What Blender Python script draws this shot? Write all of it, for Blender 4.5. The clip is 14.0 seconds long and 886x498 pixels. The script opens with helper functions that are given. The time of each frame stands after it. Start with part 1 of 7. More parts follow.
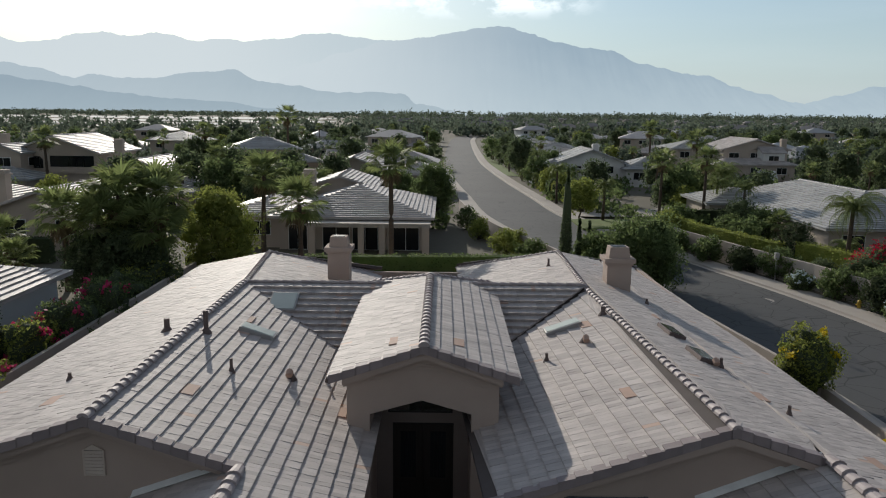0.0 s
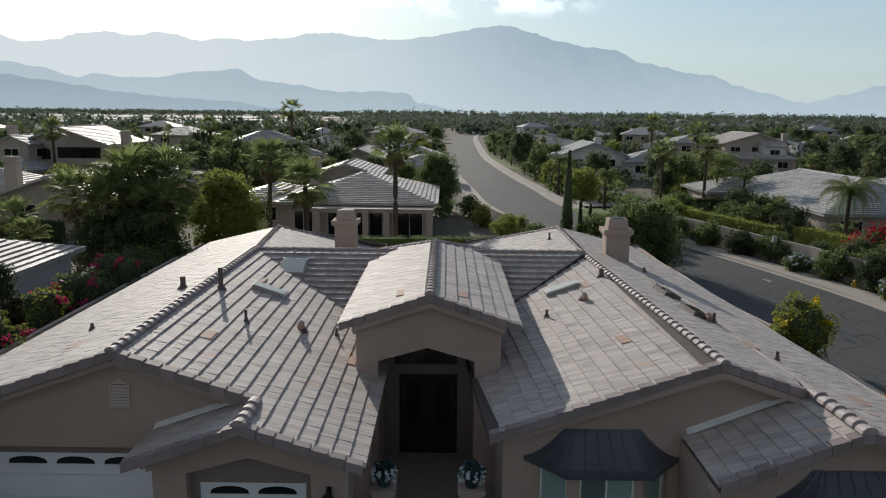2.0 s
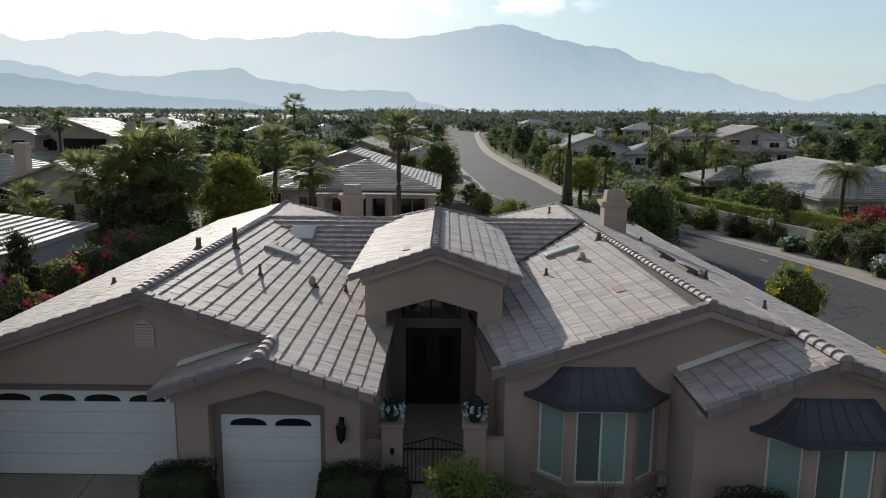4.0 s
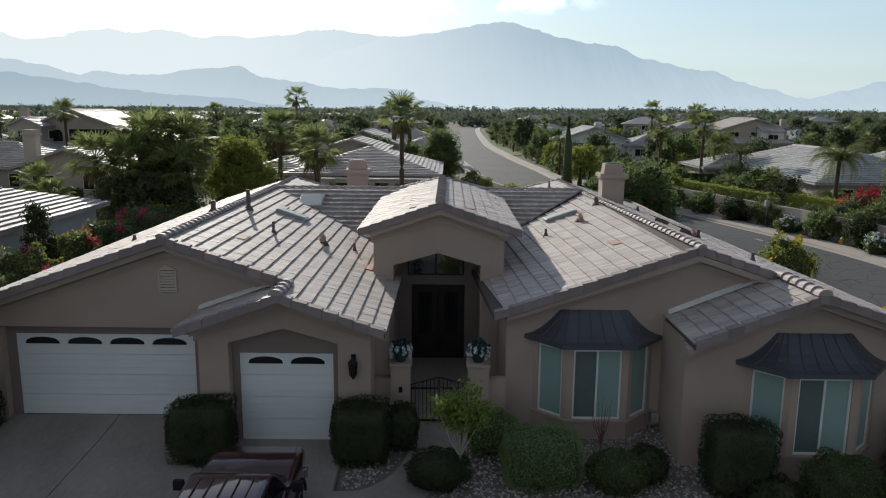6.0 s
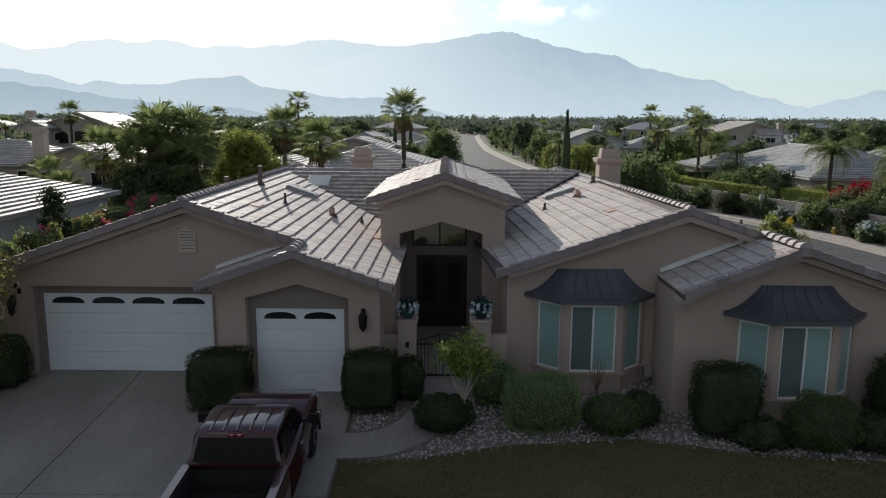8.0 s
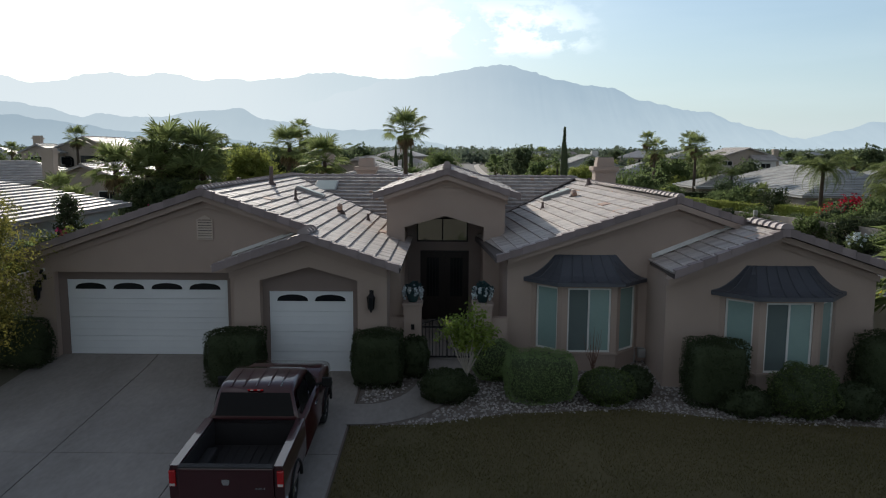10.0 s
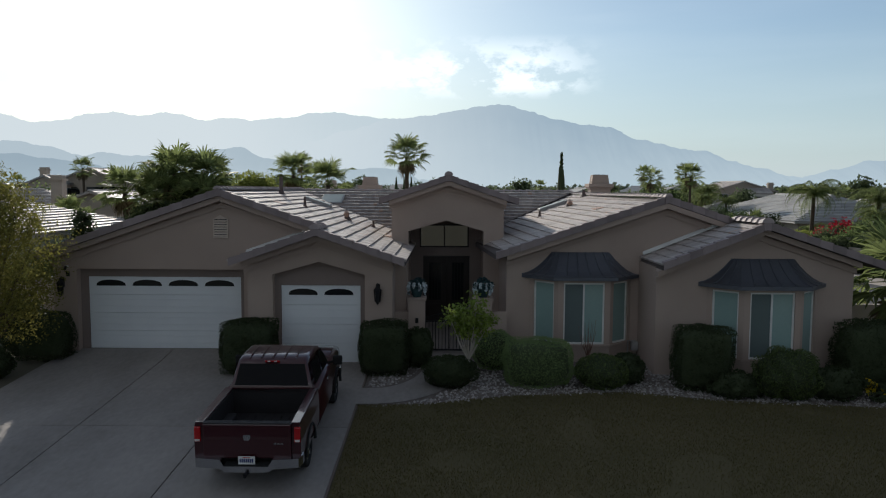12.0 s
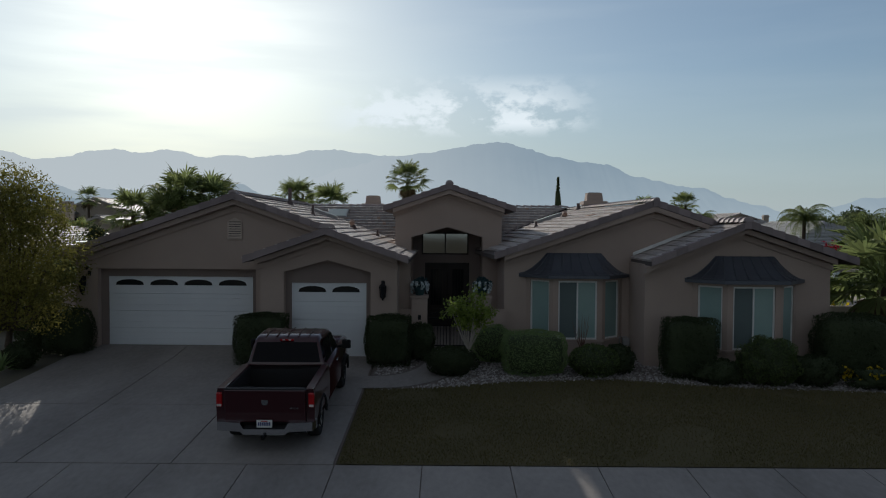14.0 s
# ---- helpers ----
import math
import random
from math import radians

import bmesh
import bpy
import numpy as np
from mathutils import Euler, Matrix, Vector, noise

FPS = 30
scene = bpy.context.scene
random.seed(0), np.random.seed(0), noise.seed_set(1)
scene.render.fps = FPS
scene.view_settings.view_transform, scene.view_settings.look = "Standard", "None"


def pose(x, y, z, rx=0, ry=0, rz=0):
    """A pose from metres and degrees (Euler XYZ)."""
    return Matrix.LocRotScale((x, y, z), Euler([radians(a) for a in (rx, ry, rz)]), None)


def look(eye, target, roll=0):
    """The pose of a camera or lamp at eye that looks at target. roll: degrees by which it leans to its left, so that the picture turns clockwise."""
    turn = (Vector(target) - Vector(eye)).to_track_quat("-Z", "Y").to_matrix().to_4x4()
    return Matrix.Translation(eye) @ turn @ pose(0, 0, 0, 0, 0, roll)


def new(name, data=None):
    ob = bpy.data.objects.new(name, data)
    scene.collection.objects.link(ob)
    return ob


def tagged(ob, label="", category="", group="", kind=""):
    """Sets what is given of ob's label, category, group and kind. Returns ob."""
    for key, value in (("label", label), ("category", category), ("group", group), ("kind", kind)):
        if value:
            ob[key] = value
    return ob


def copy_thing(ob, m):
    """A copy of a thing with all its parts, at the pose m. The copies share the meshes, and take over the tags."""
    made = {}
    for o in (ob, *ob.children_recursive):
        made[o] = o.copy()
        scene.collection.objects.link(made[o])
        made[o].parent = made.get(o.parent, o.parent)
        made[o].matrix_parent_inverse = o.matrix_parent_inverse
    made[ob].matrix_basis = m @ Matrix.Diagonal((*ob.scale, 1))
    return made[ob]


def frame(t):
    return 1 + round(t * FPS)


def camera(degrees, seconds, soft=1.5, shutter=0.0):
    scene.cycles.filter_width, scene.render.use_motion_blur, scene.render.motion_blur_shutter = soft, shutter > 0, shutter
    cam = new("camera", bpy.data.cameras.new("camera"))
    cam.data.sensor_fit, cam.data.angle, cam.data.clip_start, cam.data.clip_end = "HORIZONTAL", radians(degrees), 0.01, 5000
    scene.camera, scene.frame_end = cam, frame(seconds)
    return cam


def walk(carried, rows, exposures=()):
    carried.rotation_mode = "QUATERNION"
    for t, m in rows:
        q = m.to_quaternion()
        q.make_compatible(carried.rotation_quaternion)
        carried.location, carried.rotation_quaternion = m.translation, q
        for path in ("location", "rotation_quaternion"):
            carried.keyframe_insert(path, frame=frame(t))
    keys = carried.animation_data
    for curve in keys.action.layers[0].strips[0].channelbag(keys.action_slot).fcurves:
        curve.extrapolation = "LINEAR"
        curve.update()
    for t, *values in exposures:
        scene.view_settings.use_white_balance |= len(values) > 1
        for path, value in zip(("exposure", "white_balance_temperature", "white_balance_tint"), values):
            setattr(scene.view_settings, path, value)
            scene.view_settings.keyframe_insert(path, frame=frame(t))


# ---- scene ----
cam = camera(61.5, 14.0, soft=1.1)
PATH = [
    (0, (0.390, -14.422, 11.565), (0.3900, -12.4542, 11.2062), 0.62),
    (0.5, (0.382, -14.710, 11.300), (0.3796, -12.7417, 10.9429), 0.63),
    (1, (0.371, -15.008, 11.037), (0.3669, -13.0401, 10.6795), 0.63),
    (1.5, (0.357, -15.315, 10.775), (0.3520, -13.3478, 10.4166), 0.63),
    (2, (0.342, -15.631, 10.514), (0.3353, -13.6634, 10.1541), 0.63),
    (2.5, (0.324, -15.953, 10.253), (0.3167, -13.9858, 9.8923), 0.62),
    (3, (0.305, -16.281, 9.992), (0.2966, -14.3139, 9.6306), 0.61),
    (5.5, (0.189, -17.976, 8.683), (0.1775, -16.0099, 8.3166), 0.51),
    (6, (0.163, -18.321, 8.419), (0.1512, -16.3554, 8.0514), 0.49),
    (6.5, (0.136, -18.668, 8.153), (0.1245, -16.7017, 7.7862), 0.47),
    (7, (0.109, -19.015, 7.886), (0.0975, -17.0479, 7.5236), 0.45),
    (7.5, (0.082, -19.362, 7.618), (0.0704, -17.3940, 7.2625), 0.42),
    (8, (0.055, -19.710, 7.348), (0.0433, -17.7397, 7.0044), 0.40),
    (10.5, (-0.075, -21.455, 5.987), (-0.0852, -19.4688, 5.7511), 0.32),
    (11, (-0.099, -21.807, 5.713), (-0.1084, -19.8179, 5.5028), 0.32),
    (11.5, (-0.121, -22.161, 5.439), (-0.1303, -20.1692, 5.2551), 0.31),
    (12, (-0.142, -22.517, 5.166), (-0.1508, -20.5234, 5.0068), 0.32),
    (12.5, (-0.162, -22.877, 4.893), (-0.1697, -20.8813, 4.7585), 0.32),
    (13, (-0.180, -23.240, 4.622), (-0.1869, -21.2435, 4.5118), 0.33),
    (13.5, (-0.195, -23.609, 4.352), (-0.2022, -21.6109, 4.2664), 0.35),
    (14, (-0.209, -23.984, 4.084), (-0.2155, -21.9846, 4.0232), 0.37),
]
EXPOSURES = [(0.0, 0.02, 6500, 10), (3.0, 0.12, 6500, 10), (6.5, 0.33, 6500, 10), (8.0, 0.34, 6500, 10), (11.0, 0.17, 6450, 10), (12.5, -0.04, 6400, 10), (14.0, -0.42, 6350, 10)]
walk(cam, [(t, look(eye, target, roll)) for t, eye, target, roll in PATH], EXPOSURES)

# ---- world and sun ----
SUN_AZ, SUN_EL = -19.0, 19.0          # degrees from +y towards +x, and above the horizon
world = bpy.data.worlds.new("world")
scene.world = world
world.use_nodes = True
wn, wl = world.node_tree.nodes, world.node_tree.links
wn.clear()
w_out, w_bg, w_sky = wn.new("ShaderNodeOutputWorld"), wn.new("ShaderNodeBackground"), wn.new("ShaderNodeTexSky")
w_sky.sky_type, w_sky.sun_disc = "NISHITA", False
w_sky.sun_elevation, w_sky.sun_rotation = radians(SUN_EL), radians(SUN_AZ)
w_sky.air_density, w_sky.dust_density, w_sky.ozone_density = 1.0, 0.8, 2.0
w_bg.inputs["Strength"].default_value = 0.09
# thin clouds above the peak
w_tc, w_map, w_noise = wn.new("ShaderNodeTexCoord"), wn.new("ShaderNodeMapping"), wn.new("ShaderNodeTexNoise")
w_map.inputs["Scale"].default_value = (1.0, 1.0, 1.7)
w_noise.inputs["Scale"].default_value, w_noise.inputs["Detail"].default_value = 17.0, 9.0
w_noise.inputs["Roughness"].default_value = 0.62
w_ramp, w_sep = wn.new("ShaderNodeValToRGB"), wn.new("ShaderNodeSeparateXYZ")
w_ramp.color_ramp.elements[0].position, w_ramp.color_ramp.elements[1].position = 0.445, 0.55
w_band = wn.new("ShaderNodeValToRGB")
for e_pos, e_val in ((0.118, 0.0), (0.136, 1.0), (0.165, 0.8), (0.20, 0.0)):
    el = w_band.color_ramp.elements.new(e_pos)
    el.color = (e_val, e_val, e_val, 1)
w_band.color_ramp.elements.remove(w_band.color_ramp.elements[0])
w_band.color_ramp.elements[-1].color = (0.0, 0.0, 0.0, 1)
w_mul, w_mix = wn.new("ShaderNodeMath"), wn.new("ShaderNodeMix")
w_mul.operation, w_mix.data_type, w_mix.blend_type = "MULTIPLY", "RGBA", "MIX"
w_mix.inputs["B"].default_value = (13.5, 13.0, 12.6, 1)
wl.new(w_tc.outputs["Generated"], w_map.inputs["Vector"])
wl.new(w_map.outputs["Vector"], w_noise.inputs["Vector"])
wl.new(w_noise.outputs["Fac"], w_ramp.inputs["Fac"])
wl.new(w_tc.outputs["Generated"], w_sep.inputs["Vector"])
wl.new(w_sep.outputs["Z"], w_band.inputs["Fac"])
wl.new(w_ramp.outputs["Color"], w_mul.inputs[0])
wl.new(w_band.outputs["Color"], w_mul.inputs[1])
w_side, w_mul2, w_half = wn.new("ShaderNodeValToRGB"), wn.new("ShaderNodeMath"), wn.new("ShaderNodeMath")
for e_pos, e_val in ((0.415, 0.0), (0.45, 1.0), (0.555, 1.0), (0.60, 0.0)):
    w_side.color_ramp.elements.new(e_pos).color = (e_val, e_val, e_val, 1)
w_side.color_ramp.elements[-1].color = (0, 0, 0, 1)
w_half.operation, w_half.inputs[1].default_value, w_half.inputs[2].default_value = "MULTIPLY_ADD", 0.5, 0.5
w_mul2.operation = "MULTIPLY"
wl.new(w_sep.outputs["X"], w_half.inputs[0])
wl.new(w_half.outputs[0], w_side.inputs["Fac"])
wl.new(w_mul.outputs[0], w_mul2.inputs[0])
wl.new(w_side.outputs["Color"], w_mul2.inputs[1])
wl.new(w_mul2.outputs[0], w_mix.inputs["Factor"])
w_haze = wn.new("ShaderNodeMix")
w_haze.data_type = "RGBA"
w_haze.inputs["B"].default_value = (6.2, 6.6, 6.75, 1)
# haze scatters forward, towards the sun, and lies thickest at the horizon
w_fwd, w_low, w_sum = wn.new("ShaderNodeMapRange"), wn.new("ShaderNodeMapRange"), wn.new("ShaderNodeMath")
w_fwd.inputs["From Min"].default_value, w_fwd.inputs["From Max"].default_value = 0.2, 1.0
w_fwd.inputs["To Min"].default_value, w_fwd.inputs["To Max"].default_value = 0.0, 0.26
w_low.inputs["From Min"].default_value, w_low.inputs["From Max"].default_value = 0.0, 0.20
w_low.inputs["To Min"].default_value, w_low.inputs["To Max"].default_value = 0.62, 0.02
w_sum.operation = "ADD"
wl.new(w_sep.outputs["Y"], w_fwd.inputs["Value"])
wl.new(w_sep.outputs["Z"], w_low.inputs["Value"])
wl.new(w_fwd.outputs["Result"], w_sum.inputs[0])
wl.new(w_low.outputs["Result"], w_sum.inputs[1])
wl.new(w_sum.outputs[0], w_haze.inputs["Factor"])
# away from the sun the sky is a dull even veil
w_veil, w_back = wn.new("ShaderNodeMix"), wn.new("ShaderNodeMapRange")
w_veil.data_type = "RGBA"
w_veil.inputs["B"].default_value = (2.35, 2.05, 1.9, 1)
w_back.inputs["From Min"].default_value, w_back.inputs["From Max"].default_value = -0.5, 0.75
w_back.inputs["To Min"].default_value, w_back.inputs["To Max"].default_value = 0.7, 0.0
wl.new(w_sep.outputs["Y"], w_back.inputs["Value"])
wl.new(w_back.outputs["Result"], w_veil.inputs["Factor"])
wl.new(w_sky.outputs["Color"], w_veil.inputs["A"])
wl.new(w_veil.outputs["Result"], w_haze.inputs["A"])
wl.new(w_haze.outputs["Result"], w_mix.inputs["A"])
w_tint = wn.new("ShaderNodeMix")
w_tint.data_type, w_tint.blend_type = "RGBA", "MULTIPLY"
w_tint.inputs["Factor"].default_value, w_tint.inputs["B"].default_value = 1.0, (0.88, 1.0, 1.075, 1)
# long streaks of thin high cloud on the sun's side
w_map2, w_cirrus, w_thin = wn.new("ShaderNodeMapping"), wn.new("ShaderNodeTexNoise"), wn.new("ShaderNodeMapRange")
w_map2.inputs["Scale"].default_value, w_map2.inputs["Rotation"].default_value = (1.3, 1.3, 11.0), (0, radians(4), 0)
w_cirrus.inputs["Scale"].default_value, w_cirrus.inputs["Detail"].default_value = 2.6, 5.0
w_thin.inputs["From Min"].default_value, w_thin.inputs["From Max"].default_value = 0.45, 0.68
w_thin.inputs["To Min"].default_value, w_thin.inputs["To Max"].default_value = 0.0, 0.42
w_streak = wn.new("ShaderNodeMix")
w_streak.data_type = "RGBA"
w_streak.inputs["B"].default_value = (10.5, 10.4, 10.2, 1)
wl.new(w_tc.outputs["Generated"], w_map2.inputs["Vector"])
wl.new(w_map2.outputs["Vector"], w_cirrus.inputs["Vector"])
wl.new(w_cirrus.outputs["Fac"], w_thin.inputs["Value"])
w_sunward, w_thick = wn.new("ShaderNodeMapRange"), wn.new("ShaderNodeMath")
w_sunward.inputs["From Min"].default_value, w_sunward.inputs["From Max"].default_value = 0.25, -0.35
w_sunward.inputs["To Min"].default_value, w_sunward.inputs["To Max"].default_value = 0.12, 1.0
wl.new(w_sep.outputs["X"], w_sunward.inputs["Value"])
w_thick.operation = "MULTIPLY"
wl.new(w_thin.outputs["Result"], w_thick.inputs[0])
wl.new(w_sunward.outputs["Result"], w_thick.inputs[1])
wl.new(w_thick.outputs[0], w_streak.inputs["Factor"])
wl.new(w_mix.outputs["Result"], w_streak.inputs["A"])
wl.new(w_streak.outputs["Result"], w_tint.inputs["A"])
wl.new(w_tint.outputs["Result"], w_bg.inputs["Color"])
wl.new(w_bg.outputs["Background"], w_out.inputs["Surface"])

sun = new("sun", bpy.data.lights.new("sun", "SUN"))
sun.data.energy, sun.data.angle, sun.data.color = 3.6, radians(0.6), (1.0, 0.93, 0.82)
az, el_r = radians(SUN_AZ), radians(SUN_EL)
sun.matrix_world = look((0, 0, 60), (-math.sin(az) * math.cos(el_r), -math.cos(az) * math.cos(el_r), 60 - math.sin(el_r)))

# ---- materials ----
MATS = {}


def mat(name, col, col2=None, rough=0.8, scale=3.0, fine=40.0, bump=0.15, metal=0.0, vary=0.0, spec=0.3, leaf=0.0, stretch=(1, 1, 1), rare=None, coat=0.0, crack=0.0):
    """A procedural surface: two colours mixed by noise at two scales, fine relief, and a change from piece to piece."""
    m = bpy.data.materials.new(name)
    m.use_nodes = True
    n, l = m.node_tree.nodes, m.node_tree.links
    b = n["Principled BSDF"]
    b.inputs["Roughness"].default_value, b.inputs["Metallic"].default_value = rough, metal
    b.inputs["Specular IOR Level"].default_value = spec
    b.inputs["Coat Weight"].default_value = coat
    tc, mp = n.new("ShaderNodeTexCoord"), n.new("ShaderNodeMapping")
    mp.inputs["Scale"].default_value = stretch
    l.new(tc.outputs["Object"], mp.inputs["Vector"])
    n1, n2 = n.new("ShaderNodeTexNoise"), n.new("ShaderNodeTexNoise")
    n1.inputs["Scale"].default_value, n2.inputs["Scale"].default_value = scale, fine
    n1.inputs["Detail"].default_value, n2.inputs["Detail"].default_value = 4, 3
    l.new(mp.outputs["Vector"], n1.inputs["Vector"])
    l.new(mp.outputs["Vector"], n2.inputs["Vector"])
    add = n.new("ShaderNodeMath")
    add.operation = "MULTIPLY_ADD"
    add.inputs[1].default_value = 0.45
    l.new(n2.outputs["Fac"], add.inputs[0])
    half = n.new("ShaderNodeMath")
    half.operation = "MULTIPLY_ADD"
    half.inputs[1].default_value, half.inputs[2].default_value = 1.5, -0.5
    l.new(n1.outputs["Fac"], half.inputs[0])
    l.new(half.outputs[0], add.inputs[2])
    mix = n.new("ShaderNodeMix")
    mix.data_type = "RGBA"
    mix.inputs["A"].default_value = (*col, 1)
    mix.inputs["B"].default_value = (*(col2 or [c * 0.75 for c in col]), 1)
    l.new(add.outputs[0], mix.inputs["Factor"])
    out = mix.outputs["Result"]
    if vary:
        oi, ge, fr = n.new("ShaderNodeObjectInfo"), n.new("ShaderNodeNewGeometry"), n.new("ShaderNodeMath")
        sm = n.new("ShaderNodeMath")
        sm.operation, fr.operation = "ADD", "FRACT"
        l.new(oi.outputs["Random"], sm.inputs[0])
        l.new(ge.outputs["Random Per Island"], sm.inputs[1])
        l.new(sm.outputs[0], fr.inputs[0])
        mr = n.new("ShaderNodeMapRange")
        mr.inputs["To Min"].default_value, mr.inputs["To Max"].default_value = 1 - vary, 1 + vary
        l.new(fr.outputs[0], mr.inputs["Value"])
        hs = n.new("ShaderNodeHueSaturation")
        l.new(mr.outputs["Result"], hs.inputs["Value"])
        l.new(out, hs.inputs["Color"])
        out = hs.outputs["Color"]
        if rare:
            gt, m2 = n.new("ShaderNodeMath"), n.new("ShaderNodeMix")
            gt.operation, m2.data_type = "GREATER_THAN", "RGBA"
            gt.inputs[1].default_value = rare[1]
            l.new(fr.outputs[0], gt.inputs[0])
            l.new(gt.outputs[0], m2.inputs["Factor"])
            l.new(out, m2.inputs["A"])
            m2.inputs["B"].default_value = (*rare[0], 1)
            out = m2.outputs["Result"]
    if crack:
        vo, rp, mm = n.new("ShaderNodeTexVoronoi"), n.new("ShaderNodeMapRange"), n.new("ShaderNodeMix")
        wob = n.new("ShaderNodeMix")
        wob.data_type = "RGBA"
        wob.inputs["Factor"].default_value = 0.18
        l.new(mp.outputs["Vector"], wob.inputs["A"])
        l.new(n1.outputs["Color"], wob.inputs["B"])
        vo.feature = "DISTANCE_TO_EDGE"
        vo.inputs["Scale"].default_value = crack
        l.new(wob.outputs["Result"], vo.inputs["Vector"])
        rp.inputs["From Min"].default_value, rp.inputs["From Max"].default_value = 0.006, 0.022
        rp.inputs["To Min"].default_value, rp.inputs["To Max"].default_value = 0.45, 1.0
        l.new(vo.outputs["Distance"], rp.inputs["Value"])
        mm.data_type, mm.blend_type = "RGBA", "MULTIPLY"
        mm.inputs["Factor"].default_value = 1.0
        l.new(out, mm.inputs["A"])
        l.new(rp.outputs["Result"], mm.inputs["B"])
        out = mm.outputs["Result"]
    l.new(out, b.inputs["Base Color"])
    if bump:
        bp = n.new("ShaderNodeBump")
        bp.inputs["Strength"].default_value, bp.inputs["Distance"].default_value = bump, 0.02
        l.new(n2.outputs["Fac"], bp.inputs["Height"])
        l.new(bp.outputs["Normal"], b.inputs["Normal"])
    if leaf:
        b.inputs["Specular IOR Level"].default_value = min(spec, 0.3) if rough < 0.6 else 0.12
        tr, ms = n.new("ShaderNodeBsdfTranslucent"), n.new("ShaderNodeMixShader")
        ms.inputs[0].default_value = leaf
        l.new(out, tr.inputs["Color"])
        l.new(b.outputs[0], ms.inputs[1])
        l.new(tr.outputs[0], ms.inputs[2])
        l.new(ms.outputs[0], n["Material Output"].inputs["Surface"])
    MATS[name] = m
    return m


def glow(name, col, strength=1.0):
    m = bpy.data.materials.new(name)
    m.use_nodes = True
    b = m.node_tree.nodes["Principled BSDF"]
    b.inputs["Base Color"].default_value = (0, 0, 0, 1)
    b.inputs["Emission Color"].default_value, b.inputs["Emission Strength"].default_value = (*col, 1), strength
    return m


TILE = mat("roof_tile", (0.53, 0.475, 0.445), (0.36, 0.315, 0.30), 0.70, 1.6, 22, 0.35, vary=0.15, rare=((0.50, 0.36, 0.29), 0.994), spec=0.32)
CAP = mat("ridge_tile", (0.42, 0.36, 0.35), (0.27, 0.23, 0.23), 0.65, 2, 25, 0.35, vary=0.16)
RAKE = mat("rake_tile", (0.30, 0.25, 0.25), (0.22, 0.18, 0.18), 0.7, 2, 25, 0.35, vary=0.15)
UNDER = mat("roof_underlay", (0.12, 0.10, 0.095), None, 0.9, 2, 20, 0.1)
STUCCO = mat("stucco", (0.46, 0.365, 0.31), (0.39, 0.305, 0.26), 0.9, 0.7, 90, 0.5)
STUCCO_TRIM = mat("stucco_trim", (0.43, 0.34, 0.29), (0.37, 0.29, 0.25), 0.9, 0.9, 90, 0.5)
# darkened stucco copy: recess shade put into the colour; also fills concrete joints
STUCCO_SHADE_JOINT = mat("stucco_shade_joint", (0.27, 0.215, 0.19), (0.23, 0.18, 0.16), 0.9, 0.9, 90, 0.4)
WHITE = mat("white_paint", (0.78, 0.80, 0.81), (0.70, 0.72, 0.74), 0.45, 1.0, 30, 0.05)
VINYL = mat("white_vinyl", (0.82, 0.82, 0.80), None, 0.4, 2, 30, 0.02)
DARKGLASS = mat("dark_glass", (0.012, 0.014, 0.016), (0.02, 0.022, 0.024), 0.08, 1, 8, 0.0, spec=0.35)
BLIND = mat("glass_over_blinds", (0.30, 0.42, 0.39), (0.24, 0.35, 0.33), 0.12, 0.6, 12, 0.0, spec=0.6)
SCREEN = mat("insect_screen", (0.13, 0.17, 0.165), (0.10, 0.13, 0.13), 0.55, 1, 200, 0.1)
COPPER = mat("metal_roofing", (0.115, 0.125, 0.15), (0.08, 0.088, 0.108), 0.42, 1.2, 15, 0.12, metal=0.35, spec=0.5)
IRON = mat("black_iron", (0.02, 0.02, 0.022), None, 0.5, 3, 40, 0.1, metal=0.4)
DOORWOOD = mat("dark_door_wood", (0.035, 0.025, 0.022), (0.02, 0.015, 0.013), 0.5, 2, 30, 0.15, stretch=(6, 1, 0.6))
CONCRETE = mat("concrete", (0.40, 0.362, 0.335), (0.15, 0.135, 0.125), 0.8, 0.38, 9, 0.2, stretch=(1.0, 0.45, 1.0))
CONCRETE_B = mat("pale_concrete", (0.42, 0.375, 0.33), (0.33, 0.295, 0.265), 0.85, 0.6, 25, 0.2)
ASPHALT = mat("asphalt", (0.055, 0.056, 0.058), (0.085, 0.085, 0.086), 0.8, 0.12, 6, 0.3, spec=0.3, crack=0.75)
GRASSY = mat("lawn_soil", (0.085, 0.073, 0.033), (0.125, 0.10, 0.05), 0.95, 0.45, 14, 0.4)
BLADE = mat("grass_blade", (0.100, 0.094, 0.037), (0.165, 0.135, 0.06), 0.7, 0.5, 6, 0.0, vary=0.3, leaf=0.3)
SOIL = mat("dry_soil", (0.17, 0.145, 0.11), (0.085, 0.085, 0.06), 0.95, 0.05, 2.0, 0.4)
GRAVEL = mat("pale_gravel", (0.20, 0.17, 0.15), (0.12, 0.10, 0.09), 0.9, 6, 40, 0.6)
PEBBLE = mat("pebble", (0.42, 0.39, 0.37), (0.24, 0.22, 0.21), 0.85, 8, 50, 0.3, vary=0.35)
LEAF_DARK = mat("shrub_leaf", (0.050, 0.066, 0.034), (0.064, 0.082, 0.040), 0.8, 2, 12, 0.0, vary=0.22, leaf=0.4)
LEAF_DEEP = mat("deep_leaf", (0.090, 0.120, 0.064), (0.118, 0.148, 0.074), 0.8, 1.2, 9, 0.0, vary=0.4, leaf=0.58)
LEAF_MID = mat("tree_leaf", (0.112, 0.156, 0.064), (0.155, 0.196, 0.078), 0.8, 1.2, 9, 0.0, vary=0.4, leaf=0.62)
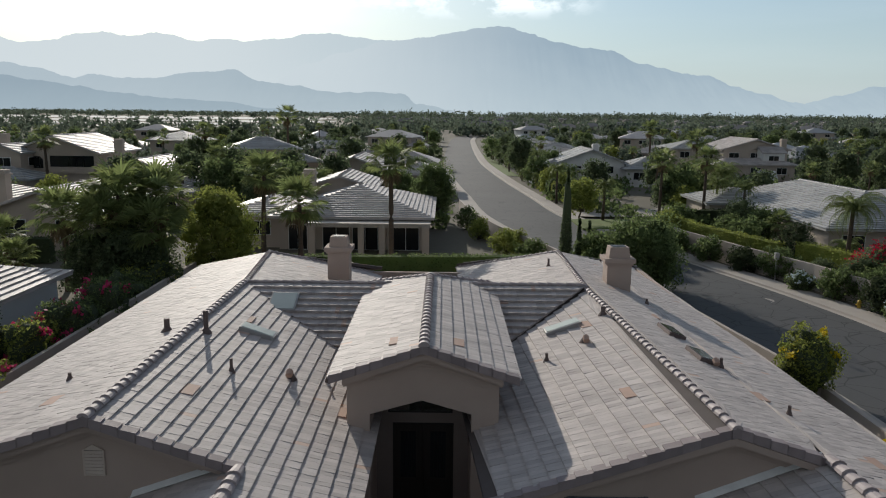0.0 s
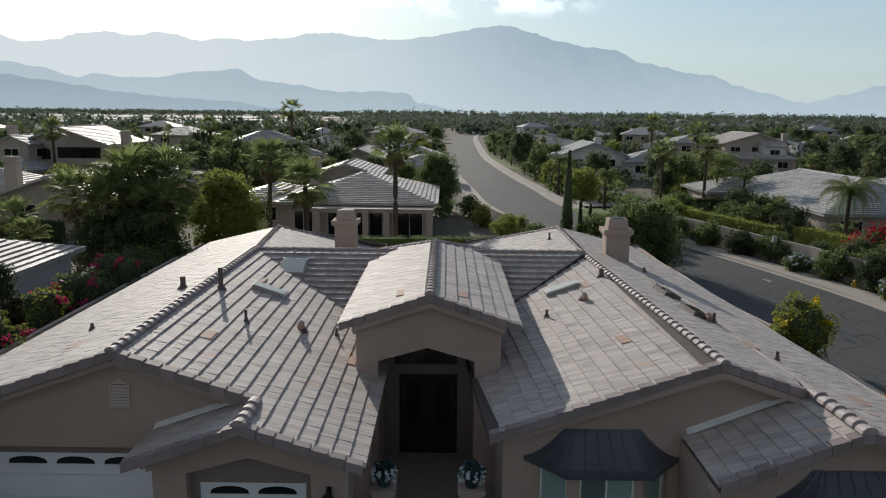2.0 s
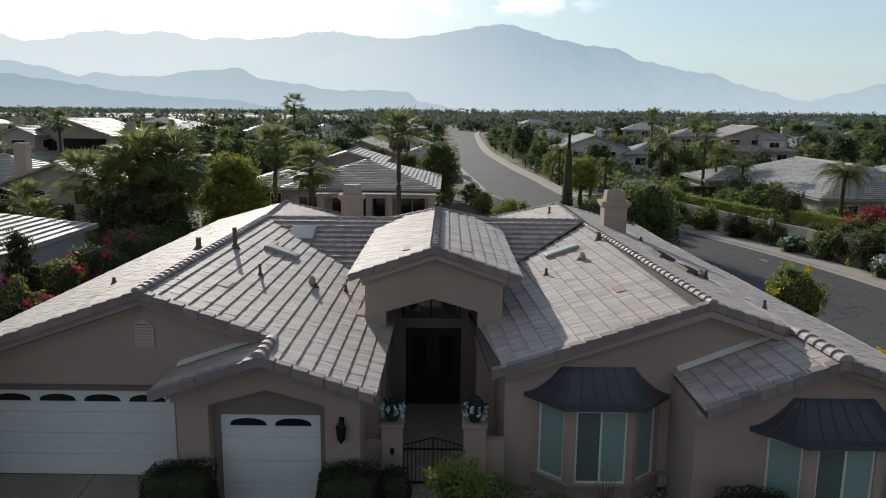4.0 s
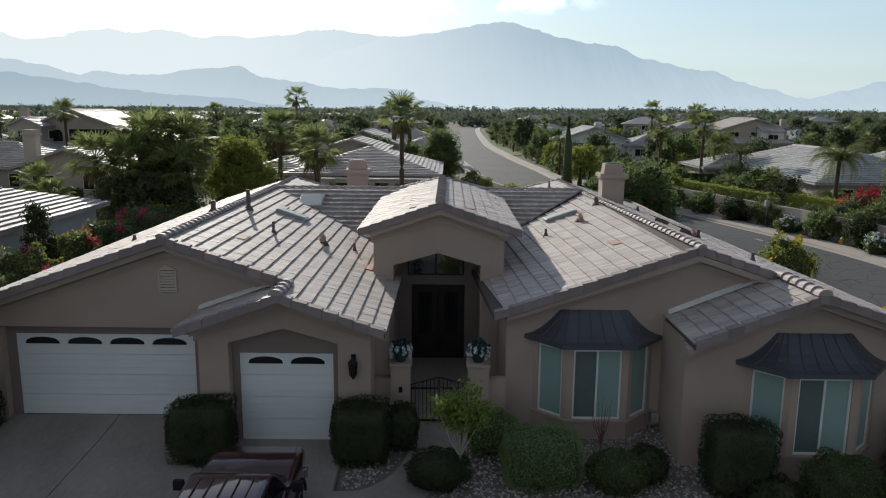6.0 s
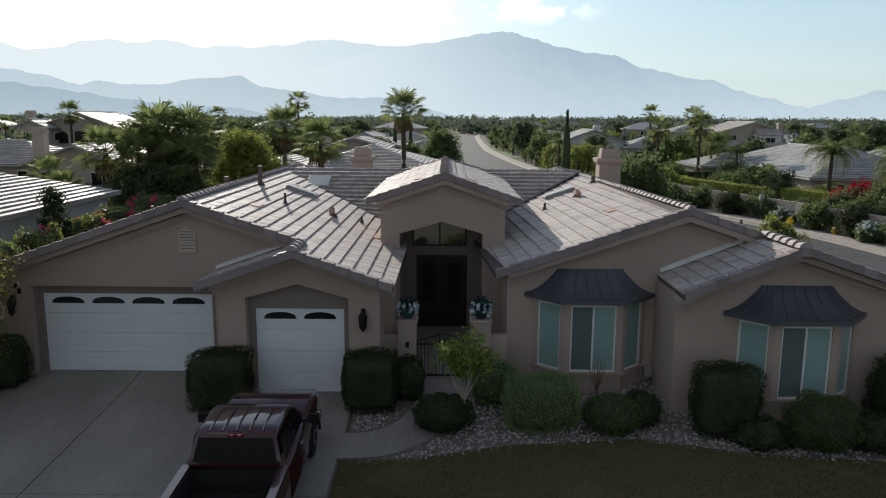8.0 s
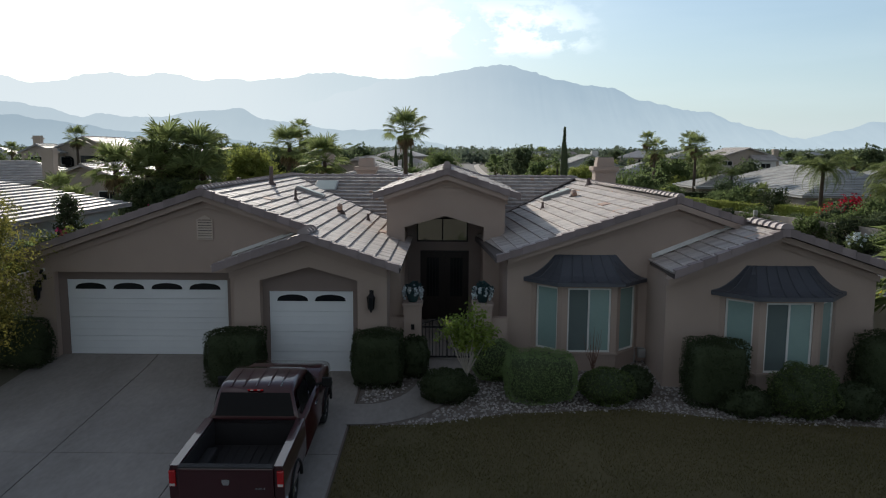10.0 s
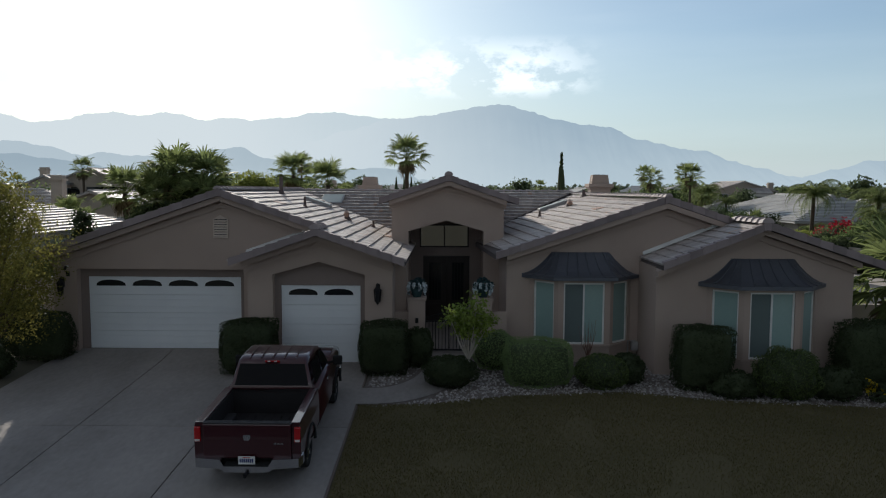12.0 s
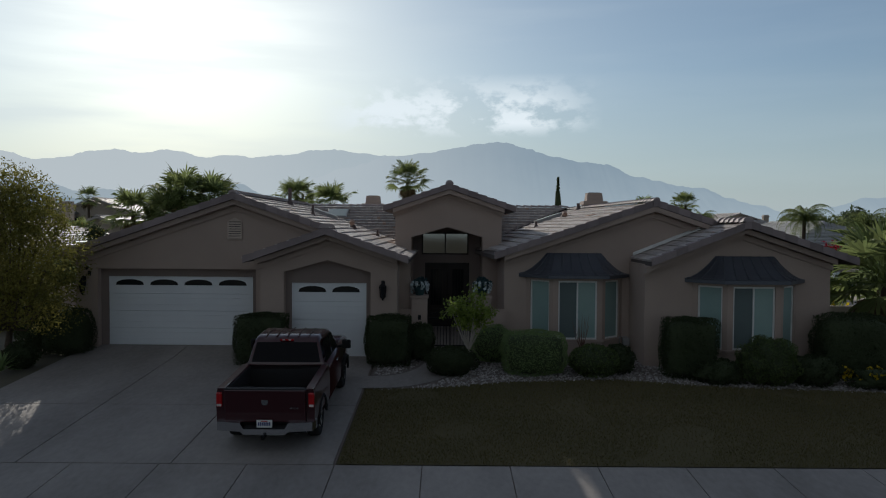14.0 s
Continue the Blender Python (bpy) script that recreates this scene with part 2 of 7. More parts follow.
LEAF_LIME = mat("lime_leaf", (0.205, 0.245, 0.060), (0.275, 0.295, 0.080), 0.8, 1.2, 9, 0.0, vary=0.35, leaf=0.55)
LEAF_PALM = mat("palm_leaf", (0.150, 0.195, 0.075), (0.210, 0.240, 0.090), 0.55, 1.2, 9, 0.0, vary=0.3, leaf=0.62, spec=0.16)
# far foliage: distance haze mixed into a paler, greyer leaf colour
LEAF_HAZED = mat("hazed_leaf", (0.105, 0.135, 0.100), (0.135, 0.160, 0.115), 0.9, 0.05, 0.6, 0.0, vary=0.35, leaf=0.45)
VERGE = mat("watered_lawn", (0.11, 0.16, 0.045), (0.15, 0.18, 0.06), 0.95, 0.4, 8, 0.3)
LEAF_DRY = mat("dry_frond", (0.19, 0.145, 0.085), (0.13, 0.10, 0.06), 0.8, 2, 9, 0.0, vary=0.3, leaf=0.2)
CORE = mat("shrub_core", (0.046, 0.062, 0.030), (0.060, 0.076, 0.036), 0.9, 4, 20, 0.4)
PINK = mat("pink_flower", (0.55, 0.06, 0.16), (0.45, 0.04, 0.11), 0.6, 4, 20, 0.0, vary=0.3, leaf=0.35)
YELLOW = mat("yellow_flower", (0.62, 0.48, 0.03), (0.55, 0.40, 0.02), 0.6, 4, 20, 0.0, vary=0.25, leaf=0.35)
PALEFLOWER = mat("pale_blue_flower", (0.70, 0.76, 0.78), (0.50, 0.58, 0.62), 0.7, 8, 30, 0.0, vary=0.3, leaf=0.2)
TEALLEAF = mat("blue_green_leaf", (0.045, 0.085, 0.09), (0.03, 0.06, 0.065), 0.6, 4, 20, 0.0, vary=0.3, leaf=0.2)
BARK = mat("bark", (0.12, 0.09, 0.065), (0.07, 0.053, 0.04), 0.95, 3, 20, 0.8, stretch=(1, 1, 3))
PALEBARK = mat("pale_bark", (0.42, 0.38, 0.33), (0.30, 0.27, 0.23), 0.85, 6, 30, 0.4)
CARPAINT = mat("maroon_car_paint", (0.046, 0.004, 0.009), (0.038, 0.0035, 0.007), 0.3, 2, 90, 0.0, metal=0.25, spec=0.5, coat=1.0)
CHROME = mat("chrome", (0.62, 0.63, 0.65), (0.5, 0.51, 0.53), 0.18, 3, 30, 0.02, metal=1.0)
RUBBER = mat("rubber", (0.018, 0.018, 0.018), None, 0.85, 5, 60, 0.2)
BEDLINER = mat("bed_liner", (0.022, 0.020, 0.021), (0.03, 0.027, 0.028), 0.75, 3, 60, 0.3)
REDLENS = mat("red_lens", (0.45, 0.012, 0.015), (0.35, 0.01, 0.012), 0.15, 3, 20, 0.0, spec=0.6)
CLEARLENS = mat("clear_lens", (0.7, 0.62, 0.6), None, 0.15, 3, 20, 0.0, spec=0.6)
PIPE = mat("vent_pipe", (0.16, 0.12, 0.11), (0.11, 0.085, 0.08), 0.7, 4, 30, 0.2)
TINTED = mat("tinted_car_glass", (0.008, 0.007, 0.008), (0.012, 0.010, 0.011), 0.2, 1, 8, 0.0, spec=0.10)
REFLECT = mat("bright_glass", (0.30, 0.30, 0.28), (0.22, 0.22, 0.2), 0.05, 1, 6, 0.0, metal=0.85)
SKYGLASS = mat("skylight_glass", (0.40, 0.46, 0.44), (0.34, 0.40, 0.385), 0.5, 1, 10, 0.0, spec=0.2)
ALU = mat("aluminium", (0.42, 0.41, 0.40), None, 0.6, 4, 40, 0.05, metal=0.3)
PATCH = mat("terracotta_patch", (0.47, 0.31, 0.24), (0.40, 0.28, 0.22), 0.75, 4, 25, 0.3)
VAN_WHITE = mat("van_white_paint", (0.75, 0.76, 0.77), None, 0.35, 2, 30, 0.0, coat=0.5)
HYDRANT = mat("yellow_enamel", (0.55, 0.36, 0.05), None, 0.45, 4, 30, 0.05)


# ---- mesh helpers ----
class Geo:
    """Vertices and faces that grow into one mesh."""

    def __init__(self):
        self.v, self.f = [], []

    def face(self, *pts):
        i = len(self.v)
        self.v += [tuple(p) for p in pts]
        self.f.append(tuple(range(i, i + len(pts))))
        return self

    def solid(self, lower, upper):
        """A prism between two rings of the same length, counter-clockwise seen from above."""
        i, n = len(self.v), len(lower)
        self.v += [tuple(p) for p in lower] + [tuple(p) for p in upper]
        self.f.append(tuple(range(i + n - 1, i - 1, -1)))
        self.f.append(tuple(range(i + n, i + 2 * n)))
        for k in range(n):
            j = (k + 1) % n
            self.f.append((i + k, i + j, i + n + j, i + n + k))
        return self

    def box(self, x0, x1, y0, y1, z0, z1):
        ring = [(x0, y0), (x1, y0), (x1, y1), (x0, y1)]
        return self.solid([(x, y, z0) for x, y in ring], [(x, y, z1) for x, y in ring])

    def tube(self, pts, radii, n=8):
        """A tapered tube along points."""
        rings = []
        for k, p in enumerate(pts):
            a, b = Vector(pts[max(k - 1, 0)]), Vector(pts[min(k + 1, len(pts) - 1)])
            q = (b - a).to_track_quat("Z", "Y") if (b - a).length > 1e-6 else Vector((0, 0, 1)).to_track_quat("Z", "Y")
            rings.append([Vector(p) + q @ Vector((math.cos(2 * math.pi * s / n) * radii[k], math.sin(2 * math.pi * s / n) * radii[k], 0)) for s in range(n)])
        i = len(self.v)
        for r in rings:
            self.v += [tuple(p) for p in r]
        for k in range(len(rings) - 1):
            for s in range(n):
                t = (s + 1) % n
                self.f.append((i + k * n + s, i + k * n + t, i + (k + 1) * n + t, i + (k + 1) * n + s))
        self.f.append(tuple(range(i + n - 1, i - 1, -1)))
        self.f.append(tuple(range(i + (len(rings) - 1) * n, i + len(rings) * n)))
        return self

    def mesh(self, name, material, smooth=False, bevel=0.0, weld=0.0):
        me = bpy.data.meshes.new(name)
        me.from_pydata(self.v, [], self.f)
        me.materials.append(material)
        if weld:
            bm = bmesh.new()
            bm.from_mesh(me)
            bmesh.ops.remove_doubles(bm, verts=list(bm.verts), dist=weld)
            bm.to_mesh(me)
            bm.free()
        if bevel:
            bm = bmesh.new()
            bm.from_mesh(me)
            bmesh.ops.bevel(bm, geom=list(bm.edges), offset=bevel, segments=2, affect="EDGES", profile=0.6)
            bm.to_mesh(me)
            bm.free()
        if smooth:
            me.polygons.foreach_set("use_smooth", [True] * len(me.polygons))
        me.update()
        return me


def part(name, geo, material, parent, label="", smooth=False, bevel=0.0, kind=""):
    ob = new(name, geo.mesh(name, material, smooth, bevel, 0.004 if name in ("wall", "recess_wall", "panel", "roof", "rear_bumper") else 0.0) if isinstance(geo, Geo) else geo)
    ob.parent = parent
    return tagged(ob, label, kind=kind)


def thing(name, label, category, m=None, group=""):
    ob = tagged(new(name), label, category, group)
    ob.empty_display_size = 0.2
    if m is not None:
        ob.matrix_world = m
    return ob


def setting(name, geo, material, label, category, smooth=False, bevel=0.0):
    return tagged(new(name, geo.mesh(name, material, smooth, bevel)), label, category, kind="structure")


# ---- ground ----
PROFILE = ((2500.0, -0.4), (60.0, -0.4), (22.0, -0.05), (1.2, 0.0), (0.0, -0.15), (-7.0, -0.62), (-12.0, -0.95), (-13.6, -1.0), (-60.0, -1.1), (-2500.0, -1.1))


def ground_z(x, y):
    for (ya, za), (yb, zb) in zip(PROFILE, PROFILE[1:]):
        if y >= yb:
            k = (y - yb) / (ya - yb)
            z = zb + k * (za - zb)
            break
    if y > -13:
        k = min(max((x - 12.5) / 4.0, 0), 1)
        z = z + k * (min(z, -0.5) - z)
    return z


def draped(geo, outline_fn, xs, ys, lift):
    """Quads over a grid that follow the ground; outline_fn(x, y) moves grid points."""
    base = len(geo.v)
    for y in ys:
        for x in xs:
            px, py = outline_fn(x, y)
            geo.v.append((px, py, ground_z(px, py) + lift))
    n = len(xs)
    for j in range(len(ys) - 1):
        for i in range(n - 1):
            a = base + j * n + i
            geo.f.append((a, a + 1, a + n + 1, a + n))
    return geo


def lin(a, b, n):
    return [a + (b - a) * k / n for k in range(n + 1)]


gx = [-2500, -1200, -500, -200, -90] + lin(-40, 40, 40) + [60, 90, 200, 500, 1200, 2500]
gy = [-300, -100, -60, -40, -25] + [-13.6, -13.0, -12.0, -9.5, -7, -3.5, 0, 1.2, 5, 10, 16, 22, 30, 40, 50, 60, 90, 150, 300, 600, 1200, 2500, 4600]
tagged(new("ground", draped(Geo(), lambda x, y: (x, y), gx, gy, -0.05).mesh("ground", SOIL)), "dry sandy soil of a desert town", "ground", kind="structure")


def ribbon(pts, widths_l, widths_r, lift, z=None):
    """A strip along a line in the plan, with its width to the left and right of it."""
    g, rows = Geo(), []
    for k, (x, y) in enumerate(pts):
        a, b = Vector(pts[max(k - 1, 0)]), Vector(pts[min(k + 1, len(pts) - 1)])
        d = (b - a).normalized()
        nrm = Vector((d.y, -d.x))
        rows.append((Vector((x, y)) + nrm * widths_l, Vector((x, y)) + nrm * widths_r))
    for (a, b), (c, d) in zip(rows, rows[1:]):
        zz = [(ground_z(*p) if z is None else z) + lift for p in (a, b, d, c)]
        g.face((*a, zz[0]), (*b, zz[1]), (*d, zz[2]), (*c, zz[3]))
    return g


def curve_pts(ctrl, per=8):
    """A smooth line through points of the plan."""
    out = []
    for k in range(len(ctrl) - 1):
        p0, p1, p2, p3 = (Vector(ctrl[min(max(j, 0), len(ctrl) - 1)]) for j in (k - 1, k, k + 1, k + 2))
        for s in range(per):
            t = s / per
            out.append(tuple(0.5 * (2 * p1 + (p2 - p0) * t + (2 * p0 - 5 * p1 + 4 * p2 - p3) * t * t + (3 * p1 - p0 - 3 * p2 + p3) * t ** 3)))
    return out + [tuple(ctrl[-1])]


STREET = curve_pts([(22.6, -13), (22.6, 10), (21.7, 24), (20.1, 33), (16.8, 45), (12.8, 60), (9.9, 75), (8.7, 93), (7.1, 116), (5.6, 148), (5.0, 180), (6.2, 260), (8.8, 340), (15.0, 400), (32.0, 470)])
setting("road", ribbon(STREET, -4.6, 4.6, 0.0, None), ASPHALT, "dark cracked asphalt side street curving away between gardens", "road")


def kerb(pts, off, name, label):
    """A kerb with a gutter, a hand's breadth above the road."""
    g = Geo()
    rows = []
    for k, (x, y) in enumerate(pts):
        a, b = Vector(pts[max(k - 1, 0)]), Vector(pts[min(k + 1, len(pts) - 1)])
        d = (b - a).normalized()
        nrm = Vector((d.y, -d.x)) * (1 if off > 0 else -1)
        o = Vector((x, y)) + nrm * abs(off)
        rows.append([o + nrm * w for w in (-0.35, 0.0, 0.05, 1.75)])
    for ra, rb in zip(rows, rows[1:]):
        hs = (0.008, 0.012, 0.14, 0.16)
        for k in range(3):
            q = [(ra[k], hs[k]), (ra[k + 1], hs[k + 1]), (rb[k + 1], hs[k + 1]), (rb[k], hs[k])]
            g.face(*[(*p, ground_z(*p) + h) for p, h in q])
    return setting(name, g, CONCRETE_B, label, "pavement")


kerb(STREET, 4.6, "pavement_1", "pale concrete pavement with rolled kerb along the side street")
kerb(STREET[:70], -4.6, "pavement_2", "pale concrete kerb and gutter along the side street")


# ---- tiled roofs ----
def span(poly, v):
    """The stretch of a convex polygon at height v, in the roof's own plane."""
    us = []
    for (ua, va), (ub, vb) in zip(poly, poly[1:] + poly[:1]):
        if abs(va - vb) < 1e-9:
            if abs(va - v) < 1e-6:
                us += [ua, ub]
        elif min(va, vb) - 1e-9 <= v <= max(va, vb) + 1e-9:
            us.append(ua + (ub - ua) * (v - va) / (vb - va))
    return (min(us), max(us)) if us else None


TILE_MESHES = {}


def tile_points(u0b, u1b, u0t, u1t, v0, v1, low, high, gap=0.003):
    return [(u0b + gap, v0 - 0.03, 0.004), (u1b - gap, v0 - 0.03, 0.004), (u0b + gap, v0 - 0.03, high), (u1b - gap, v0 - 0.03, high), (u0t + gap, v1, low), (u1t - gap, v1, low)]


TILE_FACES = [(0, 1, 3, 2), (2, 3, 5, 4), (0, 2, 4), (1, 5, 3)]


def tiled(house_roof, plan, plane, expo=0.40, width=0.33, keep=None, high=0.078, stuff=None, seed=1, budget=None):
    """Tiles in courses over a flat roof face. plan: corners in x and y, counter-clockwise; plane: z = a x + b y + c.
    Whole tiles that keep(x, y) picks become objects of their own, the rest goes into the joined mesh stuff."""
    a, b, c = plane
    rng = random.Random(seed)
    pts = [Vector((x, y, a * x + b * y + c)) for x, y in plan]
    nrm = Vector((-a, -b, 1)).normalized()
    up = Vector((a, b, a * a + b * b)).normalized()
    along = up.cross(nrm)
    org = pts[0]
    flat = [((p - org).dot(along), (p - org).dot(up)) for p in pts]
    v_lo, v_hi = min(v for _, v in flat), max(v for _, v in flat)
    rows = max(1, round((v_hi - v_lo) / expo))
    step = (v_hi - v_lo) / rows
    to_world = Matrix((along, up, nrm)).transposed().to_4x4()
    to_world.translation = org
    for r in range(rows):
        v0, v1 = v_lo + r * step, v_lo + (r + 1) * step
        s0, s1 = span(flat, v0 + 1e-5), span(flat, v1 - 1e-5)
        if not s0 or not s1:
            continue
        u_lo, u_hi = min(s0[0], s1[0]), max(s0[1], s1[1])
        first = math.floor(u_lo / width) - 1
        shift = (r % 2) * 0.5 * width
        n = int((u_hi - u_lo) / width) + 4
        for k in range(n):
            g0 = (first + k) * width + shift
            g1 = g0 + width
            q = [min(max(g, s[0]), s[1]) for g, s in ((g0, s0), (g1, s0), (g0, s1), (g1, s1))]
            if q[1] - q[0] < 0.03 and q[3] - q[2] < 0.03:
                continue
            h = high + rng.uniform(-0.006, 0.008)
            whole = q[1] - q[0] > width - 1e-6 and q[3] - q[2] > width - 1e-6
            mid = org + along * ((q[0] + q[1]) / 2) + up * ((v0 + v1) / 2)
            if whole and keep and keep(mid.x, mid.y) and budget[0] > 0:
                budget[0] -= 1
                key = (round(step, 3), rng.randrange(3))
                if key not in TILE_MESHES:
                    g = Geo()
                    g.v = tile_points(-width / 2, width / 2, -width / 2, width / 2, 0, step, 0.022, high + (key[1] - 1) * 0.006)
                    g.f = list(TILE_FACES)
                    TILE_MESHES[key] = g.mesh("tile", TILE)
                ob = new("tile", TILE_MESHES[key])
                ob.parent = house_roof
                ob.matrix_world = to_world @ Matrix.Translation((g0 + width / 2, v0, 0)) @ pose(0, 0, 0, rng.uniform(-0.4, 0.4), 0, rng.uniform(-0.5, 0.5))
            else:
                i = len(stuff.v)
                loc = tile_points(q[0], q[1], q[2], q[3], v0, v1, 0.022, h)
                stuff.v += [tuple(org + along * u + up * v + nrm * w) for u, v, w in loc]
                stuff.f += [tuple(i + j for j in f) for f in TILE_FACES]


def slab(geo, plan, plane, thick=0.14):
    a, b, c = plane
    geo.solid([(x, y, a * x + b * y + c - thick) for x, y in plan], [(x, y, a * x + b * y + c) for x, y in plan])


def caps(geo, p, q, r=0.13, step=0.36, lift=0.06):
    """Barrel tiles along a ridge, each one overlapping the next."""
    p, q = Vector(p), Vector(q)
    d = (q - p).normalized()
    side = d.cross(Vector((0, 0, 1))).normalized()
    up = side.cross(d)
    n = max(1, round((q - p).length / step))
    step = (q - p).length / n
    for k in range(n):
        i = len(geo.v)
        for t, rr, hh in ((k * step - 0.04, r * 1.18, 0.035), ((k + 1) * step + 0.03, r * 0.95, 0.0)):
            for s in range(7):
                an = math.pi * s / 6
                geo.v.append(tuple(p + d * t + side * (math.cos(an) * rr) + up * (math.sin(an) * rr * 0.85 + lift - 0.05 + hh)))
        for s in range(6):
            geo.f.append((i + s, i + s + 1, i + 7 + s + 1, i + 7 + s))
        geo.f.append(tuple(range(i, i + 7)))
        geo.f.append(tuple(range(i + 13, i + 6, -1)))


def rake(geo, p, q, out, width=0.20, drop=0.14, step=0.40):
    """Edge tiles laid over a gable's sloping edge, seen from the front as a row of thick plates."""
    p, q, out = Vector(p), Vector(q), Vector(out)
    d = (q - p).normalized()
    n = max(1, round((q - p).length / step))
    step = (q - p).length / n
    up = Vector((0, 0, 1))
    for k in range(n):
        a, b = p + d * (k * step + 0.006), p + d * ((k + 1) * step + 0.02)
        ha, hb = 0.095, 0.06
        ring = lambda m, h: [m - out * width + up * h, m + out * 0.05 + up * h, m + out * 0.05 - up * drop, m + out * 0.01 - up * drop, m + out * 0.01 + up * (h - 0.03), m - out * width + up * (h - 0.03)]
        geo.solid(ring(a, ha), ring(b, hb))


# ---- walls ----
def wall_x(geo, xs, top, holes, z0, y0, y1):
    """A wall along x between y0 and y1. top(x): its upper edge. holes: (xa, xb, lower z, upper edge as a function)."""
    cuts = sorted(set([*xs] + [x for h in holes for x in h[:2]]))
    for xa, xb in zip(cuts, cuts[1:]):
        m = (xa + xb) / 2
        runs = [((z0, z0), (top(xa), top(xb)))]
        for ha, hb, hz, ht in holes:
            if ha < m < hb:
                (la, _), hi = runs.pop()
                if hz > la + 1e-6:
                    runs.append(((la, la), (hz, hz)))
                runs.append(((ht(xa), ht(xb)), hi))
        for lo, hi in runs:
            geo.solid([(xa, y0, lo[0]), (xb, y0, lo[1]), (xb, y1, lo[1]), (xa, y1, lo[0])], [(xa, y0, hi[0]), (xb, y0, hi[1]), (xb, y1, hi[1]), (xa, y1, hi[0])])


def peak(xm, zm, slope):
    return lambda x: zm - slope * abs(x - xm)


def const(z):
    return lambda x: z


# ---- the main house ----
house = thing("house", "single-storey tan stucco house with grey-pink tiled gable roofs and three-car garage", "house")
S, SR = 0.345, 0.335
RN = Vector((12.7, 0.79)).normalized()


def right_plane(slope):
    """The right wing's roof, whose ridge runs slightly askew."""
    a, b = slope * RN.x, slope * RN.y
    return (a, b, 4.93 - a * 6.72 - b * 0.6)


P_LEFT, P_LEFT_IN = (S, 0, 5.08 + S * 7.2), (-S, 0, 5.08 - S * 7.2)
P_CROSS, P_CROSS_BACK = (0, S, 5.05 - S * 13.6), (0, -S, 5.05 + S * 13.6)
P_RIGHT_IN, P_RIGHT = right_plane(SR), right_plane(-SR)
P_SMALL_L = (0.35, 0, 3.94 + 0.35 * 3.96)
P_SMALL_R = (0.40, 0, 4.22 - 0.40 * 8.9)
P_TOWER_L, P_TOWER_R = (0.34, 0, 5.62 + 0.34 * 0.07), (-0.34, 0, 5.62 - 0.34 * 0.07)
P_TOWER_B = (0, -0.34, 5.62 + 0.34 * 12.6)


def plane3(p, q, r):
    p, q, r = Vector(p), Vector(q), Vector(r)
    n = (q - p).cross(r - p)
    a, b = -n.x / n.z, -n.y / n.z
    return (a, b, p.z - a * p.x - b * p.y)


def zof(plane, x, y):
    return plane[0] * x + plane[1] * y + plane[2]


L2 = (-8.1, 21.4, zof(P_LEFT, -8.1, 21.4))
R2 = (6.3, 23.2, zof(P_RIGHT, 6.3, 23.2))
P_REAR_L = plane3((-7.2, 13.7, 5.08), L2, (-3.0, 21.4, L2[2] - S * 5.1))
P_REAR_R = plane3((5.93, 13.3, 4.93), R2, (1.2, 23.2, R2[2] - SR * 5.1))
P_BACK_L, P_BACK_R = (0, -S, L2[2] + S * L2[1]), (0, -SR, R2[2] + SR * R2[1])
# roof faces in the plan
FACES = [
    ([(-13.1, 0.48), (-7.2, 0.48), (-7.2, 13.7), (-8.1, 21.4), (-13.1, 26.4)], P_LEFT),
    ([(-7.2, 0.48), (-3.96, 0.48), (-3.96, 10.45), (-7.2, 13.69)], P_LEFT_IN),
    ([(-3.96, -0.95), (-1.35, -0.95), (-1.35, 7.84), (-3.96, 10.45)], P_LEFT_IN),
    ([(-6.5, -0.95), (-3.96, -0.95), (-3.96, 0.9), (-6.5, 0.9)], P_SMALL_L),
    ([(-1.35, 7.84), (0.85, 8.1), (5.93, 13.6), (-7.2, 13.6)], P_CROSS),
    ([(-7.2, 13.6), (5.93, 13.6), (2.0, 18.0), (-3.0, 18.0)], P_CROSS_BACK),
    ([(1.4, 0.5), (6.72, 0.6), (5.93, 13.4), (0.85, 8.1)], P_RIGHT_IN),
    ([(6.72, 0.6), (8.88, 0.6), (8.88, 25.6), (6.3, 23.2), (5.93, 13.4)], P_RIGHT),
    ([(8.88, -1.55), (12.25, -1.55), (11.85, 28.6), (8.88, 25.6)], P_RIGHT),
    ([(6.0, -1.55), (8.88, -1.55), (8.88, 0.9), (6.0, 0.9)], P_SMALL_R),
    ([(-2.55, 3.94), (-0.07, 3.94), (-0.07, 12.6), (-2.55, 15.1)], P_TOWER_L),
    ([(-0.07, 3.94), (2.42, 3.94), (2.42, 15.1), (-0.07, 12.6)], P_TOWER_R),
    ([(-2.55, 15.1), (-0.07, 12.6), (2.42, 15.1)], P_TOWER_B),
    ([(-7.2, 13.7), (-2.4, 13.7), (-3.0, 26.4), (-8.1, 21.4)], P_REAR_L),
    ([(5.93, 13.4), (6.3, 23.2), (1.2, 28.2), (1.2, 13.4)], P_REAR_R),
    ([(-13.1, 26.4), (-8.1, 21.4), (-3.0, 26.4)], P_BACK_L),
    ([(1.2, 28.2), (6.3, 23.2), (11.85, 28.6)], P_BACK_R),
]


def ccw(pl):
    area = sum(xa * yb - xb * ya for (xa, ya), (xb, yb) in zip(pl, pl[1:] + pl[:1]))
    return pl if area > 0 else pl[::-1]


deck = Geo()
for plan, plane in FACES:
    slab(deck, ccw(plan), plane)
roof = part("roof", deck, UNDER, house, "concrete tile roof in faded grey-pink with ridge tiles")

walls = Geo()
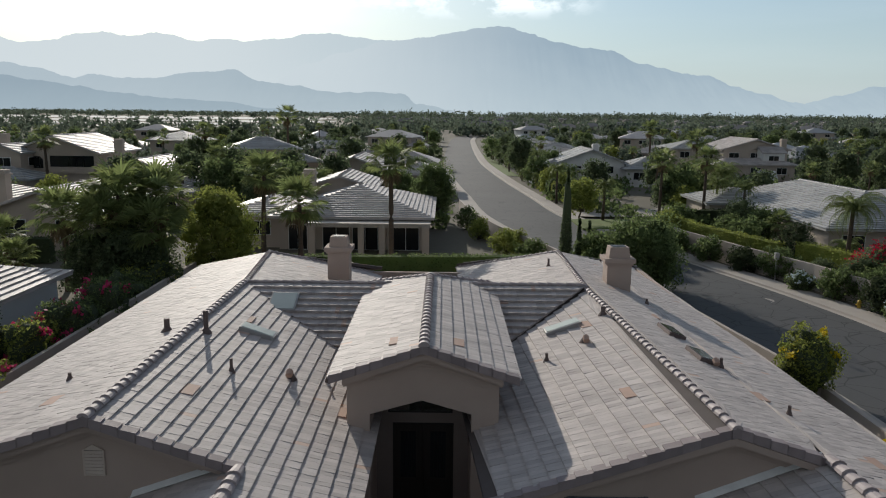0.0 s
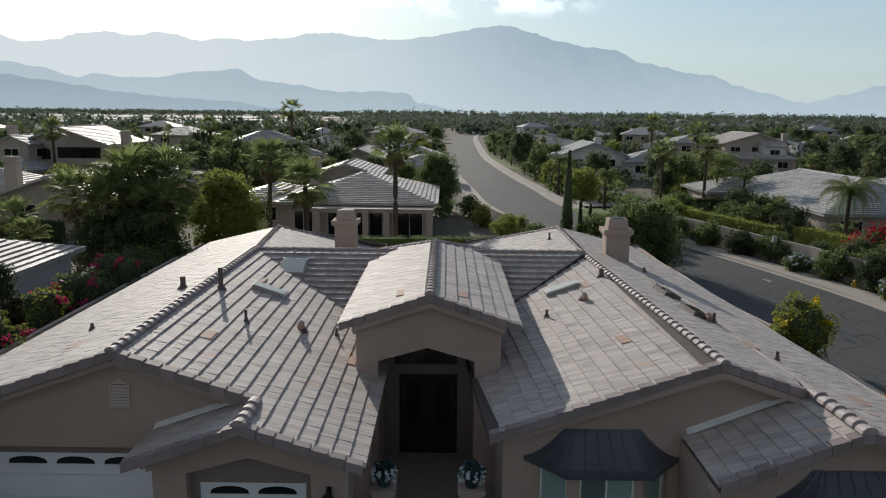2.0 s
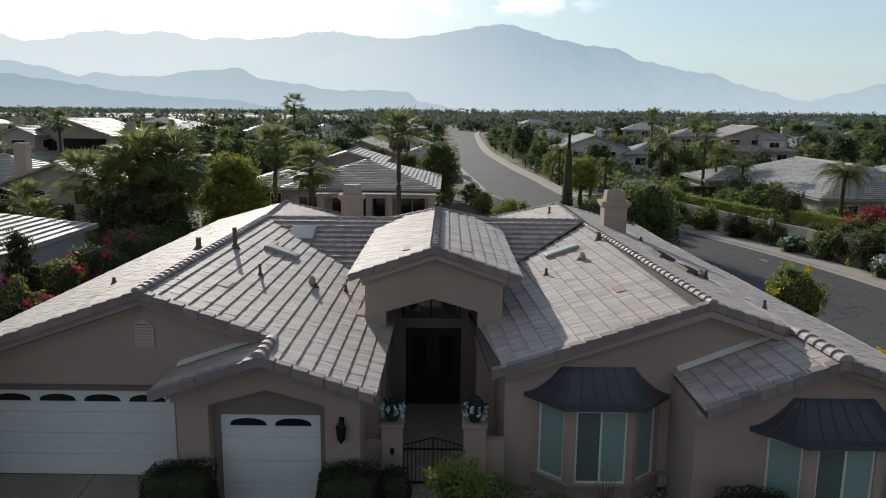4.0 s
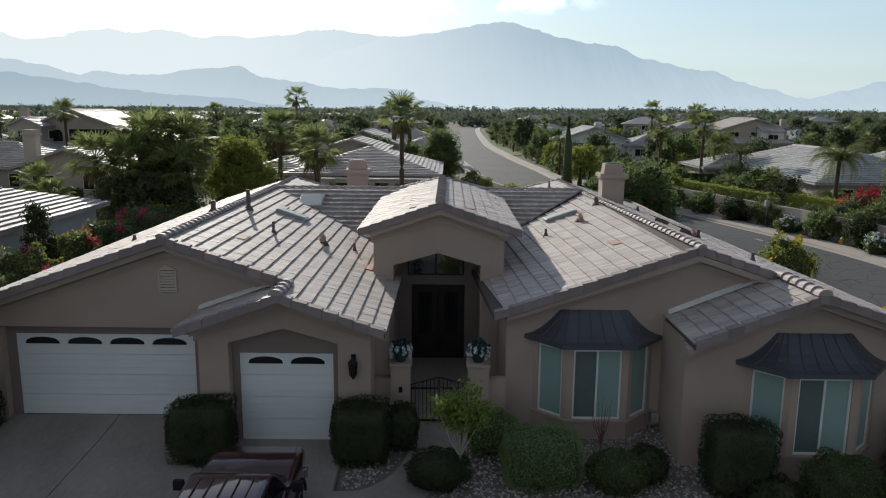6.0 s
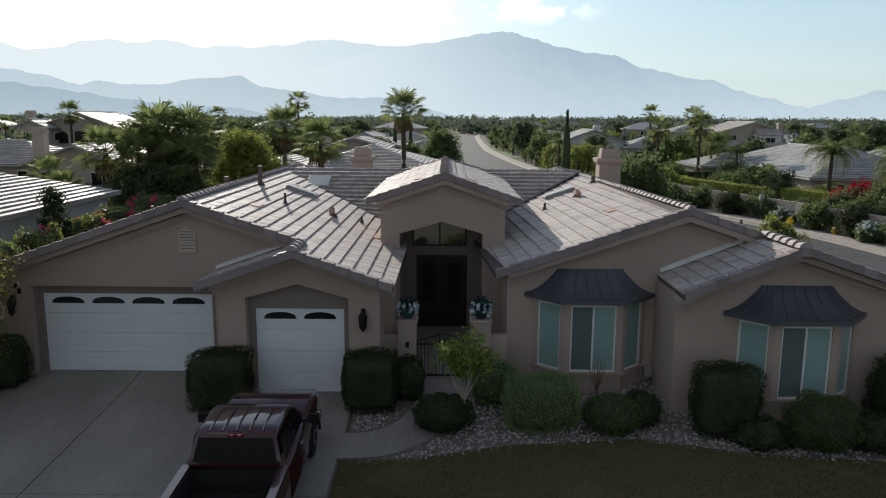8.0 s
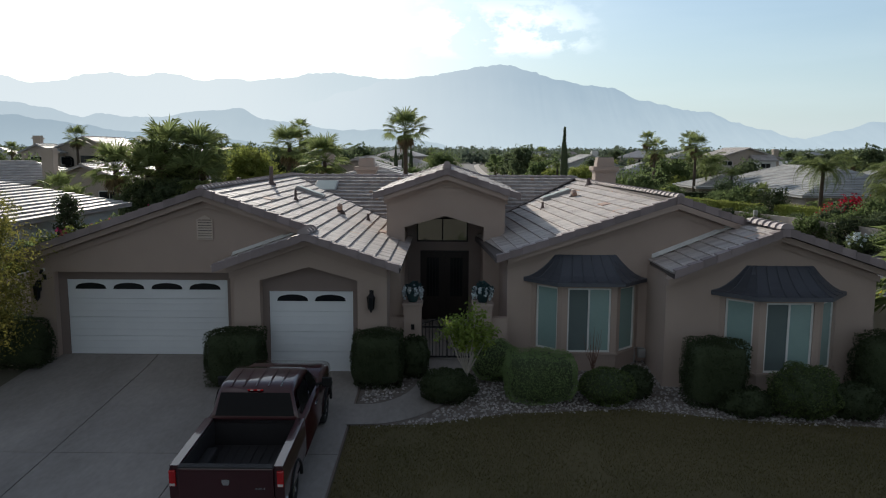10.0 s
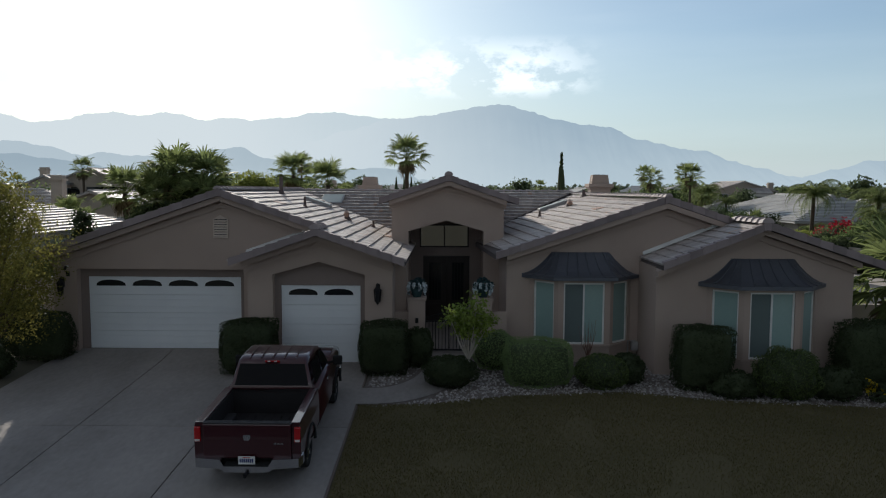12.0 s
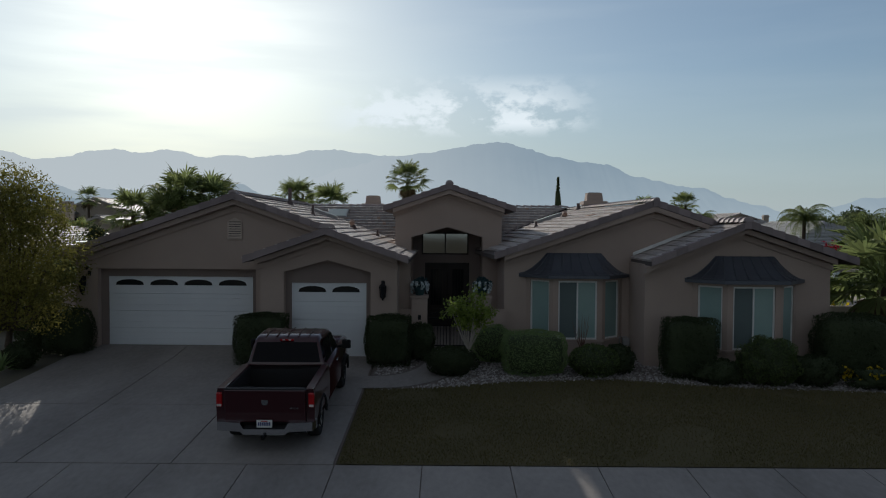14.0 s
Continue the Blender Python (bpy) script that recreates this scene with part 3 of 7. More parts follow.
# garage wing front, with the wide recessed doorway
wall_x(walls, [-12.6, -7.2, -1.4], lambda x: zof(P_LEFT if x < -7.2 else P_LEFT_IN, x, 0) - 0.14, [(-11.85, -6.55, -0.2, const(2.6))], -0.6, 0.9, 1.14)
part("wall", walls, STUCCO, house)
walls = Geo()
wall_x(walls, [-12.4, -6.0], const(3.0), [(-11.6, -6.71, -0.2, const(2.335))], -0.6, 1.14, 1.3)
part("recess_wall", walls, STUCCO_SHADE_JOINT, house)
# narrow garage front, with its pointed recess
walls = Geo()
wall_x(walls, [-6.1, -3.96, -1.75], lambda x: zof(P_SMALL_L if x < -3.96 else P_LEFT_IN, x, 0) - 0.14, [(-5.35, -3.95, -0.6, peak(-3.95, 2.99, 0.28)), (-3.95, -2.58, -0.6, peak(-3.95, 2.99, 0.28))], -0.6, -0.35, -0.04)
part("wall", walls, STUCCO, house)
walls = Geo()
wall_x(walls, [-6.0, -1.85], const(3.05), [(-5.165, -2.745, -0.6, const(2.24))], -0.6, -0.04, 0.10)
part("recess_wall", walls, STUCCO_SHADE_JOINT, house)
# right wing front and the projecting room
walls = Geo()
wall_x(walls, [1.77, 6.72, 9.5], lambda x: zof(P_RIGHT_IN if x < 6.72 else P_RIGHT, x, 0.7) - 0.14, [(2.75, 5.45, 0.42, const(2.4))], -0.6, 0.9, 1.1)
part("wall", walls, STUCCO, house)
walls = Geo()
wall_x(walls, [5.95, 8.9, 11.65], lambda x: zof(P_SMALL_R if x < 8.9 else P_RIGHT, x, -1.2) - 0.14, [(7.65, 10.35, 0.42, const(2.4))], -0.8, -1.05, -0.85)
part("wall", walls, STUCCO, house)
# entry tower with the pointed portico opening
walls = Geo()
wall_x(walls, [-2.12, -0.07, 1.92], lambda x: zof(P_TOWER_L if x < -0.07 else P_TOWER_R, x, 0) - 0.14, [(-1.51, -0.13, -0.1, peak(-0.13, 4.06, 0.29)), (-0.13, 1.2, -0.1, peak(-0.13, 4.06, 0.29))], -0.1, 4.3, 4.6)
part("wall", walls, STUCCO, house)
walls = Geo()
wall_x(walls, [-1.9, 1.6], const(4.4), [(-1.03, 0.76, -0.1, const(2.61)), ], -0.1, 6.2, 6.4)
part("recess_wall", walls, STUCCO_SHADE_JOINT, house)
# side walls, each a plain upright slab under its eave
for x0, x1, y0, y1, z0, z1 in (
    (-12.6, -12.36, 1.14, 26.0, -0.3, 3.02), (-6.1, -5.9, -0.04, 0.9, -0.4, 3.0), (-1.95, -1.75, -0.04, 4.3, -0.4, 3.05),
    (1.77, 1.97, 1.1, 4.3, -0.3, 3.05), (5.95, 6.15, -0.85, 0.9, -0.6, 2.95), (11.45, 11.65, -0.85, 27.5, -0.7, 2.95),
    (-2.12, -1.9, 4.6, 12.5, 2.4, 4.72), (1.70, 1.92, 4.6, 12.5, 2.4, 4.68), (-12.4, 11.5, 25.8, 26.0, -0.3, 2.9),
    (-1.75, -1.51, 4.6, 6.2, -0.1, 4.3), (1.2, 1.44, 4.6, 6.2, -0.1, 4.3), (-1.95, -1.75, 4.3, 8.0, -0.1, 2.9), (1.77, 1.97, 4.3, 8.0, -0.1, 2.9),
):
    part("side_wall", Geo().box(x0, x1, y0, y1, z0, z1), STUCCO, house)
part("portico_ceiling", Geo().box(-1.75, 1.44, 4.6, 6.3, 4.3, 4.4), STUCCO_SHADE_JOINT, house)
part("entry_floor", Geo().box(-1.75, 1.77, 0.9, 6.3, -0.12, 0.02), CONCRETE, house, "grey concrete entry court")
# stepped stucco bands below the rakes
for pa, pm, pb, y, zs in (((-12.7, P_LEFT), -7.2, (-4.0, P_LEFT_IN), 0.9, 0.36), ((-6.2, P_SMALL_L), -3.96, (-1.72, P_LEFT_IN), -0.35, 0.34), ((1.75, P_RIGHT_IN), 6.72, (9.2, P_RIGHT), 0.9, 0.36), ((5.9, P_SMALL_R), 8.9, (11.7, P_RIGHT), -1.05, 0.34), ((-2.2, P_TOWER_L), -0.07, (2.0, P_TOWER_R), 4.3, 0.30)):
    for (xa, pla), (xb, plb) in (((pa[0], pa[1]), (pm, pa[1])), ((pm, pb[1]), (pb[0], pb[1]))):
        for drop, deep in ((0.15, 0.34), (zs, 0.07)):
            g = Geo()
            ra = [(xa, y - deep, zof(pla, xa, y) - drop - 0.16), (xa, y - 0.002, zof(pla, xa, y) - drop - 0.16), (xa, y - 0.002, zof(pla, xa, y) - drop), (xa, y - deep, zof(pla, xa, y) - drop)]
            rb = [(xb, p[1], p[2] - zof(pla, xa, y) + zof(plb, xb, y)) for p in ra]
            g.solid(ra[::-1], rb[::-1])
            part("rake_band", g, STUCCO_TRIM, house)

# pale metal flashing where the low roofs meet the walls behind them
for xa, xb, plane, y in ((-6.45, -4.1, P_SMALL_L, 0.9), (6.05, 8.75, P_SMALL_R, 0.9)):
    za, zb = zof(plane, xa, y) + 0.075, zof(plane, xb, y) + 0.075
    part("flashing", Geo().solid([(xa, y - 0.16, za), (xb, y - 0.16, zb), (xb, y - 0.003, zb), (xa, y - 0.003, za)], [(xa, y - 0.16, za + 0.02), (xb, y - 0.16, zb + 0.02), (xb, y - 0.003, zb + 0.10), (xa, y - 0.003, za + 0.10)]), VINYL, roof, "pale metal flashing strip")

# edge tiles and ridge tiles
edge = Geo()
for (xa, ya), (xb, yb), plane, out in (
    ((-13.1, 0.48), (-7.2, 0.48), P_LEFT, (0, -1, 0)), ((-3.9, 0.48), (-7.2, 0.48), P_LEFT_IN, (0, -1, 0)),
    ((-6.5, -0.95), (-3.96, -0.95), P_SMALL_L, (0, -1, 0)), ((-1.35, -0.95), (-3.96, -0.95), P_LEFT_IN, (0, -1, 0)),
    ((1.4, 0.5), (6.72, 0.6), P_RIGHT_IN, (0, -1, 0)), ((9.0, 0.6), (6.72, 0.6), P_RIGHT, (0, -1, 0)),
    ((6.0, -1.55), (8.88, -1.55), P_SMALL_R, (0, -1, 0)), ((12.25, -1.55), (8.88, -1.55), P_RIGHT, (0, -1, 0)),
    ((-2.55, 3.94), (-0.07, 3.94), P_TOWER_L, (0, -1, 0)), ((2.42, 3.94), (-0.07, 3.94), P_TOWER_R, (0, -1, 0)),
):
    rake(edge, (xa, ya, zof(plane, xa, ya)), (xb, yb, zof(plane, xb, yb)), out)
for px, py, pz in ((-7.2, 0.48, 5.08), (-3.96, -0.95, 3.96), (6.72, 0.58, 4.93), (8.88, -1.55, 4.22), (-0.07, 3.94, 5.62)):
    edge.solid([(px - 0.10, py - 0.062, pz - 0.17), (px, py - 0.062, pz - 0.135), (px + 0.10, py - 0.062, pz - 0.17), (px + 0.10, py + 0.03, pz - 0.17), (px - 0.10, py + 0.03, pz - 0.17)],
               [(px - 0.10, py - 0.062, pz + 0.05), (px, py - 0.062, pz + 0.10), (px + 0.10, py - 0.062, pz + 0.05), (px + 0.10, py + 0.03, pz + 0.05), (px - 0.10, py + 0.03, pz + 0.05)])
part("rake_tiles", edge, RAKE, roof, "row of mauve-grey edge tiles", kind="stuff")
ridge = Geo()
caps(ridge, (-7.2, 0.46, 5.09), (-7.2, 13.7, 5.09), r=0.115)
caps(ridge, (-3.96, -0.98, 3.96), (-3.96, 0.5, 3.96), r=0.15)
caps(ridge, (6.72, 0.56, 4.94), (5.93, 13.4, 4.94), r=0.105)
caps(ridge, (8.88, -1.58, 4.24), (8.82, 0.7, 4.24), r=0.15)
caps(ridge, (-0.07, 3.91, 5.64), (-0.07, 12.6, 5.64))
caps(ridge, (-7.2, 13.62, 5.06), (5.93, 13.62, 5.06), r=0.09)
caps(ridge, (-7.2, 13.7, 5.08), L2, r=0.10)
caps(ridge, (5.93, 13.4, 4.95), R2, r=0.10)
caps(ridge, L2, (-3.0, 26.4, zof(P_REAR_L, -3.0, 26.4)), r=0.10)
caps(ridge, R2, (1.2, 28.2, zof(P_REAR_R, 1.2, 28.2)), r=0.10)
caps(ridge, (-0.07, 12.6, 5.62), (2.42, 15.1, 4.77), r=0.09)
caps(ridge, (-0.07, 12.6, 5.62), (-2.55, 15.1, 4.77), r=0.09)
part("ridge_tiles", ridge, CAP, roof, "overlapping barrel ridge tiles", kind="stuff")


# bay windows with flared metal hoods
def bay(dx, dy):
    b = thing("bay_window", "", "")
    b.parent = house
    b.location = (dx, dy, 0)
    ring = [(2.5, 0.9), (3.3, 0.15), (4.9, 0.15), (5.7, 0.9)]
    for name, z0, z1 in (("bay_base", -0.75, 0.40), ("bay_head", 2.34, 2.5)):
        part(name, Geo().solid([(x, y, z0) for x, y in ring], [(x, y, z1) for x, y in ring]), STUCCO, b)
    part("sill", Geo().solid([(x + (0.06 if x > 4 else -0.06), y - (0.05 if y < 0.5 else 0), 0.36) for x, y in ring], [(x + (0.06 if x > 4 else -0.06), y - (0.05 if y < 0.5 else 0), 0.43) for x, y in ring]), STUCCO_TRIM, b)
    for (xa, ya), (xb, yb), inset, dark in ((ring[0], ring[1], 0.16, 0), (ring[1], ring[2], 0.17, 1), (ring[2], ring[3], 0.16, 0)):
        a, e = Vector((xa, ya, 0)), Vector((xb, yb, 0))
        d = (e - a).normalized()
        n = Vector((d.y, -d.x, 0))
        w = (e - a).length

        def bar(u0, u1, z0, z1, n0, n1):
            g = Geo()
            c = [a + d * u0 + n * n1, a + d * u1 + n * n1, a + d * u1 + n * n0, a + d * u0 + n * n0]
            return g.solid([(p.x, p.y, z0) for p in c], [(p.x, p.y, z1) for p in c])

        for u0, u1 in ((0.0, inset), (w - inset, w)):
            part("mullion", bar(u0, u1, 0.40, 2.34, -0.14, 0.0), STUCCO, b)
        fr = part("window_frame", bar(inset, w - inset, 0.43, 0.485, -0.10, -0.05), VINYL, b, "white vinyl window frame")
        part("rail", bar(inset, w - inset, 2.285, 2.34, -0.10, -0.05), VINYL, fr)
        for u in ([inset, w - inset - 0.05] + ([w / 2 - 0.03] if dark else [])):
            part("stile", bar(u, u + (0.05 if dark and abs(u - w / 2 + 0.03) < 0.01 else 0.05), 0.47, 2.30, -0.10, -0.045), VINYL, fr)
        if dark:
            part("pane", bar(inset + 0.03, w / 2, 0.46, 2.31, -0.09, -0.075), SCREEN, fr, "sliding sash behind a dark insect screen")
            part("pane", bar(w / 2, w - inset - 0.03, 0.46, 2.31, -0.09, -0.075), BLIND, fr, "pane with pale green closed blinds behind it")
        else:
            part("pane", bar(inset + 0.03, w - inset - 0.03, 0.46, 2.31, -0.09, -0.075), BLIND, fr, "pane with pale green closed blinds behind it")
    # the hood: a flared skirt from the wall to the eave, with standing seams
    eave = [(2.25, 0.9), (3.12, -0.08), (5.08, -0.08), (5.95, 0.9)]
    top = [(3.2, 0.9), (3.42, 0.86), (4.78, 0.86), (5.0, 0.9)]
    prof = [(t, (1 - t) ** 1.7) for t in (0, 0.2, 0.4, 0.6, 0.8, 1.0)]
    hood, seams = Geo(), Geo()

    def at(k, f, t, h):
        ea = Vector(eave[k]) * (1 - f) + Vector(eave[k + 1]) * f
        ta = Vector(top[k]) * (1 - f) + Vector(top[k + 1]) * f
        p = ta * (1 - t) + ea * t
        return (p.x, p.y, 2.52 + 0.70 * h)

    for k in range(3):
        for (t0, h0), (t1, h1) in zip(prof, prof[1:]):
            hood.face(at(k, 0, t1, h1), at(k, 1, t1, h1), at(k, 1, t0, h0), at(k, 0, t0, h0))
        for f in ((0.0, 0.33, 0.67), (0.0, 0.2, 0.4, 0.6, 0.8), (0.0, 0.33, 0.67))[k]:
            seams.tube([Vector(at(k, f, t, h)) + Vector((0, -0.005, 0.01)) for t, h in prof], [0.016] * 6, 5)
    hd = part("hood", hood, COPPER, b, "dark standing-seam metal window hood", smooth=True)
    part("seams", seams, COPPER, hd)
    part("fascia", Geo().solid([(x, y, 2.42) for x, y in eave], [(x, y, 2.525) for x, y in eave]), COPPER, hd)
    return b


bay(0.0, 0.0)
bay(4.92, -1.95)


# sectional garage doors with arched lights
def garage_door(x0, x1, y, z0, z1, lights, label):
    d = part("garage_door", Geo().box(x0, x1, y + 0.03, y + 0.06, z0, z1), WHITE, house, label)
    n = 4
    h = (z1 - z0) / n
    for k in range(n):
        za, zb = z0 + k * h + 0.006, z0 + (k + 1) * h - 0.006
        if k < n - 1:
            panel = part("panel", Geo().box(x0 + 0.004, x1 - 0.004, y, y + 0.028, za, zb), WHITE, d, bevel=0.008)
            for q in (0.30, 0.68):
                part("rib", Geo().box(x0 + 0.05, x1 - 0.05, y - 0.014, y - 0.0005, za + h * q, za + h * q + 0.025), WHITE, panel)
        else:
            w = (x1 - x0 - 0.24) / lights
            tops = []
            for j in range(lights):
                xa = x0 + 0.12 + j * w + w * 0.09
                xb = xa + w * 0.82
                xm, r = (xa + xb) / 2, (xb - xa) / 2
                arch = lambda x, xm=xm, r=r: zb - 0.28 + 0.18 * math.sqrt(max(0.0, 1 - ((x - xm) / r) ** 2)) ** 0.8
                xs = [xm - r * math.cos(math.pi * q / 10) for q in range(11)]
                tops.append((xs, arch, xa, xb))
            cuts = [x0 + 0.004] + [x for xs, *_ in tops for x in xs] + [x1 - 0.004]
            holes = [(p, q, zb - 0.30, arch) for xs, arch, *_ in tops for p, q in zip(xs, xs[1:])]
            g = Geo()
            wall_x(g, cuts, const(zb), holes, za, y, y + 0.028)
            panel = part("panel", g, WHITE, d)
            for xs, arch, xa, xb in tops:
                g = Geo()
                g.face(*([(xa, y + 0.024, zb - 0.30), (xb, y + 0.024, zb - 0.30)] + [(x, y + 0.024, arch(x) + 0.002) for x in xs[::-1]]))
                part("arched_light", g, DARKGLASS, panel, "arched dark glass light")
    return d


garage_door(-11.6, -6.71, 1.17, 0.0, 2.335, 4, "wide white sectional garage door, shut")
garage_door(-5.165, -2.745, 0.0, -0.16, 2.24, 2, "narrow white sectional garage door, shut")

# gable vent, wall lamps, camera
FRAMEC = mat("vent_paint", (0.56, 0.47, 0.40), (0.50, 0.41, 0.35), 0.7, 2, 20, 0.1)
vent = part("gable_vent", Geo().box(-7.46, -7.04, 0.88, 0.898, 3.66, 4.20), IRON, house, "pale louvred gable vent with pointed head")
for xa, xb, za, zb in ((-7.49, -7.455, 3.63, 4.20), (-7.045, -7.01, 3.63, 4.20), (-7.49, -7.01, 3.60, 3.635)):
    part("frame", Geo().box(xa, xb, 0.85, 0.899, za, zb), FRAMEC, vent, bevel=0.005)
part("pediment", Geo().solid([(-7.49, 0.85, 4.20), (-7.25, 0.85, 4.33), (-7.01, 0.85, 4.20)], [(-7.49, 0.899, 4.20), (-7.25, 0.899, 4.33), (-7.01, 0.899, 4.20)]), FRAMEC, vent)
for k in range(7):
    z = 3.65 + k * 0.078
    part("louvre", Geo().solid([(-7.455, 0.845, z), (-7.045, 0.845, z), (-7.045, 0.875, z + 0.045), (-7.455, 0.875, z + 0.045)], [(-7.455, 0.845, z + 0.014), (-7.045, 0.845, z + 0.014), (-7.045, 0.875, z + 0.059), (-7.455, 0.875, z + 0.059)]), FRAMEC, vent)


def wall_lamp(x, y, z):
    lm = part("wall_lamp", Geo().box(x - 0.06, x + 0.06, y - 0.03, y, z + 0.1, z + 0.42), IRON, house, "black iron wall lantern", bevel=0.01)
    part("arm", Geo().tube([(x, y - 0.02, z + 0.36), (x, y - 0.1, z + 0.44), (x, y - 0.17, z + 0.40), (x, y - 0.17, z + 0.3)], [0.014] * 4, 6), IRON, lm)
    part("roof_cap", Geo().tube([(x, y - 0.17, z + 0.24), (x, y - 0.17, z + 0.34), (x, y - 0.17, z + 0.42)], [0.13, 0.05, 0.012], 6), IRON, lm)
    part("glass", Geo().tube([(x, y - 0.17, z - 0.1), (x, y - 0.17, z + 0.24)], [0.075, 0.105], 6), DARKGLASS, lm)
    for k in range(6):
        an = math.pi * k / 3
        part("bar", Geo().tube([(x + 0.08 * math.cos(an), y - 0.17 + 0.08 * math.sin(an), z - 0.1), (x + 0.11 * math.cos(an), y - 0.17 + 0.11 * math.sin(an), z + 0.24)], [0.009, 0.009], 4), IRON, lm)
    part("finial", Geo().tube([(x, y - 0.17, z - 0.1), (x, y - 0.17, z - 0.16), (x, y - 0.17, z - 0.2)], [0.07, 0.03, 0.008], 6), IRON, lm)


wall_lamp(-2.18, -0.352, 1.92)
wall_lamp(-12.3, 0.898, 1.92)
part("number_bar", Geo().box(-12.19, -12.08, 0.885, 0.899, 2.36, 2.52), IRON, house, "dark plain number plate bar")
cm = part("security_camera", Geo().tube([(-12.15, 0.9, 2.66), (-12.15, 0.8, 2.66)], [0.05, 0.05], 10), VINYL, house, "small white security camera")
part("lens", Geo().tube([(-12.15, 0.8, 2.66), (-12.12, 0.66, 2.60)], [0.045, 0.04], 10), IRON, cm)

# double front door with a transom light above it
fd = part("front_door", Geo().box(-1.03, 0.76, 6.22, 6.28, 0.0, 2.61), DOORWOOD, house, "dark panelled double front door, shut")
for xa, xb in ((-1.0, -0.15), (-0.12, 0.73)):
    leaf_ob = part("door_leaf", Geo().box(xa, xb, 6.17, 6.22, 0.04, 2.58), DOORWOOD, fd, bevel=0.01)
    part("glass_panel", Geo().box(xa + 0.2, xb - 0.2, 6.155, 6.169, 0.9, 2.35), DARKGLASS, leaf_ob)
    part("raised_panel", Geo().box(xa + 0.16, xb - 0.16, 6.15, 6.169, 0.2, 0.75), DOORWOOD, leaf_ob, bevel=0.008)
    for k in range(3):
        xx = xa + 0.2 + (xb - xa - 0.4) * (k + 1) / 4
        part("grille_bar", Geo().tube([(xx, 6.14, 0.92), (xx, 6.14, 2.33)], [0.012, 0.012], 5), IRON, leaf_ob)
tw = part("transom_window", Geo().box(-1.16, 0.72, 6.13, 6.198, 2.95, 3.0), DOORWOOD, house, "clear transom window over the front door")
part("rail", Geo().box(-1.16, 0.72, 6.13, 6.198, 3.78, 3.83), DOORWOOD, tw)
for x in (-1.16, -0.24, 0.67):
    part("stile", Geo().box(x, x + 0.05, 6.13, 6.198, 3.0, 3.78), DOORWOOD, tw)
for xa, xb in ((-1.11, -0.24), (-0.19, 0.67)):
    part("pane", Geo().box(xa, xb, 6.16, 6.175, 3.0, 3.78), REFLECT, tw)


# chimneys with stepped caps
def chimney(x0, x1, y0, y1, z0, z1, label):
    c = part("chimney", Geo().box(x0, x1, y0, y1, z0, z1 - 0.75), STUCCO, house, label)
    part("band", Geo().box(x0 - 0.06, x1 + 0.06, y0 - 0.06, y1 + 0.06, z1 - 0.75, z1 - 0.66), STUCCO, c, bevel=0.01)
    part("band", Geo().box(x0 - 0.14, x1 + 0.14, y0 - 0.14, y1 + 0.14, z1 - 0.66, z1 - 0.46), STUCCO, c, bevel=0.02)
    part("cap", Geo().solid([(x0 + 0.06, y0 + 0.06, z1 - 0.46), (x1 - 0.06, y0 + 0.06, z1 - 0.46), (x1 - 0.06, y1 - 0.06, z1 - 0.46), (x0 + 0.06, y1 - 0.06, z1 - 0.46)],
                            [(x0 + 0.12, y0 + 0.12, z1), (x1 - 0.12, y0 + 0.12, z1), (x1 - 0.12, y1 - 0.12, z1), (x0 + 0.12, y1 - 0.12, z1)]), STUCCO, c, bevel=0.015)
    part("flue", Geo().box(x0 + 0.22, x1 - 0.22, y0 + 0.2, y1 - 0.2, z1 + 0.001, z1 + 0.02), IRON, c)


chimney(7.46, 8.50, 16.9, 17.8, 2.8, 5.98, "tan stucco chimney with stepped cap")
chimney(-4.98, -3.98, 19.6, 20.5, 2.8, 5.85, "tan stucco chimney with stepped cap")


# skylights, vent pipes and tar-coloured flashings on the roof
def on_roof(plane, x, y, lift=0.0):
    a, b, c = plane
    nrm = Vector((-a, -b, 1)).normalized()
    up = Vector((a, b, a * a + b * b)).normalized()
    m = Matrix((up.cross(nrm), up, nrm)).transposed().to_4x4()
    m.translation = Vector((x, y, zof(plane, x, y))) + nrm * lift
    return m


def skylight(plane, x, y, w, h, glass=SKYGLASS, kerb_mat=ALU):
    sk = part("skylight", Geo().box(-w / 2, w / 2, -h / 2, h / 2, 0, 0.17), kerb_mat, house, "flat glass skylight in a metal kerb", bevel=0.012)
    sk.matrix_world = on_roof(plane, x, y)
    part("glass", Geo().box(-w / 2 + 0.06, w / 2 - 0.06, -h / 2 + 0.06, h / 2 - 0.06, 0.171, 0.185), glass, sk)


skylight(P_CROSS, -5.45, 12.2, 1.0, 1.15)
skylight(P_LEFT_IN, -5.55, 8.65, 0.60, 1.15)
skylight(P_RIGHT_IN, 4.5, 10.0, 0.60, 1.25)
skylight(P_RIGHT, 8.15, 10.0, 1.2, 0.6, DARKGLASS, PIPE)
skylight(P_RIGHT, 8.3, 7.4, 1.2, 0.6, DARKGLASS, PIPE)


def vent_pipe(plane, x, y, h, r, hood=False):
    z = zof(plane, x, y)
    p = part("vent_pipe", Geo().tube([(x, y, z - 0.05), (x, y, z + h)], [r, r], 10), PIPE, house, "brown metal roof vent pipe", smooth=False)
    part("flashing", Geo().tube([(x, y, z), (x, y, z + 0.16)], [r * 2.4, r * 1.1], 10), PIPE, p)
    if hood:
        part("hood", Geo().tube([(x, y - 0.02, z + h), (x, y - 0.14, z + h + 0.08), (x, y - 0.26, z + h)], [r, r * 1.3, r * 1.3], 8), PATCH, p)


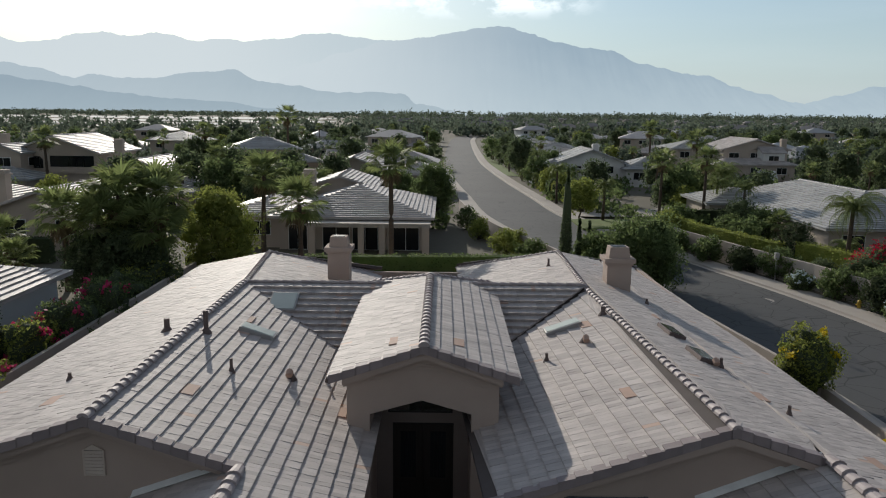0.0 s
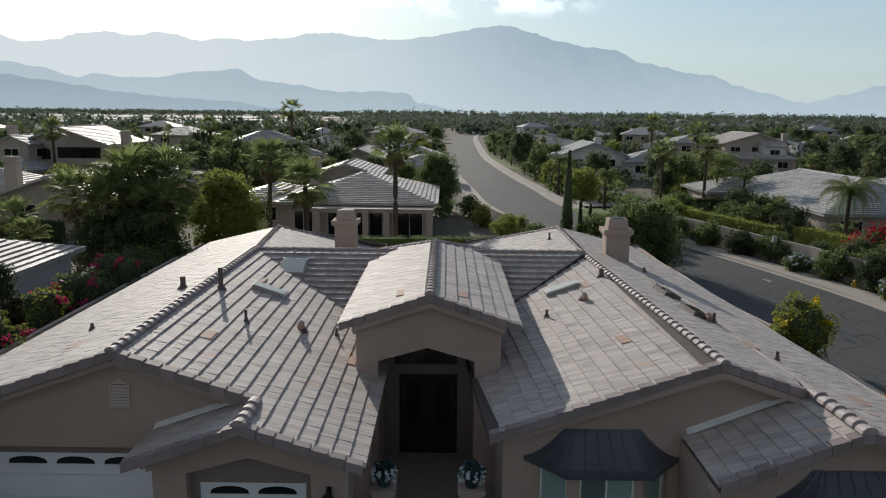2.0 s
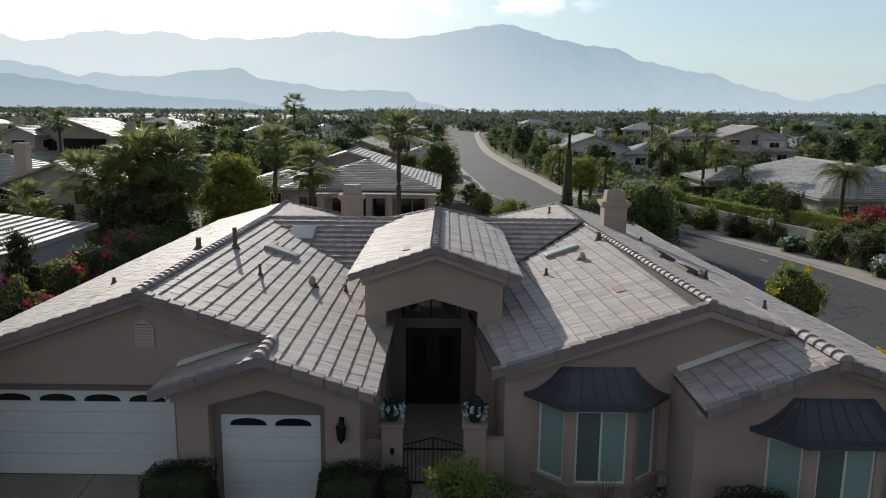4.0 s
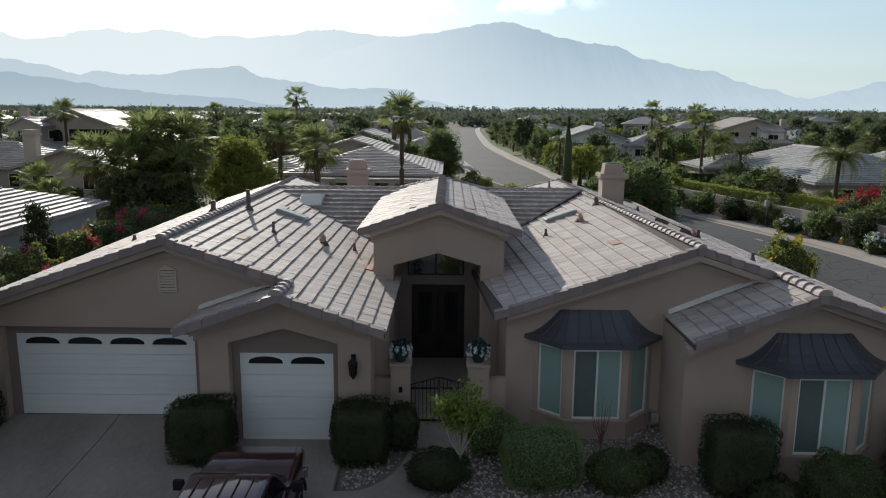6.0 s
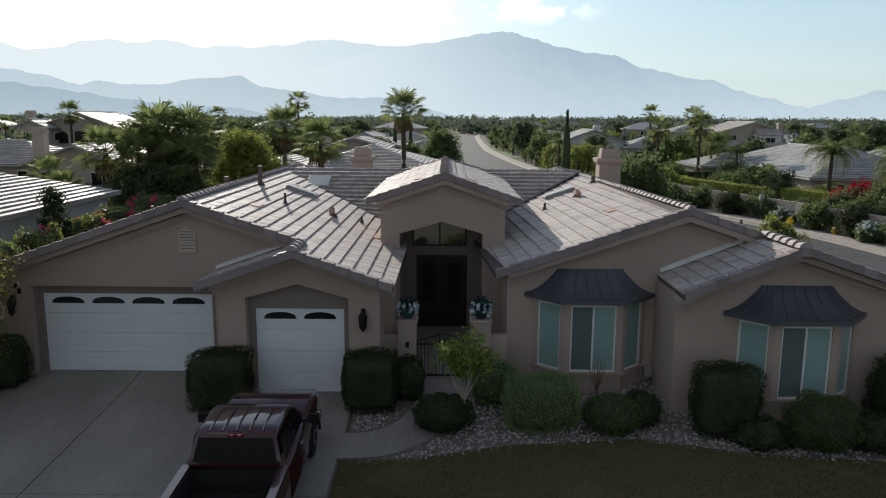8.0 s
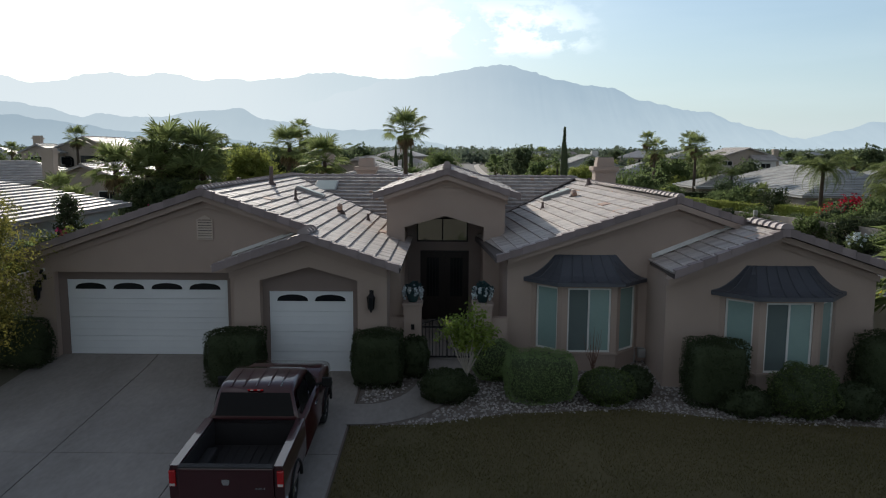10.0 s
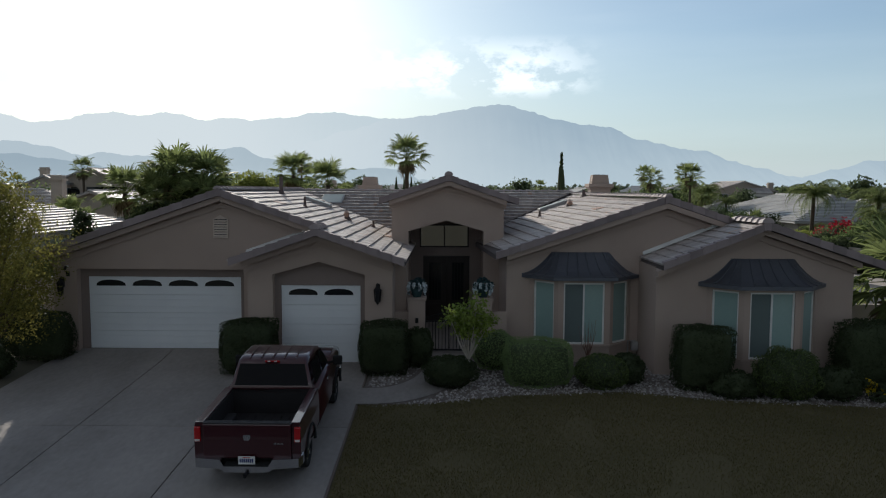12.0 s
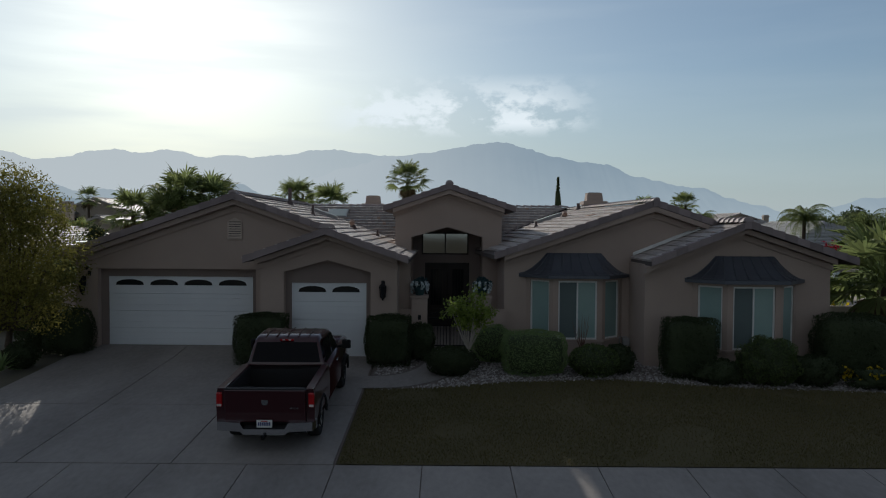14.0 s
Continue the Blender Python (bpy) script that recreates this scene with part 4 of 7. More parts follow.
for row in ((P_LEFT_IN, -5.4, 5.15, 0.42, 0.045), (P_LEFT_IN, -6.75, 7.3, 0.72, 0.075), (P_LEFT_IN, -3.95, 6.0, 0.22, 0.08, True), (P_LEFT_IN, -3.0, 6.6, 0.3, 0.04),
            (P_LEFT, -8.2, 8.0, 0.45, 0.09), (P_LEFT, -9.9, 5.2, 0.25, 0.05), (P_RIGHT_IN, 3.62, 7.55, 0.3, 0.045), (P_RIGHT_IN, 4.9, 8.2, 0.14, 0.08, True),
            (P_RIGHT_IN, 5.85, 10.1, 0.34, 0.075), (P_RIGHT, 8.75, 6.9, 0.34, 0.05), (P_RIGHT, 8.55, 6.95, 0.14, 0.08, True), (P_RIGHT, 9.3, 3.6, 0.3, 0.045),
            (P_REAR_R, 5.4, 20.2, 0.4, 0.05), (P_CROSS, -2.6, 11.6, 0.5, 0.04), (P_RIGHT, 8.7, 15.0, 0.25, 0.05)):
    vent_pipe(*row)
for plane, x, y in ((P_LEFT_IN, -5.95, 3.3), (P_RIGHT_IN, 5.25, 3.8), (P_TOWER_L, -0.85, 5.3), (P_TOWER_R, 0.8, 5.3), (P_LEFT_IN, -6.1, 9.6), (P_RIGHT_IN, 5.2, 9.7), (P_RIGHT, 8.9, 4.6), (P_RIGHT, 8.2, 12.4), (P_RIGHT, 10.4, 1.6), (P_CROSS, -3.3, 12.7), (P_CROSS, 2.5, 12.5), (P_LEFT, -9.3, 3.2), (P_LEFT_IN, -2.4, 4.9), (P_CROSS, -2.3, 10.6), (P_CROSS, 2.2, 10.7)):
    pt = part("replacement_tile", Geo().box(-0.32, 0.32, -0.2, 0.2, 0.0, 0.058), PATCH, roof, "newer terracotta-coloured tile", bevel=0.008)
    pt.matrix_world = on_roof(plane, x, y) @ pose(0, 0, 0, -8, 0, 0)


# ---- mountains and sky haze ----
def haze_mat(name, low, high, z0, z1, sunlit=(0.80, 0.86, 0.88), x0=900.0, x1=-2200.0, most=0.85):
    """Far hills dissolved in haze, painted into the emission: paler towards the valley."""
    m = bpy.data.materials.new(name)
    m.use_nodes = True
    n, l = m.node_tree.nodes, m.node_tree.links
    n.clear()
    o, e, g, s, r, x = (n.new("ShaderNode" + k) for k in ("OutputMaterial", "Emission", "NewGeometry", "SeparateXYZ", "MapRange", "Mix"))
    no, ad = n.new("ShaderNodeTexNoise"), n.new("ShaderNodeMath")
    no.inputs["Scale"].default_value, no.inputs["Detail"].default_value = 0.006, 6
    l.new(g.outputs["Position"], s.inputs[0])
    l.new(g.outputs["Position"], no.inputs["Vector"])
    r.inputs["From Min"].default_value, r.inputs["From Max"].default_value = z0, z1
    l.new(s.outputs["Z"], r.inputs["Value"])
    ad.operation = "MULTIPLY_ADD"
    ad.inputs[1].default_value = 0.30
    # light and shade of the slopes, painted in from the normal's x
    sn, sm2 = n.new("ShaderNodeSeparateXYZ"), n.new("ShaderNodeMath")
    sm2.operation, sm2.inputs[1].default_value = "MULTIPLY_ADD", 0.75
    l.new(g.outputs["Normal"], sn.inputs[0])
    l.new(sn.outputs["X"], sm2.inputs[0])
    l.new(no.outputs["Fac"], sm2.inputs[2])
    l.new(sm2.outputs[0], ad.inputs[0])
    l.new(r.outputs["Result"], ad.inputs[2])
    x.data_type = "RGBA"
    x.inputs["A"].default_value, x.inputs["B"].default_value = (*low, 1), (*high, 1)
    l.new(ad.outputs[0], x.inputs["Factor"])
    # glow of the haze painted in towards the sun's side
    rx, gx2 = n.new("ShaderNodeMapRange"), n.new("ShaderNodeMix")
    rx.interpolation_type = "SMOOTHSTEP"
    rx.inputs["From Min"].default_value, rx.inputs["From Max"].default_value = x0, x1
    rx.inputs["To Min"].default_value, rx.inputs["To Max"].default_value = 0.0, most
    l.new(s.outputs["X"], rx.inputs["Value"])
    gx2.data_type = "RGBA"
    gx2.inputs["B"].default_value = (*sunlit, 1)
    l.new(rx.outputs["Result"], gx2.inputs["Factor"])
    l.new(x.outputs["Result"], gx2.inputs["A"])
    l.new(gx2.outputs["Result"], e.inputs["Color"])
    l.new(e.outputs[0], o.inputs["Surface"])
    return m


def mountain(name, dist, ctrl, depth, material, label, rough, seed):
    """A range of hills: a crest line with spurs falling towards the valley. ctrl: (bearing across, height) at that distance."""
    g = Geo()
    cols, rows = 520, 16
    xs = lin(ctrl[0][0], ctrl[-1][0], cols)
    for j in range(rows + 1):
        k = j / rows
        for x in xs:
            for (xa, za), (xb, zb) in zip(ctrl, ctrl[1:]):
                if xa <= x <= xb:
                    t = (x - xa) / (xb - xa)
                    t = t * t * (3 - 2 * t)
                    z = za + (zb - za) * t
                    break
            p = Vector((x / 160, k * 2.0, seed))
            spur = noise.fractal(p, 0.8, 2.1, 7) * rough * 1.3
            crest = noise.fractal(Vector((x / 75, seed, 0)), 0.75, 2.1, 8) * rough * 0.42
            h = (z + crest) * (1 - k) ** 1.15 + spur * math.sin(math.pi * min(k * 1.1, 1)) * 1.2
            g.v.append((x, dist - depth * k + spur * 2 * k, max(h, -5) - 3))
    n = cols + 1
    for j in range(rows):
        for i in range(cols):
            a = j * n + i
            g.f.append((a, a + 1, a + n + 1, a + n))
    return tagged(new(name, g.mesh(name, material, smooth=True)), label, "mountain range", kind="structure")


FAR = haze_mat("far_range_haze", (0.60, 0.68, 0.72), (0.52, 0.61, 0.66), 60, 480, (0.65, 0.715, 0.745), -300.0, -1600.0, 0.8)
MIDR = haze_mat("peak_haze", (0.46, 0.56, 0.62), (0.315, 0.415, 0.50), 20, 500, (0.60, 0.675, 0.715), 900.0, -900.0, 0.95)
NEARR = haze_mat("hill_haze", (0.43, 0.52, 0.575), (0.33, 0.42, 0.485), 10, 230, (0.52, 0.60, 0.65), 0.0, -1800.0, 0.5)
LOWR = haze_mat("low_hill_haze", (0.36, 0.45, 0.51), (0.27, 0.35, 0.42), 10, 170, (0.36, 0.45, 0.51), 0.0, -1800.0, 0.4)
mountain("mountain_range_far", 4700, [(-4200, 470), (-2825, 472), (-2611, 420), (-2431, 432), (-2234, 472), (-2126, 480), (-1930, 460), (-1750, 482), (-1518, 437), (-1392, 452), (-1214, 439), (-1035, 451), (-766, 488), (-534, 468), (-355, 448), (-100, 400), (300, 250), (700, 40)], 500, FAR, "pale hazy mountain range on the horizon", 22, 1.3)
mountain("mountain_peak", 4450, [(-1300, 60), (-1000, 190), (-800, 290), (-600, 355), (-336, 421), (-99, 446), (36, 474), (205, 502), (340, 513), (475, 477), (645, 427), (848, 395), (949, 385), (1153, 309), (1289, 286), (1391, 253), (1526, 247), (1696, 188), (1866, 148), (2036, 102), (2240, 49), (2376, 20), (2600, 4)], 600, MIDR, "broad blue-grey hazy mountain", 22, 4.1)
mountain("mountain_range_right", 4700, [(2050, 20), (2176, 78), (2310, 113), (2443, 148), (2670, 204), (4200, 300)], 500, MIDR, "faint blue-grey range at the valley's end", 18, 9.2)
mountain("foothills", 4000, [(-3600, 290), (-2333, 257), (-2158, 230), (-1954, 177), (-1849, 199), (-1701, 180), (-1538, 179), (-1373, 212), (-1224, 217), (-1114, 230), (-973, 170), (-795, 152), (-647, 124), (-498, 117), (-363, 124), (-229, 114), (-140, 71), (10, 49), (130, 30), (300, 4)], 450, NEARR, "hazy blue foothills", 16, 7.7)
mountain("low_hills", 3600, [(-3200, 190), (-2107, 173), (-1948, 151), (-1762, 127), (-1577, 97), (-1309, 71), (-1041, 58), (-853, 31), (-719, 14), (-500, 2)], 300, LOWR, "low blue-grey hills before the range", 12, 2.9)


# ---- plants ----
def leaves(g, rng, pts, size, flat=0.0, aspect=0.5):
    """One small pointed leaf at each point."""
    for p in pts:
        d = Vector((rng.gauss(0, 1), rng.gauss(0, 1), rng.gauss(0, 1) * (1 - flat) + 0.2)).normalized()
        e = d.cross(Vector((rng.gauss(0, 1), rng.gauss(0, 1), rng.gauss(0, 1)))).normalized()
        s = size * rng.uniform(0.6, 1.4)
        p = Vector(p)
        g.face(p - d * s * 0.5, p + e * s * aspect * 0.5, p + d * s * 0.5, p - e * s * aspect * 0.5)


def blob_points(rng, n, rx, ry, rz, lump=0.25, seed=0.0, shell=0.7, low=-1.0, freq=1.7):
    """Points near the surface of a lumpy rounded body."""
    out = []
    while len(out) < n:
        d = Vector((rng.gauss(0, 1), rng.gauss(0, 1), rng.gauss(0, 1))).normalized()
        if d.z < low:
            continue
        k = 1 + lump * noise.noise(d * freq + Vector((seed, 0, 0))) * 2
        r = k * (shell + (1 - shell) * rng.random() ** 0.4)
        out.append((d.x * rx * r, d.y * ry * r, d.z * rz * r))
    return out


def core(rx, ry, rz, z, seed, lump=0.25, k=0.8, freq=1.7, nu=18, nv=10):
    g = Geo()
    for j in range(nv + 1):
        th = math.pi * j / nv
        for i in range(nu):
            ph = 2 * math.pi * i / nu
            d = Vector((math.sin(th) * math.cos(ph), math.sin(th) * math.sin(ph), math.cos(th)))
            r = k * (1 + lump * noise.noise(d * freq + Vector((seed, 0, 0))) * 2)
            g.v.append((d.x * rx * r, d.y * ry * r, z + d.z * rz * r))
    for j in range(nv):
        for i in range(nu):
            a, b = j * nu + i, j * nu + (i + 1) % nu
            g.f.append((a, a + nu, b + nu, b))
    return g


def shrub(m, rx, ry, h, n, size, leaf_mat, label, seed, lump=0.12, name="shrub", square=0.0, group="", flowers=None, freq=2.2):
    """A rounded or clipped shrub: stems, dark green core and a skin of leaves."""
    rng = random.Random(seed)
    t = thing(name, label, "shrub", m, group)
    stem = Geo()
    for k in range(5):
        a = 2 * math.pi * k / 5
        stem.tube([(0.05 * math.cos(a), 0.05 * math.sin(a), -0.1), (rx * 0.4 * math.cos(a), ry * 0.4 * math.sin(a), h * 0.5)], [0.035, 0.015], 5)
    part("stem", stem, BARK, t)

    def shape(p):
        x, y, z = p
        if square:
            mx = max(abs(x) / rx, abs(y) / ry, abs(z) / (h / 2), 1e-6)
            r = math.sqrt((x / rx) ** 2 + (y / ry) ** 2 + (z / (h / 2)) ** 2)
            k = 1 + square * (r / mx - 1)
            x, y, z = x * k, y * k, z * k
        return (x, y, z + h / 2)

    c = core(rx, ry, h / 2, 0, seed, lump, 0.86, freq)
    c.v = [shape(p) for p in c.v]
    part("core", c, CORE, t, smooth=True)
    g = Geo()
    leaves(g, rng, [shape(p) for p in blob_points(rng, n, rx, ry, h / 2, lump, seed, 0.84, -1.0, freq)], size)
    part("foliage", g, leaf_mat, t)
    if flowers:
        g = Geo()
        pts = [shape(p) for p in blob_points(rng, flowers[1], rx * 1.04, ry * 1.04, h / 2 * 1.04, lump, seed, 0.9, 0.0, freq)]
        centres = [pts[rng.randrange(len(pts))] for _ in range(flowers[2])]
        pts = [tuple(Vector(c2) + Vector((rng.gauss(0, 1), rng.gauss(0, 1), rng.gauss(0, 1))) * flowers[3]) for c2 in centres for _ in range(flowers[1] // flowers[2])]
        leaves(g, rng, pts, size * 1.2, aspect=0.9)
        part("blossom", g, flowers[0], t, kind="stuff")
    return t


def tree(m, h, r, n, size, leaf_mat, label, seed, trunk=0.35, name="tree", clumps=14, tall=0.8, bark=BARK, bare=0.0, thick=0.14):
    """A tree with limbs and a crown of many leaf clumps with gaps."""
    rng = random.Random(seed)
    t = thing(name, label, "tree", m)
    g, g2, cg = Geo(), Geo(), Geo()
    th = h * trunk
    bend = [(0, 0, -0.2), (rng.uniform(-0.1, 0.1) * r, rng.uniform(-0.1, 0.1) * r, th * 0.6), (rng.uniform(-0.15, 0.15) * r, rng.uniform(-0.15, 0.15) * r, th)]
    g.tube(bend, [thick, thick * 0.75, thick * 0.6], 8)
    for k in range(clumps):
        a = 2 * math.pi * (k * 0.618)
        q = (k + 0.5) / clumps
        rad = r * (0.35 + 0.5 * math.sin(math.pi * min(1, q * 0.9 + 0.15))) * rng.uniform(0.7, 1.05)
        cz = th + (h - th) * (0.12 + 0.80 * q)
        c = Vector((math.cos(a) * rad * 0.8, math.sin(a) * rad * 0.8, cz))
        g.tube([bend[-1], tuple((Vector(bend[-1]) + c) / 2 + Vector((0, 0, -0.06 * h))), tuple(c)], [thick * 0.4, thick * 0.22, thick * 0.08], 5)
        cr = r * rng.uniform(0.34, 0.52)
        pts = [tuple(c + Vector(p)) for p in blob_points(rng, n // clumps, cr, cr, cr * tall, 0.3, seed + k, 0.45)]
        leaves(g2, rng, pts, size)
        if not bare:
            cc = core(cr * 0.55, cr * 0.55, cr * 0.55 * tall, 0, seed + k, 0.3, nu=8, nv=5)
            i = len(cg.v)
            cg.v += [tuple(Vector(v) + c) for v in cc.v]
            cg.f += [tuple(i + j for j in f) for f in cc.f]
    part("trunk", g, bark, t, smooth=True)
    crown = part("crown", g2, leaf_mat, t)
    if not bare:
        part("inner_crown", cg, leaf_mat, crown, smooth=True)
    return t


def fan_palm(m, h, label, seed, crown=1.9, fronds=30, skirt=5, trunk=0.17, name="fan_palm"):
    """A fan palm: slim ringed trunk, long stalks with split fans whose tips hang, and a few dry fronds below."""
    rng = random.Random(seed)
    t = thing(name, label, "palm tree", m)
    lean = rng.uniform(-0.25, 0.25)
    pts, rad = [], []
    for k in range(19):
        q = k / 18
        pts.append((lean * q * q, 0.1 * math.sin(3 * q), -0.2 + (h + 0.2) * q))
        rad.append(trunk * (1.25 - 0.4 * q) * (1.0 + 0.09 * (k % 2)))
    part("trunk", Geo().tube(pts, rad, 10), BARK, t, smooth=True)
    top = Vector(pts[-1])
    live, dry = Geo(), Geo()
    for k in range(fronds + skirt):
        is_dry = k >= fronds
        a = 2 * math.pi * k * 0.618 + rng.uniform(-0.35, 0.35)
        q = min(k / fronds, 1.0)
        el = rng.uniform(-1.2, -0.85) if is_dry else 1.45 - 1.95 * q ** 1.05 + rng.uniform(-0.2, 0.2)
        hd = Vector((math.cos(a), math.sin(a), 0))
        up0 = Vector((0, 0, 1))
        d = hd * math.cos(el) + up0 * math.sin(el)
        stem_l = crown * (0.35 if is_dry else 0.55) * rng.uniform(0.8, 1.15)
        mid = top + d * stem_l * 0.55
        el2 = el - 0.20
        d2 = hd * math.cos(el2) + up0 * math.sin(el2)
        base = mid + d2 * stem_l * 0.45
        g = dry if is_dry else live
        g.tube([top, mid, base], [0.028, 0.02, 0.014], 3)
        side = hd.cross(up0).normalized()
        el3 = el2 - 0.12
        d3 = hd * math.cos(el3) + up0 * math.sin(el3)
        upv = side.cross(d3).normalized()
        twist = rng.uniform(-0.5, 0.5)
        side2 = side * math.cos(twist) + upv * math.sin(twist)
        upv2 = side2.cross(d3).normalized()
        blades = 15
        for b in range(blades):
            f = (b + 0.5) / blades * 2 - 1
            ang = f * 1.7
            bd = (d3 * math.cos(ang) + side2 * math.sin(ang) + upv2 * (0.10 - 0.25 * f * f)).normalized()
            ln = crown * 0.56 * (1 - 0.30 * abs(f)) * rng.uniform(0.8, 1.12)
            wd = bd.cross(upv2).normalized() * crown * 0.030
            p1 = base + bd * ln * 0.55
            p2 = p1 + (bd + Vector((0, 0, -0.2))).normalized() * ln * 0.25
            p3 = p2 + (bd + Vector((0, 0, -rng.uniform(0.2, 1.1)))).normalized() * ln * rng.uniform(0.2, 0.32)
            g.face(base, p1 + wd, p2 + wd * 0.6, p3, p2 - wd * 0.6, p1 - wd)
    part("crown", live, LEAF_PALM, t)
    if skirt:
        part("dry_fronds", dry, LEAF_DRY, t, "hanging dry brown fronds")
    return t


def feather_palm(m, h, label, seed, length=2.6, fronds=26, name="feather_palm", trunk=0.16):
    """A feather palm: arching fronds with drooping leaflets."""
    rng = random.Random(seed)
    t = thing(name, label, "palm tree", m)
    part("trunk", Geo().tube([(0, 0, -0.2), (0.05, 0.05, h * 0.5), (0.1, 0, h)], [trunk * 1.3, trunk, trunk * 0.9], 10), BARK, t, smooth=True)
    g = Geo()
    top = Vector((0.1, 0, h))
    for k in range(fronds):
        a = 2 * math.pi * k * 0.618 + rng.uniform(-0.2, 0.2)
        el = 1.35 - 1.5 * (k / fronds) + rng.uniform(-0.1, 0.1)
        L = length * rng.uniform(0.85, 1.1)
        hd = Vector((math.cos(a), math.sin(a), 0))
        spine = []
        p, e = top.copy(), el
        for s in range(9):
            spine.append(p.copy())
            p = p + (hd * math.cos(e) + Vector((0, 0, math.sin(e)))) * (L / 8)
            e -= 0.27 + 0.05 * s * 0.4
        g.tube(spine, [0.03 - 0.003 * s for s in range(9)], 3)
        side = hd.cross(Vector((0, 0, 1)))
        for s in range(1, 9):
            for w in range(3):
                c = spine[s - 1].lerp(spine[s], w / 3)
                ll = L * 0.26 * math.sin(math.pi * min(0.95, (s + w / 3) / 9 + 0.12)) * rng.uniform(0.8, 1.2)
                d = (spine[s] - spine[s - 1]).normalized()
                for sg in (1, -1):
                    tip = c + (side * sg * 0.75 + d * 0.5 + Vector((0, 0, -0.55))).normalized() * ll
                    wv = d * 0.035
                    g.face(c - wv, c + wv, tip)
    part("crown", g, LEAF_PALM, t)
    return t


def cypress(m, h, r, label, seed):
    rng = random.Random(seed)
    t = thing("cypress", label, "tree", m)
    part("trunk", Geo().tube([(0, 0, -0.2), (0, 0, h * 0.9)], [0.12, 0.02], 6), BARK, t)
    g = Geo()
    pts = []
    for _ in range(2600):
        z = rng.random() ** 0.9
        rr = r * (0.55 + 0.45 * math.sin(math.pi * min(1, z * 1.2 + 0.2))) * (1 - z ** 3) * rng.uniform(0.7, 1.05)
        a = rng.uniform(0, 6.283)
        pts.append((math.cos(a) * rr, math.sin(a) * rr, 0.15 + z * h))
    leaves(g, rng, pts, 0.24, aspect=0.35)
    part("crown", g, LEAF_DEEP, t)
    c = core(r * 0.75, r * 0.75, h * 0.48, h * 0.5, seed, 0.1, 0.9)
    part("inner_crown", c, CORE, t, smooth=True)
    return t


def hedge(pts, w, h, label, seed, z=0.0, leaf_mat=LEAF_MID, dens=150, size=0.13):
    """A clipped hedge along a line: a solid core under a skin of leaves."""
    rng = random.Random(seed)
    t = thing("hedge", label, "hedge")
    body, g = Geo(), Geo()
    for (xa, ya), (xb, yb) in zip(pts, pts[1:]):
        a, b = Vector((xa, ya, z)), Vector((xb, yb, z))
        d = (b - a).normalized()
        s = Vector((-d.y, d.x, 0))
        L = (b - a).length
        ww, hh = w * 0.42, h - 0.08
        ring = lambda p: [p - s * ww, p + s * ww, p + s * ww * 0.9 + Vector((0, 0, hh)), p - s * ww * 0.9 + Vector((0, 0, hh))]
        body.solid(ring(a)[::-1], ring(b)[::-1])
        ps = []
        for _ in range(int(L * dens)):
            u, k = rng.uniform(-0.1, L + 0.1), rng.random() * (2 * h + w)
            bulge = 0.06 * noise.noise(Vector((u * 0.9, k, seed))) * 2 + rng.uniform(-0.05, 0.03)
            if k < h:
                q = a + d * u - s * (w / 2 + bulge) + Vector((0, 0, k))
            elif k < h + w:
                q = a + d * u + s * (k - h - w / 2) + Vector((0, 0, h + bulge))
            else:
                q = a + d * u + s * (w / 2 + bulge) + Vector((0, 0, k - h - w))
            ps.append(tuple(q))
        leaves(g, rng, ps, size)
    part("core", body, leaf_mat, t)
    part("foliage", g, leaf_mat, t)
    return t


def at(x, y, rz=0.0, s=1.0, sink=0.0):
    return pose(x, y, ground_z(x, y) - 0.05 - sink, 0, 0, rz) @ Matrix.Scale(s, 4)


# ---- front yard ----
def plate(geo, x0, x1, y0, y1, lift, thick=0.08, nx=1, ny=1):
    """A slab that follows the slope of the ground."""
    c = [(x0, y0), (x1, y0), (x1, y1), (x0, y1)]
    return geo.solid([(x, y, ground_z(x, y) + lift - thick) for x, y in c], [(x, y, ground_z(x, y) + lift) for x, y in c])


drive = tagged(new("driveway", draped(Geo(), lambda x, y: (x, y), [-12.35, -2.42], [-9.1, -7, 0.0, 1.16], -0.02).mesh("driveway", STUCCO_SHADE_JOINT)), "broad grey concrete driveway in jointed panels", "driveway", kind="structure")
DRIVE_X, DRIVE_Y = (-12.3, -8.9, -5.75, -2.45), (-9.07, -7.0, -5.2, -2.2, 0.0, 1.14)
for xa, xb in zip(DRIVE_X, DRIVE_X[1:]):
    for ya, yb in ((-9.07, -7.0), (-7.0, -5.2), (-5.2, -2.2), (-2.2, 0.0), (0.0, 1.14)):
        if yb > 0.5 and xb > -6.2:
            xb2 = -6.15
        else:
            xb2 = xb
        joint = 0.012 if ya in (-9.07, -5.2) else 0.0
        part("panel", plate(Geo(), xa + 0.012, xb2 - 0.012, ya + joint, yb - (0.012 if yb == -5.2 else 0.0), 0.012, 0.06), CONCRETE, drive)
walk_way = tagged(new("pavement_front", draped(Geo(), lambda x, y: (x, y), [-45, 13.5], [-10.75, -9.1], -0.02).mesh("pavement_front", STUCCO_SHADE_JOINT)), "grey concrete pavement in front of the lawn", "pavement", kind="structure")
for k in range(33):
    xa = -44.9 + k * 1.77
    part("panel", plate(Geo(), xa + 0.01, min(xa + 1.76, 13.5), -10.74, -9.105, 0.014, 0.06), CONCRETE, walk_way)
g = Geo()
g.box(-45, 13.5, -10.92, -10.77, -1.15, -0.845)
setting("kerb", g, CONCRETE_B, "pale concrete kerb along the front street", "kerb", bevel=0.02)
